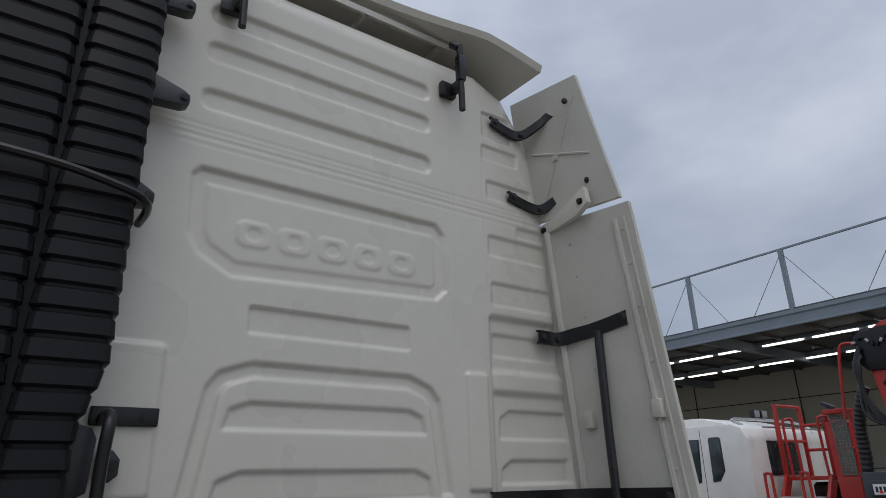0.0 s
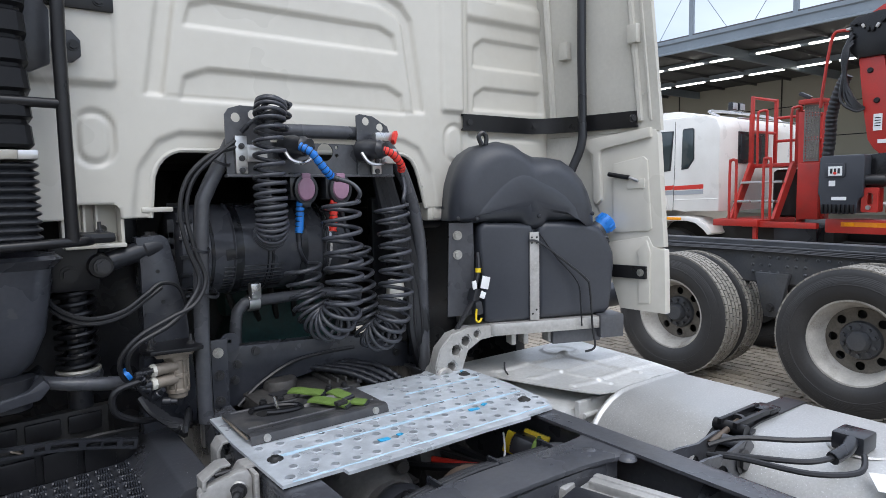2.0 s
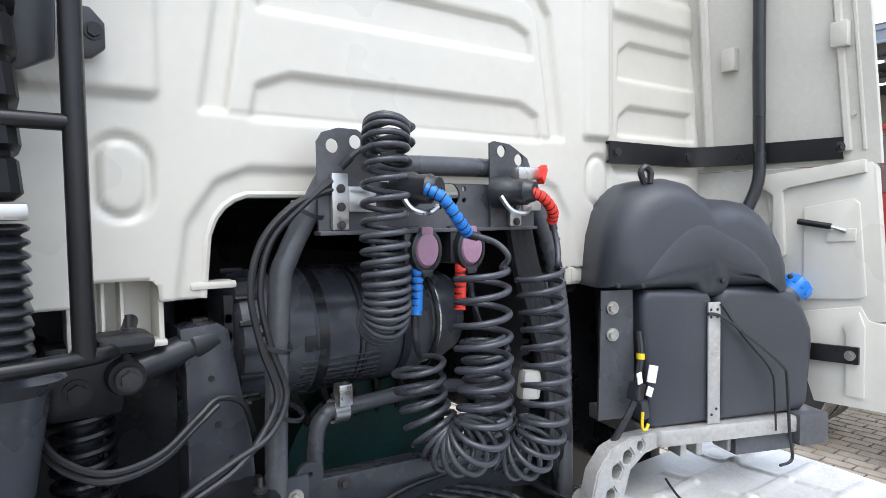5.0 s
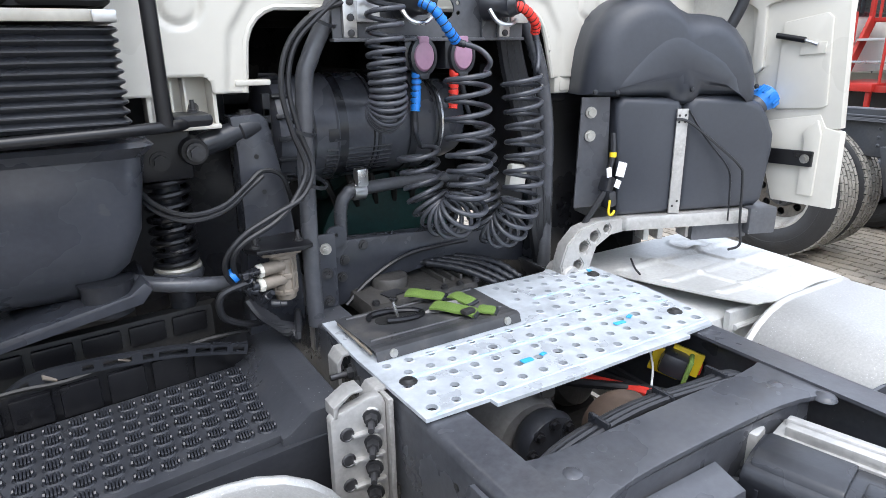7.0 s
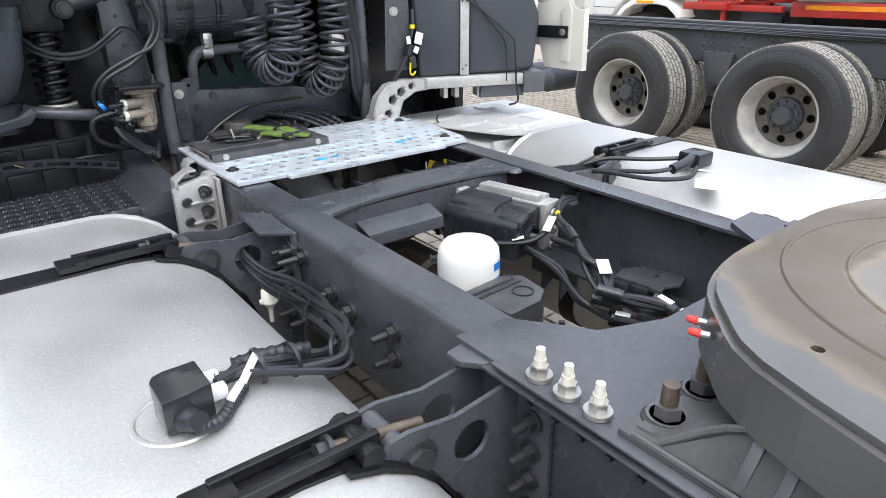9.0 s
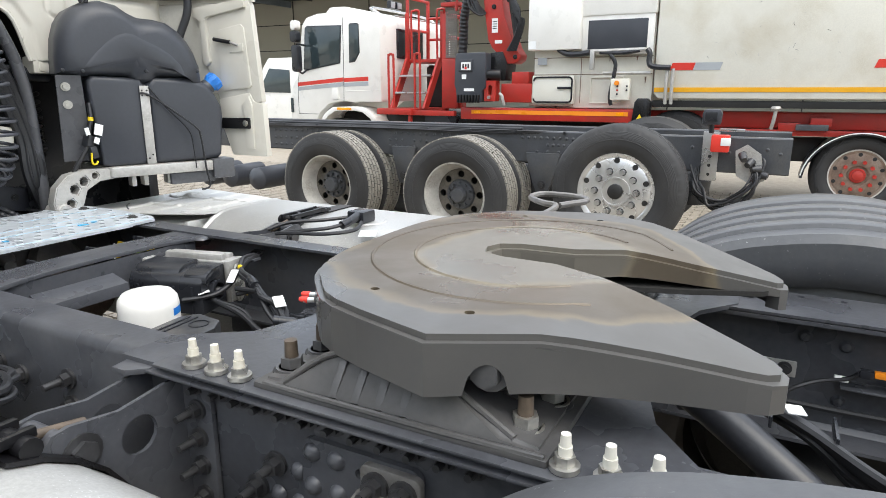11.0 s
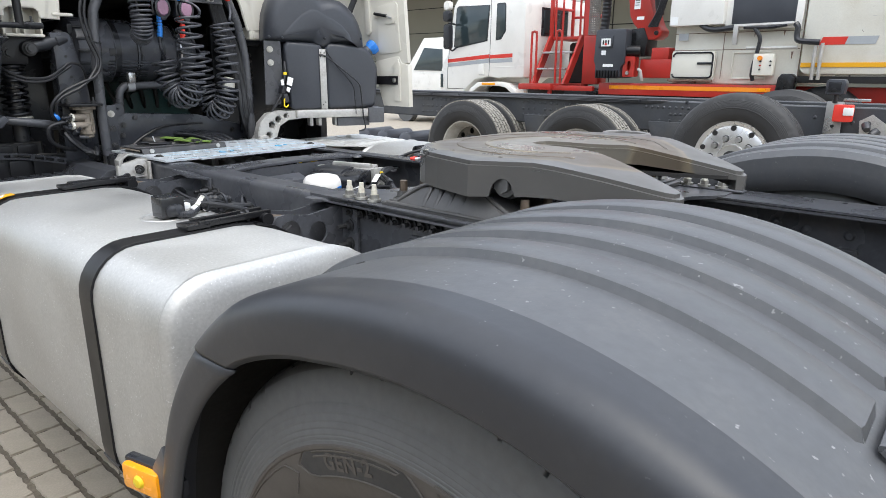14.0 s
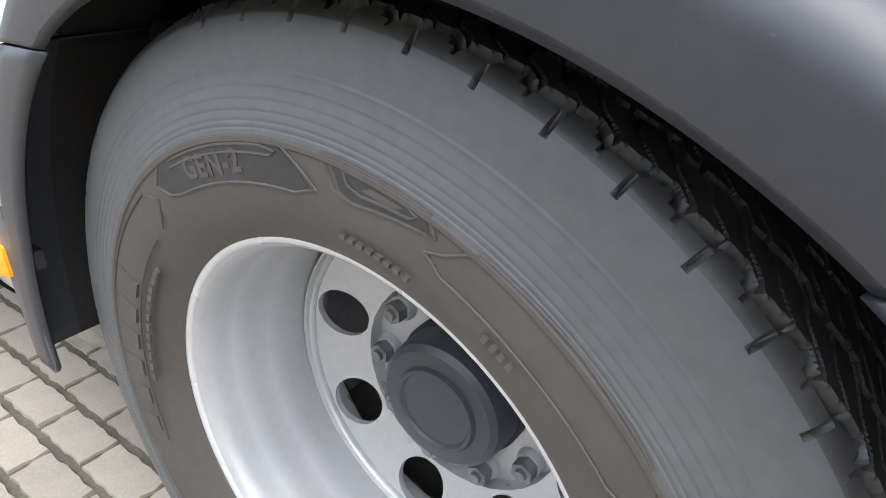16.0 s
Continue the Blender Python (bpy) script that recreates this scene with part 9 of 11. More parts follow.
sm = thing("valve_bracket", (0.26, -0.05, 1.28), "small cream metal bracket behind the coiled hoses", "bracket")
part("plate", box(BM(), (0.255, -0.03, 1.30), (0.065, 0.03, 0.075), 0.012, pose(0.255, -0.03, 1.30, 0, 10, 0)), CAB_IN, sm)

# ---- urea tank with cover and shelf ----
UV = Matrix(((0.934, -0.358, 0, 0.80), (-0.358, -0.934, 0, -0.27), (0, 0, 1, 0), (0, 0, 0, 1)))


def in_tank_frame(bm, flip=True):
    """Local x along the tank's face, y outwards from the face, z up."""
    bmesh.ops.transform(bm, matrix=UV, verts=bm.verts[:])
    bmesh.ops.recalc_face_normals(bm, faces=bm.faces[:])
    return bm


def soft_prism(profile, y0, y1, r):
    """A prism along y whose front edges (at y1) are rolled over by r."""
    bm = BM()
    c = Vector((sum(p[0] for p in profile) / len(profile), sum(p[1] for p in profile) / len(profile)))
    rows = []
    for k in range(8):
        a = k / 6 * math.pi / 2 if k < 7 else None
        if k == 7:
            y, f = y0, 0.0
        else:
            y, f = y1 - r + r * math.cos(a), r * (1 - math.sin(a))
        row = []
        for x, z in profile:
            d = Vector((x, z)) - c
            l_ = max(d.length, 1e-6)
            q = c + d * max(0, (l_ - f)) / l_
            row.append(bm.verts.new((q.x, y, q.y)))
        rows.append(row)
    n = len(profile)
    for a, b in zip(rows, rows[1:]):
        for k in range(n):
            bm.faces.new((a[k], a[(k + 1) % n], b[(k + 1) % n], b[k]))
    bm.faces.new(rows[0]), bm.faces.new(rows[-1])
    return bm


ut = thing("urea_tank", (0.80, -0.2, 1.15), "dark grey plastic urea tank with moulded cover and blue cap", "tank")
bm = in_tank_frame(soft_prism([(-0.268, 1.165), (-0.25, 1.158), (-0.085, 1.160), (-0.075, 1.17), (-0.075, 1.50), (-0.085, 1.52), (-0.27, 1.53), (-0.29, 1.51)], -0.26, 0.0, 0.022))
body = part("body", bm, GREYP, ut, sharp=50)
bm = in_tank_frame(soft_prism([(-0.06, 1.175), (-0.045, 1.160), (0.225, 1.162), (0.245, 1.18), (0.265, 1.35), (0.262, 1.40), (0.235, 1.455), (0.20, 1.50), (0.13, 1.525), (-0.04, 1.525), (-0.06, 1.50)], -0.26, 0.0, 0.03))
part("body_half", bm, GREYP, body, sharp=50)
part("waist", in_tank_frame(box(BM(), (-0.067, -0.14, 1.34), (0.05, 0.22, 0.34))), GREYP, body)
cov = [(-0.390, 1.535), (-0.388, 1.60), (-0.378, 1.67), (-0.355, 1.735), (-0.32, 1.78), (-0.265, 1.812), (-0.20, 1.824), (-0.14, 1.812), (-0.10, 1.785), (-0.06, 1.768), (0.0, 1.765), (0.055, 1.755), (0.10, 1.725), (0.14, 1.68), (0.165, 1.635), (0.185, 1.57), (0.188, 1.50), (0.165, 1.488), (0.13, 1.52), (-0.005, 1.522), (-0.03, 1.49), (-0.105, 1.49), (-0.13, 1.52), (-0.30, 1.525)]
cvr = part("cover", in_tank_frame(soft_prism(cov, -0.27, 0.020, 0.085)), GREYP, ut, "moulded dark grey plastic cover", 55)
bm = in_tank_frame(soft_prism([(-0.375, 1.535), (-0.350, 1.575), (-0.315, 1.630), (-0.27, 1.690), (-0.22, 1.738), (-0.165, 1.764), (-0.11, 1.768), (-0.05, 1.752), (0.01, 1.722), (0.065, 1.68), (0.115, 1.625), (0.155, 1.56), (0.168, 1.497), (0.13, 1.525), (-0.005, 1.527), (-0.03, 1.497), (-0.105, 1.497), (-0.13, 1.525)], -0.12, 0.0225, 0.095))
part("front_facet", bm, GREYP, cvr, sharp=75)
for x, z in ((-0.375, 1.548), (-0.305, 1.545), (-0.065, 1.548), (0.15, 1.552)):
    part("rivet", in_tank_frame(lathe(BM(), [(0.0, 0.006), (0.006, 0.005), (0.008, 0.0)], pose(x, 0.024, z, -90, 0, 0), 12)), BLACK, cvr)
part("loop_handle", in_tank_frame(tube(BM(), [(-0.265, -0.03, 1.81), (-0.276, -0.03, 1.838), (-0.262, -0.03, 1.852), (-0.248, -0.03, 1.838), (-0.25, -0.03, 1.81)], 0.009, 8, 4)), BLACK, cvr)
bm = lathe(BM(), [(0.0, 0.045), (0.034, 0.045), (0.038, 0.04), (0.038, 0.01), (0.032, 0.0), (0.036, -0.05), (0.0, -0.06)], pose(0.232, -0.06, 1.495, 0, 52, 0), 28)
cp_ = part("filler_cap", in_tank_frame(bm), BLUEP, ut, "blue plastic filler cap")
for k in range(10):
    a = 2 * math.pi * k / 10
    part("grip_rib", in_tank_frame(box(BM(), (0, 0, 0), (0.008, 0.008, 0.028), 0.002, pose(0.232, -0.06, 1.495, 0, 52, 0) @ Matrix.Translation((0.038 * math.cos(a), 0.038 * math.sin(a), 0.026)))), BLUEP, cp_)
part("neck", in_tank_frame(lathe(BM(), [(0.0, 0.0), (0.034, 0.0), (0.04, -0.09), (0.0, -0.10)], pose(0.228, -0.06, 1.492, 0, 52, 0), 24)), GREYP, ut)
st2 = part("strap", in_tank_frame(box(BM(), (-0.077, 0.006, 1.325), (0.038, 0.006, 0.33), 0.002)), CAST, ut, "bare aluminium strap")
for x, z in ((-0.088, 1.47), (-0.068, 1.47), (-0.088, 1.45), (-0.068, 1.45), (-0.085, 1.185), (-0.07, 1.20)):
    part("hole", in_tank_frame(cyl(BM(), (x, 0.0085, z), (x, 0.0095, z), 0.004, seg=8)), DARK, st2)
part("side_bracket", in_tank_frame(plate_with_holes(BM(), [(-0.405, 1.19), (-0.395, 1.53), (-0.305, 1.53), (-0.30, 1.30), (-0.315, 1.19)], "y", -0.03, -0.022, [(-0.375, 1.48, 0.008), (-0.375, 1.41, 0.008)], 12)), FRAME, ut)
for z in (1.485, 1.415):
    part("bracket_bolt", in_tank_frame(hexbolt(BM(), (-0.365, -0.02, z), (0, 1, 0), 0.012, 0.01)), ZINC, ut)
single("strap_cable", in_tank_frame(tube(BM(), [(-0.10, 0.012, 1.46), (-0.06, 0.02, 1.45), (0.04, 0.03, 1.375), (0.118, 0.035, 1.31), (0.135, 0.035, 1.27), (0.15, 0.03, 1.12), (0.16, 0.03, 1.045), (0.12, 0.03, 1.03)], 0.0045, 6, 5)), CABLE, "thin black cable hanging over the urea tank", "cable")
single("strap_cable", in_tank_frame(tube(BM(), [(-0.06, 0.012, 1.485), (0.0, 0.02, 1.40), (0.085, 0.03, 1.30), (0.10, 0.03, 1.22), (0.105, 0.03, 1.13)], 0.003, 5, 5)), CABLE, "thin black cable hanging over the urea tank", "cable")
shf = thing("tank_shelf", (0.8, -0.25, 1.06), "grey cast aluminium shelf under the urea tank", "shelf")
part("shelf", in_tank_frame(prism(BM(), [(-0.30, -0.28), (-0.27, -0.02), (-0.24, 0.016), (0.25, 0.018), (0.27, -0.28)], "z", 1.112, 1.158, 0.008)), CAST, shf)
part("corner_guard", in_tank_frame(box(BM(), (0.235, -0.02, 1.12), (0.10, 0.10, 0.09), 0.01)), FRAME, shf)
part("lower_plate", in_tank_frame(box(BM(), (0.10, -0.05, 1.085), (0.20, 0.10, 0.05), 0.006)), FRAME, shf)
for x in (-0.15, -0.10, 0.0):
    part("foot", in_tank_frame(box(BM(), (x, -0.05, 1.09), (0.02, 0.06, 0.05), 0.005)), CAST, shf)
bm = plate_with_holes(BM(), [(0.315, 1.04), (0.335, 1.10), (0.385, 1.145), (0.46, 1.16), (0.60, 1.15), (0.62, 1.11), (0.52, 1.105), (0.46, 1.075), (0.43, 1.0), (0.40, 0.96), (0.33, 0.97)], "y", -0.185, -0.14, [(0.450, 1.112, 0.022), (0.408, 1.085, 0.023), (0.385, 1.030, 0.021), (0.50, 1.130, 0.016)], 5)
bmesh.ops.bevel(bm, geom=[e for e in bm.edges if len(e.link_faces) == 2 and e.calc_face_angle() > 0.9], offset=0.004, segments=2, affect="EDGES")
part("support_arm", bm, CAST, shf, "cast aluminium arm with openings")
part("drum_boss", lathe(BM(), [(0.018, 0.0), (0.030, 0.0), (0.034, 0.006), (0.034, 0.085), (0.018, 0.085)], pose(0.352, -0.195, 1.000, -90, 0, 0), 28, True), CAST, shf)
cn = thing("sensor_plugs", (0.52, -0.15, 1.25), "black sensor plugs with white tags and yellow clip", "connector")
part("plug", box(BM(), (0.50, -0.17, 1.27), (0.035, 0.035, 0.05), 0.008, pose(0.50, -0.17, 1.27, 0, 20, 10)), BLACK, cn)
part("plug", box(BM(), (0.505, -0.18, 1.225), (0.03, 0.035, 0.05), 0.008, pose(0.505, -0.18, 1.225, 0, -10, 0)), BLACK, cn)
part("tag", box(BM(), (0, 0, 0), (0.035, 0.004, 0.045), 0.001, pose(0.533, -0.195, 1.315, 0, 15, 0)), LABEL, cn)
part("tag", box(BM(), (0, 0, 0), (0.022, 0.004, 0.025), 0.001, pose(0.518, -0.198, 1.272, 0, 25, 0)), LABEL, cn)
part("tag", box(BM(), (0, 0, 0), (0.018, 0.004, 0.03), 0.001, pose(0.487, -0.19, 1.31, 0, -10, 0)), LABEL, cn)
part("yellow_clip", tube(BM(), [(0.487, -0.20, 1.225), (0.485, -0.20, 1.185), (0.50, -0.20, 1.178), (0.51, -0.20, 1.19)], 0.004, 6, 4), YELLOW, cn)
part("yellow_band", cyl(BM(), (0.525, -0.165, 1.365), (0.523, -0.166, 1.35), 0.011, seg=10), YELLOW, cn)
part("lead", tube(BM(), [(0.535, -0.15, 1.42), (0.525, -0.165, 1.36), (0.505, -0.17, 1.30), (0.49, -0.175, 1.25), (0.44, -0.16, 1.17), (0.40, -0.13, 1.08)], 0.009, 8, 5), CABLE, cn)

# opened storage flap of the side skirt
fp = thing("side_skirt_flap", (1.13, -0.35, 1.17), "cream-white plastic skirt panel with moulded inner ribs", "panel")
def skirt_x(y):
    return 1.05 - 0.2143 * y
def flap(poly, t0, t1, bev=0.004):
    bm = prism(BM(), poly, "x", t0, t1, bev)
    for v in bm.verts:
        v.co.x += skirt_x(v.co.y)
    return bm
up_ = part("upper_panel", flap([(-0.19, 1.83), (-0.46, 1.865), (-0.47, 1.845), (-0.50, 1.42), (-0.30, 1.38), (-0.22, 1.60)], 0.0, 0.03), CAB, fp)
part("frame_bead", flap([(-0.19, 1.80), (-0.19, 1.84), (-0.45, 1.872), (-0.45, 1.835), (-0.26, 1.80), (-0.245, 1.79), (-0.255, 1.60), (-0.235, 1.58), (-0.22, 1.60), (-0.22, 1.78)], -0.016, 0.002), CAB, up_)
part("raised_field", flap([(-0.30, 1.74), (-0.42, 1.765), (-0.435, 1.75), (-0.455, 1.49), (-0.44, 1.48), (-0.31, 1.47), (-0.30, 1.49)], -0.008, 0.002), CAB, up_)
lo_ = part("lower_panel", flap([(-0.28, 1.43), (-0.44, 1.46), (-0.46, 1.42), (-0.505, 1.41), (-0.512, 1.165), (-0.33, 1.17), (-0.29, 1.30)], -0.004, 0.028), CAB, fp)
part("pocket_rim", flap([(-0.40, 1.40), (-0.44, 1.445), (-0.455, 1.40), (-0.455, 1.20), (-0.41, 1.20), (-0.41, 1.38)], -0.014, -0.003), CAB, lo_)
part("hinge_bar", flap([(-0.28, 1.345), (-0.445, 1.345), (-0.445, 1.295), (-0.28, 1.295)], -0.025, -0.012, 0.003), BLACKM, fp, "black steel hinge bar")
part("hinge_bolt", hexbolt(BM(), (skirt_x(-0.425) - 0.025, -0.425, 1.32), (-1, 0, 0), 0.010, 0.008), ZINC, fp)
part("gas_strut", tube(BM(), [(skirt_x(-0.29) - 0.02, -0.29, 1.70), (skirt_x(-0.36) - 0.02, -0.375, 1.685)], 0.009, 10), BLACKM, fp)
part("strut_rod", tube(BM(), [(skirt_x(-0.37) - 0.02, -0.37, 1.686), (skirt_x(-0.40) - 0.018, -0.41, 1.672)], 0.005, 8), STEEL, fp)
part("strut_plate", flap([(-0.36, 1.675), (-0.43, 1.68), (-0.43, 1.645), (-0.36, 1.64)], -0.014, -0.006, 0.002), CAB, fp)

# ---- aluminium cover sheets on the far side ----
ds = thing("heat_shield", (0.85, -0.35, 0.93), "dull pressed aluminium heat shield over the exhaust box", "heat shield")
bm = BM()
nx, ny = 130, 110
rows = []
for j in range(ny + 1):
    row = []
    for i in range(nx + 1):
        u, v = i / nx, j / ny
        x0, x1 = 0.47 + 0.20 * v, 1.20 - 0.06 * v
        x, y = x0 + (x1 - x0) * u, 0.0 - 0.60 * v
        z = 0.972
        for u0 in (0.33, 0.66):
            z += 0.006 * math.exp(-((u - u0) / 0.022) ** 4) * (0.15 < v < 0.9)
        for v0 in (0.30, 0.55, 0.80):
            z += 0.007 * math.exp(-((v - v0) / 0.028) ** 4) * (0.08 < u < 0.95)
        r_ = math.hypot((u - 0.72) * 0.7, (v - 0.2) * 0.6)
        z += 0.008 * math.exp(-((r_ - 0.07) / 0.008) ** 2) - 0.06 * max(0, u - 0.97) * 10 * 0.03 + 0.008 * math.sin(9 * u + 2) * v ** 6
        row.append(bm.verts.new((x, y, z)))
    rows.append(row)
faces = [bm.faces.new((rows[j][i], rows[j][i + 1], rows[j + 1][i + 1], rows[j + 1][i])) for j in range(ny) for i in range(nx)]
ext = bmesh.ops.extrude_face_region(bm, geom=faces, use_keep_orig=True)
bmesh.ops.translate(bm, vec=(0, 0, -0.004), verts=[g for g in ext["geom"] if isinstance(g, bmesh.types.BMVert)])
bmesh.ops.recalc_face_normals(bm, faces=bm.faces[:])
part("top_sheet", bm, SHEET, ds, sharp=60)
part("side_sheet", prism(BM(), [(0.62, 0.95), (1.12, 0.945), (1.14, 0.90), (1.12, 0.55), (0.62, 0.50)], "y", -0.54, -0.56, 0.006), SHEET, ds)
for k in range(4):
    part("side_bead", tube(BM(), [(0.64, -0.565, 0.90 - 0.06 * k), (0.9, -0.568, 0.905 - 0.06 * k), (1.1, -0.565, 0.91 - 0.06 * k)], 0.009, 8), SHEET, ds)
part("exhaust_box", box(BM(), (0.83, -0.25, 0.72), (0.62, 0.58, 0.42), 0.04), SHEET, ds)
single("loose_wire", tube(BM(), [(0.67, -0.14, 0.985), (0.60, -0.22, 0.99), (0.57, -0.27, 0.988)], 0.0035, 5, 4), CABLE, "thin black wire lying on the heat shield", "wire")

# senders on the far tank
sn = thing("far_tank_sender", (0.76, -1.3, 0.985), "black sender box with looped cables on the far tank", "sensor")
part("housing", box(BM(), (0.80, -1.295, 1.012), (0.08, 0.075, 0.045), 0.008), BLACK, sn)
part("flange", lathe(BM(), [(0.0, 0.004), (0.07, 0.004), (0.075, 0.0)], Matrix.Translation((0.83, -1.30, 0.985)), 28), ALU, sn)
part("sleeve", tube(BM(), [(0.76, -1.305, 1.02), (0.72, -1.31, 1.012), (0.67, -1.30, 1.0)], 0.016, 10, 4), BLACK, sn)
for k, p in enumerate(([(0.70, -1.31, 1.005), (0.62, -1.27, 0.995), (0.57, -1.17, 0.985), (0.55, -1.08, 0.97)], [(0.73, -1.345, 1.005), (0.66, -1.36, 0.99), (0.58, -1.29, 0.985), (0.55, -1.15, 0.98), (0.54, -1.06, 0.965)], [(0.80, -1.28, 1.01), (0.70, -1.20, 1.005), (0.62, -1.10, 1.0), (0.56, -1.05, 0.98)])):
    part("cable", tube(BM(), p, 0.007, 7, 6), CABLE, sn)
single("tank_print", box(BM(), (0.66, -1.42, 0.9853), (0.10, 0.06, 0.001), 0, pose(0.66, -1.42, 0.9856, 0, 0, 30)), LABEL, "pale printed sticker on the far tank", "sticker")


# ---- the neighbouring vehicles ----
def worn_blocks(R, half, m):
    """Rows of hooked tread blocks standing proud of the carcass."""
    bm = BM()
    n = 52
    pitch = 2 * math.pi * R / n
    rows_ = ((-0.098, 0.040), (-0.050, 0.044), (0.0, 0.044), (0.050, 0.044), (0.098, 0.040))
    for r_i, (u0, w) in enumerate(rows_):
        for i in range(n):
            s0 = pitch * (i + 0.37 * r_i)
            L_, h = pitch * 0.86, w / 2
            k = 0.006 if r_i % 2 else -0.006
            poly = [(0, -h), (L_ * 0.5, -h + 0.006), (L_, -h), (L_ + k, 0), (L_, h), (L_ * 0.5, h - 0.006), (0, h), (k, 0)]
            hi = [bm.verts.new(m @ Vector(((R - 0.0005) * math.cos((s0 + a) / R), (R - 0.0005) * math.sin((s0 + a) / R), u0 + b))) for a, b in poly]
            lo = [bm.verts.new(m @ Vector(((R - 0.014) * math.cos((s0 + a) / R), (R - 0.014) * math.sin((s0 + a) / R), u0 + b))) for a, b in poly]
            bm.faces.new(hi)
            for q in range(8):
                bm.faces.new((hi[q], lo[q], lo[(q + 1) % 8], hi[(q + 1) % 8]))
    bmesh.ops.recalc_face_normals(bm, faces=bm.faces[:])
    return bm


def plain_wheel(parent, x_face, y, z, R, style, label, dual=False):
    """A wheel of a parked vehicle whose outer face looks towards -x; the tyre carries its rim, disc and nuts."""
    half = 0.15
    for k in range(2 if dual else 1):
        m = pose(x_face + half + 0.34 * k, y, z, 0, -90, 0)
        sp = tyre_side(R, 0.286, half)
        bm = lathe(BM(), sp, m, 72)
        lathe(bm, [(r, -h) for r, h in sp], m, 72)
        for f in [f for f in bm.faces if len(f.verts) > 4]:
            bm.faces.remove(f)
        t = part("wheel", bm, DARKRUB, parent, label, sharp=30)
        if dual:
            bm = lathe(BM(), [(R - 0.056, half - 0.017), (R - 0.03, half - 0.022), (R - 0.012, half - 0.034), (R - 0.011, 0.0), (R - 0.012, 0.034 - half), (R - 0.03, 0.022 - half), (R - 0.056, 0.017 - half)], m, 72)
            for f in [f for f in bm.faces if len(f.verts) > 4]:
                bm.faces.remove(f)
            band = part("tread_band", bm, DARKRUB, t)
            part("worn_tread", worn_blocks(R, half, m), CONCRETE_RUBBER, band, "pale dusty worn tread blocks", sharp=20)
        else:
            bm = BM()
            P, n = tread_mesh(R, half, 216, 27)
            vs = [[bm.verts.new(m @ Vector(p)) for p in row[::2]] for row in P.tolist()]
            for i in range(n):
                a, b = vs[i], vs[(i + 1) % n]
                for j in range(len(a) - 1):
                    bm.faces.new((a[j], a[j + 1], b[j + 1], b[j]))
            part("tread_band", bm, DARKRUB, t)
        if k == 0:
            w = t
    m = pose(x_face + half, y, z, 0, -90, 0)
    if style == "steel":
        bm = lathe(BM(), [(0.306, half - 0.045), (0.309, half - 0.036), (0.292, half - 0.036), (0.27, half - 0.08), (0.255, half - 0.14), (0.24, half - 0.19), (0.23, half - 0.20), (0.25, half - 0.20), (0.29, half - 0.05)], m, 48, True)
        part("rim", bm, PALERIM, w, "scuffed white-silver steel rim")
        holes = [(0.185 * math.cos(2 * math.pi * k / 8), 0.185 * math.sin(2 * math.pi * k / 8), 0.032) for k in range(8)]
        bm = plate_with_holes(BM(), [(0.235 * math.cos(2 * math.pi * k / 40), 0.235 * math.sin(2 * math.pi * k / 40)) for k in range(40)], "z", half - 0.20, half - 0.19, holes, 14)
        bmesh.ops.transform(bm, matrix=m, verts=bm.verts[:])
        part("wheel_disc", bm, DUSTYDISC, w)
        part("drum", lathe(BM(), [(0.0, half - 0.26), (0.22, half - 0.26), (0.22, half - 0.36), (0.0, half - 0.36)], m, 32), DARK, w)
        bm = lathe(BM(), [(0.0, half - 0.10), (0.06, half - 0.10), (0.075, half - 0.12), (0.08, half - 0.15), (0.13, half - 0.165), (0.14, half - 0.19)], m, 32)
        part("hub", bm, CHASSIS2, w)
        for k in range(10):
            a = 2 * math.pi * k / 10
            part("hub_nut", hexbolt(BM(), m @ Vector((0.105 * math.cos(a), 0.105 * math.sin(a), half - 0.16)), (-1, 0, 0), 0.014, 0.03), CHASSIS2, w)
    else:
        bm = lathe(BM(), [(0.30, half - 0.06), (0.304, half - 0.035), (0.29, half - 0.035), (0.265, half - 0.05), (0.235, half - 0.035), (0.12, half - 0.035), (0.10, half - 0.06), (0.10, half - 0.10)], m, 56)
        part("rim", bm, POLISHED if style == "alloy" else RUSTRIM, w, "polished aluminium rim" if style == "alloy" else "rusty brown rim")
        if style != "alloy":
            part("rim_ring", lathe(BM(), [(0.290, half - 0.034), (0.305, half - 0.030), (0.308, half - 0.036), (0.290, half - 0.040)], m, 56, True), PALERIM, w, "cream painted rim ring")
        for k in range(10):
            a = 2 * math.pi * k / 10
            part("hand_hole", cyl(BM(), m @ Vector((0.245 * math.cos(a), 0.245 * math.sin(a), half - 0.06)), m @ Vector((0.245 * math.cos(a), 0.245 * math.sin(a), half - 0.0335)), 0.022, seg=16), DARK, w)
            a += 0.31
            if style == "alloy":
                part("nut_seat", cyl(BM(), m @ Vector((0.165 * math.cos(a), 0.165 * math.sin(a), half - 0.05)), m @ Vector((0.165 * math.cos(a), 0.165 * math.sin(a), half - 0.0335)), 0.029, seg=16), DARKBOLT, w)
            part("wheel_nut", hexbolt(BM(), m @ Vector((0.165 * math.cos(a), 0.165 * math.sin(a), half - 0.035)), (-1, 0, 0), 0.023, 0.040, 0.0, False), STEEL if style == "alloy" else RED, w)
        if style == "alloy":
            part("hub_ring", lathe(BM(), [(0.098, half - 0.05), (0.104, half - 0.022), (0.116, half - 0.022), (0.120, half - 0.036)], m, 48), POLISHED, w)
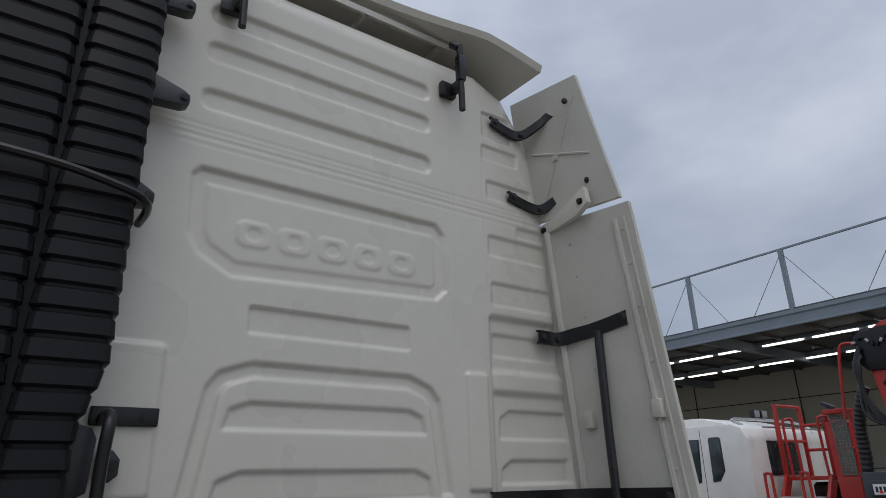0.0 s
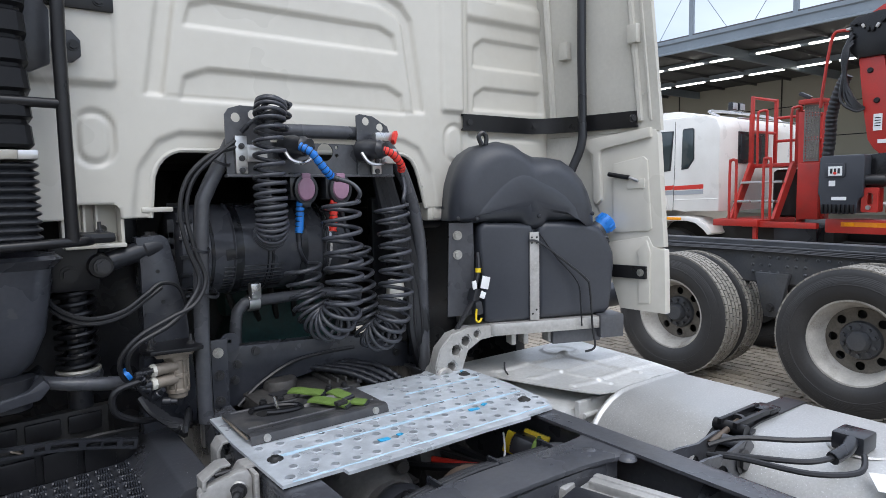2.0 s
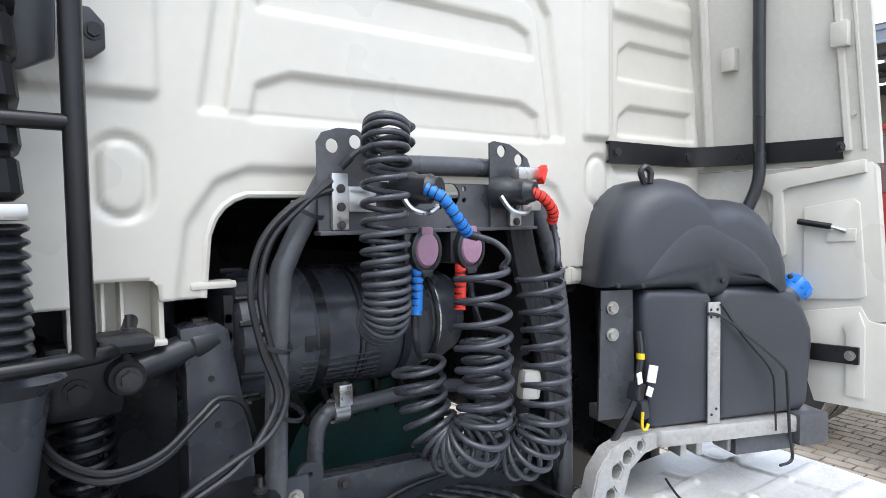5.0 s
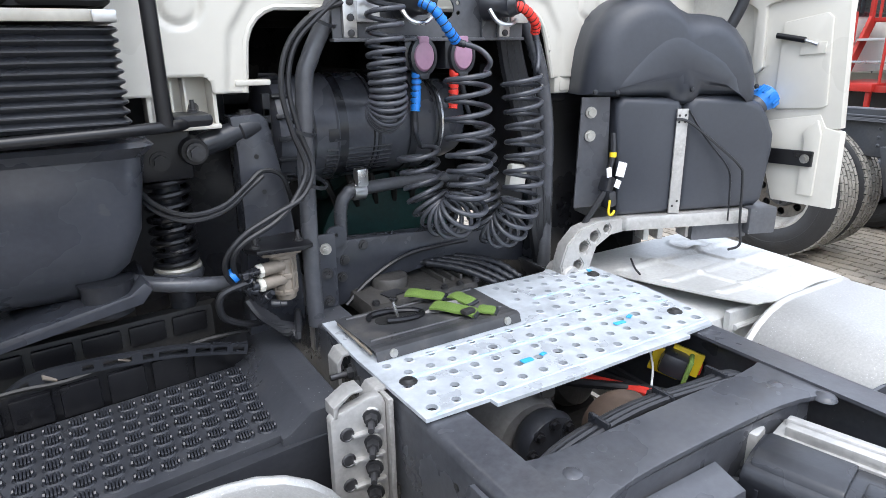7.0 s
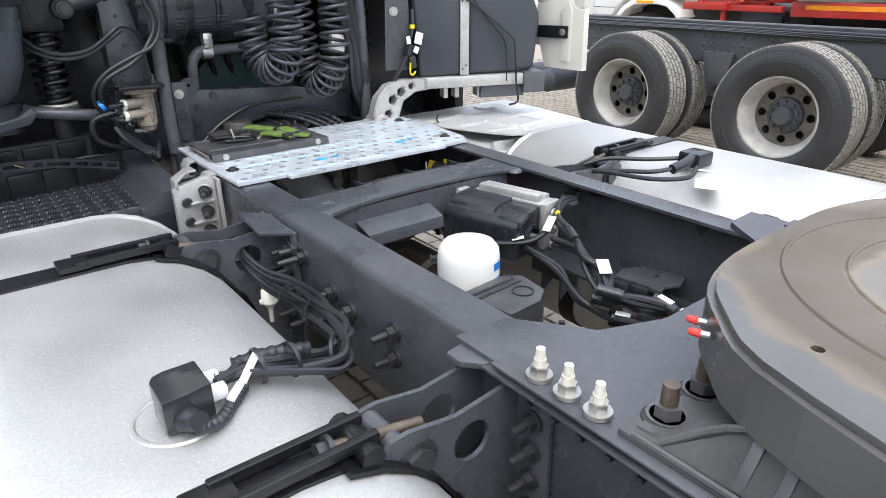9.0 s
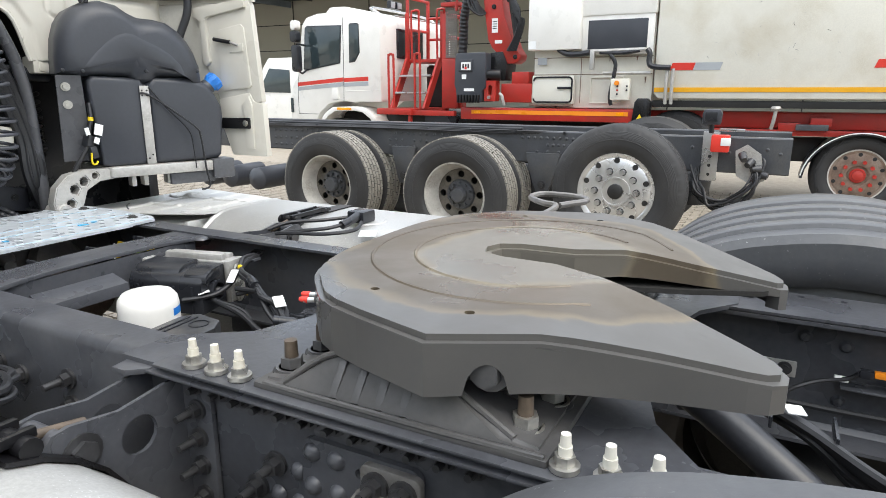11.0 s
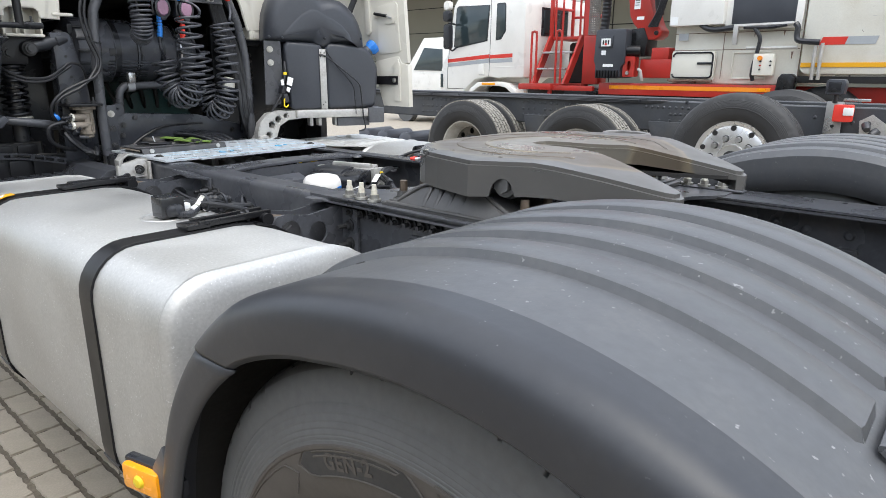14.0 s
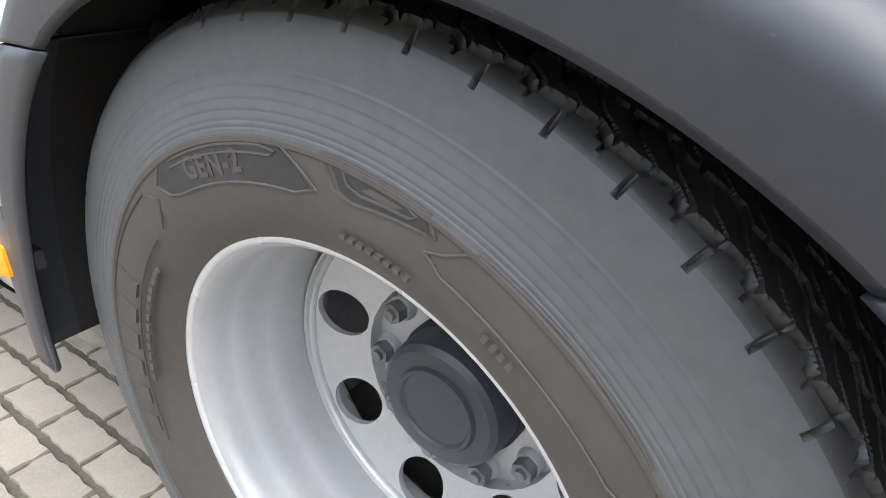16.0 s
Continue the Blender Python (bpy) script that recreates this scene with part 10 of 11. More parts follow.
        bm = lathe(BM(), [(0.0, half - 0.012), (0.050, half - 0.012), (0.058, half - 0.018), (0.062, half - 0.040), (0.078, half - 0.040), (0.084, half - 0.046), (0.086, half - 0.07), (0.11, half - 0.075)], m, 40)
        part("hub", bm, DARK if style == "alloy" else RED, w)
    return w


MESHGREY = mat("grey_mesh_sheet", (0.17, 0.16, 0.145), 0.5, metal=0.3, var=0.2, scale=8, bump=0.05)
DUSTYDISC = mat("dusty_steel_disc", (0.13, 0.118, 0.10), 0.6, var=0.25, scale=10, bump=0.08, dirt=(0.05, 0.043, 0.036), dirt_amount=0.7, dirt_scale=12)
POLISHED = mat("polished_aluminium", (0.66, 0.66, 0.65), 0.30, metal=0.7, var=0.03, scale=6, bump=0.01, dirt=(0.42, 0.40, 0.37), dirt_amount=0.10, dirt_scale=6)
RUSTRIM = mat("rusty_rim", (0.20, 0.135, 0.10), 0.7, var=0.25, scale=12, bump=0.1, dirt=(0.36, 0.31, 0.25), dirt_amount=0.6, dirt_scale=10)
PALERIM = mat("pale_rim", (0.47, 0.455, 0.42), 0.5, var=0.14, scale=8, bump=0.05, dirt=(0.17, 0.145, 0.115), dirt_amount=0.75, dirt_scale=7)
CONCRETE_RUBBER = mat("dusty_tread", (0.25, 0.235, 0.205), 0.85, var=0.15, scale=14, bump=0.2, dirt=(0.15, 0.135, 0.115), dirt_amount=0.5, dirt_scale=12)
XA = 3.85
OFF = Vector((0, 0, 0))


def fpart(name, bm, material, parent, label="", sharp=38):
    """A part of a far vehicle, set off by OFF from the numbers of its drawing."""
    bmesh.ops.translate(bm, vec=OFF, verts=bm.verts[:])
    return part(name, bm, material, parent, label, sharp)


pc = thing("parked_chassis", (4.9, -0.2, 0.5), "dark grey bare truck chassis parked beside the truck", "truck chassis")
for y in (1.31, -0.125):
    plain_wheel(pc, XA, y, 0.545, 0.53, "steel", "dual truck wheel with dusty tread", True)
plain_wheel(pc, XA + 0.02, -1.55, 0.69, 0.53, "alloy", "lifted single wheel with polished aluminium rim")
for y, z in ((1.31, 0.545), (-0.125, 0.545), (-1.55, 0.69)):
    sp = tyre_side(0.53, 0.286, 0.15)
    bm = lathe(BM(), sp + [(0.53, 0.10), (0.53, -0.10)] + [(r, -h) for r, h in sp[::-1]], pose(5.50, y, z, 0, -90, 0), 56)
    fw_ = part("wheel", bm, DARKRUB, pc)
    part("brake_drum", cyl(BM(), (5.28, y, z), (5.60, y, z), 0.285, seg=40), DARK, fw_)
OFF = Vector((0, 0, -0.09))
for x in (4.30, 5.15):
    bm = prism(BM(), [(x - 0.0, 0.94), (x + 0.01, 0.93), (x + 0.08, 0.93), (x + 0.08, 0.945), (x + 0.012, 0.95), (x + 0.012, 1.19), (x + 0.08, 1.195), (x + 0.08, 1.21), (x + 0.01, 1.21), (x, 1.20)], "y", -2.75, 6.5)
    rl = fpart("frame_rail", bm, CHASSIS2, pc)
    if x < 4.5:
        riv = lathe(BM(), [(0.0, 0.010), (0.009, 0.008), (0.015, 0.0)], None, 8)
        rm = place(riv, "rivet", CHASSIS2)
        spots = [(0.80 - 0.07 * k, z) for k in range(7) for z in (1.055, 0.99, 0.93) if (k, z) not in ((5, 0.93), (3, 0.99))]
        spots += [(0.29 - 0.08 * k, 1.055) for k in range(6)] + [(-0.61 - 0.058 * k, 1.060) for k in range(9)] + [(-0.85 - 0.048 * k, 1.0) for k in range(5)] + [(-0.75 - 0.1 * k, 0.94) for k in range(4)]
        spots += [(2.3 - 0.075 * k, z) for k in range(9) for z in (1.05, 0.97, 0.90)] + [(-2.05 - 0.09 * k, 1.03 - 0.03 * (k % 2)) for k in range(8)]
        for y0, z0 in spots:
            ob = new("rivet", rm)
            ob.parent = rl
            ob.matrix_local = Matrix.Translation(Vector((x - 0.001, y0, z0)) - ORG[rl.name]) @ pose(0, 0, 0, 0, -90, 0)
        for k in range(3):
            fpart("air_line", tube(BM(), [(x - 0.012 - 0.012 * k, 6, 1.212 - 0.01 * k), (x - 0.014, 3.1, 1.205 - 0.012 * k), (x - 0.012 - 0.01 * k, 1.0, 1.21 - 0.008 * k), (x - 0.014, -0.4, 1.208 - 0.012 * k), (x + 0.02, -0.9, 1.20)], 0.009, 6, 6), CABLE, pc)
        for k in range(9):
            fpart("line_clip", box(BM(), (x - 0.01, 2.6 - 0.45 * k, 1.20), (0.04, 0.022, 0.03), 0.006), BLACK, pc)
        for y0, w0 in ((1.72, 0.16), (0.62, 0.14), (-0.82, 0.16)):
            fpart("spring_hanger", prism(BM(), [(y0 - w0, 1.02), (y0 + w0, 1.02), (y0 + w0 * 0.6, 0.78), (y0 + 0.05, 0.66), (y0 - 0.05, 0.66), (y0 - w0 * 0.6, 0.78)], "x", x - 0.05, x - 0.005, 0.006), CHASSIS2, pc)
            fpart("hanger_bolt", hexbolt(BM(), (x - 0.05, y0, 0.74), (-1, 0, 0), 0.026, 0.03), DARKBOLT, pc)
        fpart("pipe", tube(BM(), [(x + 0.03, 6, 1.225), (x + 0.03, 2, 1.222), (x + 0.03, -0.6, 1.22)], 0.014, 8), CABLE, pc)
for y in (1.9, 0.5, -0.9, -2.3):
    fpart("crossmember", box(BM(), (4.74, y, 1.06), (0.80, 0.12, 0.2), 0.01), CHASSIS2, pc)
for y in (1.31, -0.125, -1.55):
    fpart("axle", cyl(BM(), (4.1, y, 0.56), (5.3, y, 0.56), 0.10, seg=16), DARK, pc)
    fpart("air_bellows", lathe(BM(), [(0.0, 0.0), (0.12, 0.0), (0.14, 0.05), (0.13, 0.12), (0.14, 0.2), (0.10, 0.26), (0.0, 0.26)], Matrix.Translation((4.62, y - 0.5, 0.62)), 20), BLACK, pc)
for y in (2.35, 2.75, 3.1):
    fpart("air_reservoir", lathe(BM(), [(0.0, -0.02), (0.08, 0.0), (0.12, 0.04), (0.125, 0.5), (0.0, 0.55)], pose(3.98, y, 0.62, 0, 90, 0), 20), GREYP, pc)
OFF = Vector((0, 0.07, -0.10))
tl = thing("tail_lamp_bracket", (4.2, -2.2, 0.95), "galvanised bracket with red lamp and black camera box", "lamp bracket")
fpart("plate", box(BM(), (4.24, -2.26, 1.07), (0.012, 0.12, 0.38), 0.003), STEEL, tl)
cam_ = fpart("camera_box", prism(BM(), [(-2.315, 1.315), (-2.325, 1.40), (-2.31, 1.43), (-2.20, 1.43), (-2.185, 1.40), (-2.19, 1.315)], "x", 4.16, 4.27, 0.012), GREYP, tl)
fpart("camera_hood", box(BM(), (4.155, -2.25, 1.375), (0.02, 0.085, 0.07), 0.006), BLACK, cam_)
fpart("stalk", cyl(BM(), (4.23, -2.255, 1.25), (4.23, -2.255, 1.33), 0.018, seg=12), BLACK, tl)
for z in (0.93, 1.0, 1.07):
    fpart("plate_hole", cyl(BM(), (4.233, -2.26, z), (4.229, -2.26, z), 0.012, seg=12), DARK, tl)
fpart("red_lamp", box(BM(), (4.20, -2.33, 1.175), (0.10, 0.13, 0.13), 0.012), REDP, tl, "red plastic tail lamp")
fpart("clear_lens", box(BM(), (4.15, -2.37, 1.19), (0.02, 0.07, 0.06), 0.006), LABEL, tl)
fpart("side_arm", box(BM(), (4.25, -2.40, 1.275), (0.03, 0.18, 0.02), 0.004), STEEL, tl)
rg_ = random.Random(77)
for k in range(11):
    j = lambda q: rg_.uniform(-q, q)
    low_ = 0.66 + 0.10 * rg_.random()
    bm = tube(BM(), [(4.30 + j(0.02), -2.16 + j(0.05), 0.95 + j(0.04)), (4.22 + j(0.03), -2.20 + j(0.04), 0.80 + j(0.04)), (4.16 + j(0.03), -2.32 + j(0.05), low_), (4.15 + j(0.03), -2.45 + j(0.05), low_ + 0.02 + j(0.03)), (4.17 + j(0.03), -2.57 + j(0.04), low_ + 0.14 + j(0.03)), (4.22 + j(0.03), -2.60 + j(0.05), 0.98 + j(0.05)), (4.27, -2.55 + j(0.06), 1.06 + j(0.04))], rg_.choice((0.007, 0.009, 0.012)), 7, 5)
    bmesh.ops.translate(bm, vec=OFF, verts=bm.verts[:])
    single("hanging_cable", bm, CABLE, "black cable hanging in a loop from the parked chassis", "cable", "hanging cables")
cp = thing("hose_coupling", (4.2, -2.58, 0.95), "grey metal trailer coupling heads on cables", "coupling")
fpart("coupling_plate", plate_with_holes(BM(), [(-2.46, 0.93), (-2.44, 1.12), (-2.52, 1.17), (-2.62, 1.10), (-2.66, 0.90), (-2.58, 0.86)], "x", 4.235, 4.245, [(-2.50, 1.10, 0.02), (-2.57, 1.0, 0.025), (-2.59, 0.91, 0.015)], 14), CAST, cp)
for k in range(4):
    fpart("coupling_head", lathe(BM(), [(0.0, -0.04), (0.022, -0.04), (0.03, -0.01), (0.03, 0.03), (0.0, 0.04)], pose(4.17 + 0.02 * k, -2.5 - 0.05 * k, 1.08 - 0.045 * k, 40 * k, 60, 20), 12), DARKBOLT, cp)

# crane lorry further off
XB = 7.5
OFF = Vector((0, 0, 0))
lc = thing("crane_lorry", (XB + 1.2, 0, 0.0), "parked lorry with white cab, red crane and white tank body", "truck")
prof = [(2.985, 1.285), (2.99, 2.46), (3.05, 2.60), (3.2, 2.655), (4.20, 2.67), (4.42, 2.62), (4.52, 2.50), (4.66, 1.70), (4.76, 1.58), (4.84, 1.36), (4.85, 0.98), (4.30, 0.96), (4.22, 1.10), (4.02, 1.25), (3.74, 1.30), (3.50, 1.27), (3.44, 1.285)]
bm = prism(BM(), prof, "x", XB, XB + 2.4, 0.035)
cb = fpart("cab", bm, WHITE, lc, "white cab with red and grey side stripe")


def lorry_window(name, poly, x=XB):
    """A pane in a black rubber seal, the seal proud of the door."""
    c = Vector((sum(p[0] for p in poly) / len(poly), sum(p[1] for p in poly) / len(poly)))
    grown = [tuple(c + (Vector(p) - c) * (1 + 0.022 / (Vector(p) - c).length)) for p in poly]
    seal = fpart("window_seal", prism(BM(), grown, "x", x - 0.008, x + 0.02, 0.004), BLACK, cb)
    fpart(name, prism(BM(), poly, "x", x - 0.013, x + 0.02, 0.004), GLASS, seal)


lorry_window("door_window", [(3.735, 2.46), (3.78, 1.90), (4.46, 1.80), (4.50, 1.83), (4.44, 2.44), (4.40, 2.47)])
lorry_window("rear_window", [(3.39, 2.45), (3.385, 2.06), (3.47, 1.93), (3.575, 1.915), (3.56, 2.45), (3.54, 2.47), (3.41, 2.47)])
seal = fpart("window_seal", box(BM(), (XB + 0.90, 2.985, 2.20), (0.84, 0.03, 0.46), 0.012), BLACK, cb)
fpart("back_window", box(BM(), (XB + 0.90, 2.975, 2.20), (0.76, 0.03, 0.38), 0.012), GLASS, seal)
for y0, y1, z in ((3.225, 3.70, 1.640), (3.71, 4.66, 1.615)):
    slope = -0.075 if y0 > 3.6 else -0.02
    for dz, m_, nm in ((0.0, REDLINE, "red_stripe"), (-0.075, STRIPE_GREY, "grey_stripe")):
        fpart(nm, prism(BM(), [(y0, z + dz - 0.032 - slope * 0.3), (y0, z + dz + 0.032 - slope * 0.3), (y1, z + dz + 0.030 + slope * 0.7), (y1, z + dz - 0.028 + slope * 0.7)], "x", XB - 0.004, XB + 0.004), m_, cb)
for pts in ([(3.69, 2.60), (3.695, 1.9), (3.715, 1.29)], [(4.585, 2.0), (4.63, 1.72), (4.665, 1.40), (4.665, 1.08)], [(4.665, 1.08), (4.25, 1.08)]):
    fpart("door_seam", tube(BM(), [(XB - 0.0005, y, z) for y, z in pts], 0.004, 6), DARK, cb)
fpart("body_crease", tube(BM(), [(XB, 3.0, 1.47), (XB, 3.70, 1.45)], 0.006, 6), WHITE, cb)
fpart("door_handle", prism(BM(), [(3.80, 1.33), (3.83, 1.50), (3.93, 1.50), (3.96, 1.33)], "x", XB - 0.022, XB, 0.006), WHITE, cb)
fpart("handle_recess", box(BM(), (XB - 0.002, 3.875, 1.37), (0.012, 0.10, 0.10), 0.003), STRIPE_GREY, cb)
fpart("headlamp", box(BM(), (XB - 0.005, 4.80, 1.22), (0.03, 0.05, 0.24), 0.01), GLASS, cb)
arch = [(3.05, 0.98), (3.12, 1.08), (3.30, 1.19), (3.48, 1.215), (3.92, 1.20), (4.08, 1.10), (4.20, 0.96), (4.12, 0.94), (4.02, 1.05), (3.88, 1.13), (3.48, 1.145), (3.32, 1.12), (3.18, 1.02), (3.12, 0.95)]
fpart("wheel_arch", prism(BM(), arch, "x", XB - 0.05, XB + 0.35, 0.012), WHITE, lc, "white plastic wheel arch")
fpart("arch_lamp", box(BM(), (XB - 0.055, 3.68, 1.175), (0.02, 0.28, 0.04), 0.006), AMBER, lc)
fpart("mirror", prism(BM(), rounded(4.41, 2.22, 4.55, 2.40, 0.05), "x", XB - 0.28, XB - 0.16, 0.02), BLACK, lc)
fpart("mirror", prism(BM(), rounded(4.405, 1.76, 4.535, 2.18, 0.05), "x", XB - 0.28, XB - 0.16, 0.02), BLACK, lc)
fpart("mirror_cap", prism(BM(), rounded(4.42, 2.41, 4.55, 2.56, 0.05), "x", XB - 0.26, XB - 0.14, 0.02), WHITE, lc)
fpart("mirror_arm", tube(BM(), [(XB, 4.46, 2.18), (XB - 0.14, 4.48, 2.20), (XB - 0.2, 4.48, 2.19)], 0.016, 8, 4), BLACK, lc)
fpart("mirror_arm", tube(BM(), [(XB, 4.46, 1.80), (XB - 0.12, 4.45, 1.74), (XB - 0.2, 4.46, 1.78)], 0.016, 8, 4), BLACK, lc)
fpart("seat_back", box(BM(), (XB + 0.045, 4.02, 2.10), (0.03, 0.26, 0.40), 0.012), BLACK, cb)
fpart("roof_bar", tube(BM(), [(XB + 0.25, 3.15, 2.64), (XB + 0.3, 3.3, 2.74), (XB + 1.9, 3.3, 2.74), (XB + 2.1, 3.15, 2.64)], 0.02, 8, 4), STEEL, lc)
fpart("roof_fairing", prism(BM(), [(3.35, 2.66), (3.9, 2.80), (4.2, 2.80), (4.35, 2.66)], "x", XB + 0.35, XB + 2.1, 0.03), WHITE, lc)
for k in range(2):
    wl = fpart("work_lamp", box(BM(), (XB + 0.55 + 0.20 * k, 3.12, 2.80), (0.15, 0.07, 0.12), 0.02), BLACK, lc)
    fpart("lens", box(BM(), (XB + 0.55 + 0.20 * k, 3.083, 2.80), (0.12, 0.012, 0.09), 0.004), STRIPE_GREY, wl)
fpart("back_rail", tube(BM(), [(XB + 0.3, 2.9, 2.60), (XB + 2.2, 2.9, 2.60)], 0.013, 6), STEEL, lc)

# red access stairs behind that cab: a low landing, steps up along x, a railed upper landing
stair = fpart("stair_landing", box(BM(), (XB + 0.32, 2.635, 1.150), (1.05, 0.62, 0.09), 0.012), RED, lc, "red steel stair landing")
for x in (XB - 0.1, XB + 0.7):
    fpart("landing_leg", box(BM(), (x, 2.40, 0.98), (0.06, 0.05, 0.26), 0.005), RED, stair)
for y in (2.83, 2.245):
    bm = BM()
    for q in (-0.02, 0.02):
        v4 = [bm.verts.new((x, y + q, z)) for x, z in ((XB + 0.02, 1.20), (XB + 0.17, 1.20), (XB + 0.66, 1.93), (XB + 0.52, 1.97))]
        bm.faces.new(v4 if q > 0 else v4[::-1])
    a_, b_ = [v for v in bm.verts][:4], [v for v in bm.verts][4:]
    for i in range(4):
        bm.faces.new((a_[i], b_[i], b_[(i + 1) % 4], a_[(i + 1) % 4]))
    bmesh.ops.recalc_face_normals(bm, faces=bm.faces[:])
    fpart("stringer", bm, RED, stair)
for x, z in ((XB + 0.18, 1.43), (XB + 0.36, 1.69)):
    fpart("tread", box(BM(), (x, 2.54, z), (0.18, 0.58, 0.03), 0.004), STEEL, stair)
fpart("upper_landing", box(BM(), (XB + 0.95, 2.54, 1.925), (0.75, 0.66, 0.05), 0.006), RED, stair)
for x, y, z1 in ((XB + 0.60, 2.86, 2.66), (XB + 0.60, 2.22, 2.66), (XB + 1.30, 2.86, 2.92), (XB + 0.66, 2.88, 2.92), (XB + 1.30, 2.22, 2.66)):
    fpart("post", box(BM(), (x, y, (1.93 + z1) / 2), (0.045, 0.045, z1 - 1.93), 0.004), RED, stair)
for x0, y0, x1, y1, z in ((0.66, 2.88, 1.30, 2.86, 2.90), (0.60, 2.22, 1.30, 2.22, 2.64), (1.30, 2.86, 1.30, 2.22, 2.64), (0.60, 2.22, 1.30, 2.22, 2.30), (1.30, 2.86, 1.30, 2.22, 2.30), (0.66, 2.88, 1.30, 2.86, 2.42)):
    fpart("rail", tube(BM(), [(XB + x0, y0, z), (XB + x1, y1, z)], 0.022, 8), RED, stair)
for x, y in ((XB - 0.16, 2.74), (XB - 0.16, 2.28)):
    fpart("grab_rail", tube(BM(), [(x, y, 1.2), (x, y, 1.93), (x, y - 0.02, 1.985), (x, y - 0.045, 2.0), (x, y - 0.07, 1.985), (x, y - 0.09, 1.93), (x, y - 0.09, 1.2)], 0.018, 8, 3), RED, stair)
for y in (2.72, 2.26):
    fpart("grab_rail", tube(BM(), [(XB + 0.52, y, 1.94), (XB + 0.50, y, 2.60), (XB + 0.52, y - 0.03, 2.68), (XB + 0.58, y - 0.07, 2.69), (XB + 0.60, y - 0.08, 2.62), (XB + 0.60, y - 0.08, 1.94)], 0.018, 8, 3), RED, stair)
# cage with a perforated sheet, ribbed hose and hoop
fpart("cage_post", box(BM(), (XB + 0.45, 2.08, 1.82), (0.10, 0.08, 1.56), 0.01), RED, lc)
fpart("cage_post", box(BM(), (XB + 0.45, 1.80, 1.94), (0.08, 0.05, 1.48), 0.01), RED, lc)
fpart("cage_box", box(BM(), (XB + 0.50, 1.95, 1.56), (0.34, 0.26, 0.74), 0.015), RED, lc, "closed red steel box beside the steps")
fpart("cage_bar", box(BM(), (XB + 0.44, 1.94, 1.955), (0.06, 0.28, 0.05), 0.006), RED, lc)
fpart("exhaust_silencer", lathe(BM(), [(0.0, 0.0), (0.20, 0.0), (0.24, 0.04), (0.24, 0.66), (0.20, 0.70), (0.0, 0.70)], Matrix.Translation((XB + 1.15, 2.53, 1.17)), 28), DARK, lc)
fpart("cab_crossmember", box(BM(), (XB + 1.15, 2.35, 0.92), (1.7, 1.5, 0.42), 0.03), DARK, lc)
fpart("frame_rail", box(BM(), (XB + 0.78, 1.6, 0.98), (0.09, 6.6, 0.28), 0.01), DARK, lc)
fpart("battery_box", prism(BM(), [(1.72, 0.62), (1.72, 1.10), (2.26, 1.10), (2.26, 0.66), (2.20, 0.60), (1.78, 0.60)], "x", XB + 0.10, XB + 0.55, 0.02), BLACK, lc)
fpart("landing_beam", box(BM(), (XB - 0.10, 2.10, 1.135), (0.08, 0.95, 0.075), 0.01), RED, lc)
fpart("mesh_panel", plate_with_holes(BM(), [(1.86, 1.95), (2.05, 1.95), (2.05, 2.69), (1.86, 2.67)], "x", XB + 0.40, XB + 0.415, [(1.885 + 0.035 * i, 1.98 + 0.035 * k, 0.011) for i in range(5) for k in range(20)], 6), MESHGREY, lc)
fpart("cage_top", box(BM(), (XB + 0.55, 1.95, 2.72), (0.45, 0.30, 0.06), 0.01), RED, lc)
fpart("cage_lamp", box(BM(), (XB + 0.4, 2.04, 2.80), (0.08, 0.16, 0.05), 0.01, pose(XB + 0.4, 2.04, 2.80, 30, 0, 0)), BLACK, lc)
hose_ = smooth_path([(XB + 0.10, 1.44, 2.95), (XB + 0.11, 1.50, 2.84), (XB + 0.13, 1.57, 2.66), (XB + 0.15, 1.615, 2.48), (XB + 0.17, 1.63, 2.30), (XB + 0.19, 1.65, 2.1), (XB + 0.20, 1.68, 1.85), (XB + 0.22, 1.69, 1.45)], 22)
fpart("suction_hose", tube(BM(), hose_, lambda t: (0.066 + 0.004 * math.sin(t * 150)) * (1.0 if t < 0.8 else 0.75), 14), CABLE, lc, "thick black wrapped suction hose")
fpart("hoop_rail", tube(BM(), [(XB + 0.2, 1.77, 2.6), (XB + 0.2, 1.76, 2.75), (XB + 0.2, 1.70, 3.25), (XB + 0.2, 1.65, 3.47), (XB + 0.2, 1.57, 3.505), (XB + 0.2, 1.42, 3.48)], 0.020, 8, 4), RED, lc)

# crane: pump housing, hinge, leaning first arm, black knuckle on top
fpart("oil_tank", prism(BM(), [(1.585, 1.96), (1.56, 1.985), (1.12, 1.985), (1.10, 1.96), (1.11, 1.50), (1.16, 1.46), (1.17, 1.30), (1.56, 1.29), (1.575, 1.48), (1.60, 1.54)], "x", XB - 0.20, XB + 0.25, 0.02), GREYP, lc)
pl_ = fpart("valve_panel", box(BM(), (XB - 0.21, 1.41, 1.81), (0.03, 0.22, 0.16), 0.008), GREYP, lc)
fpart("label", box(BM(), (XB - 0.227, 1.40, 1.80), (0.006, 0.15, 0.11)), LABEL, pl_, "pale label with dark bars")
for k in range(3):
    fpart("label_bar", box(BM(), (XB - 0.231, 1.44 - 0.04 * k, 1.80), (0.004, 0.024, 0.06)), BLACK, pl_)
fpart("red_knob", lathe(BM(), [(0.0, 0.012), (0.016, 0.012), (0.018, 0.0)], pose(XB - 0.23, 1.40, 1.775, 0, -90, 0), 14), REDP, pl_)
fpart("label", box(BM(), (XB - 0.203, 1.44, 1.655), (0.006, 0.07, 0.065)), LABEL, lc)
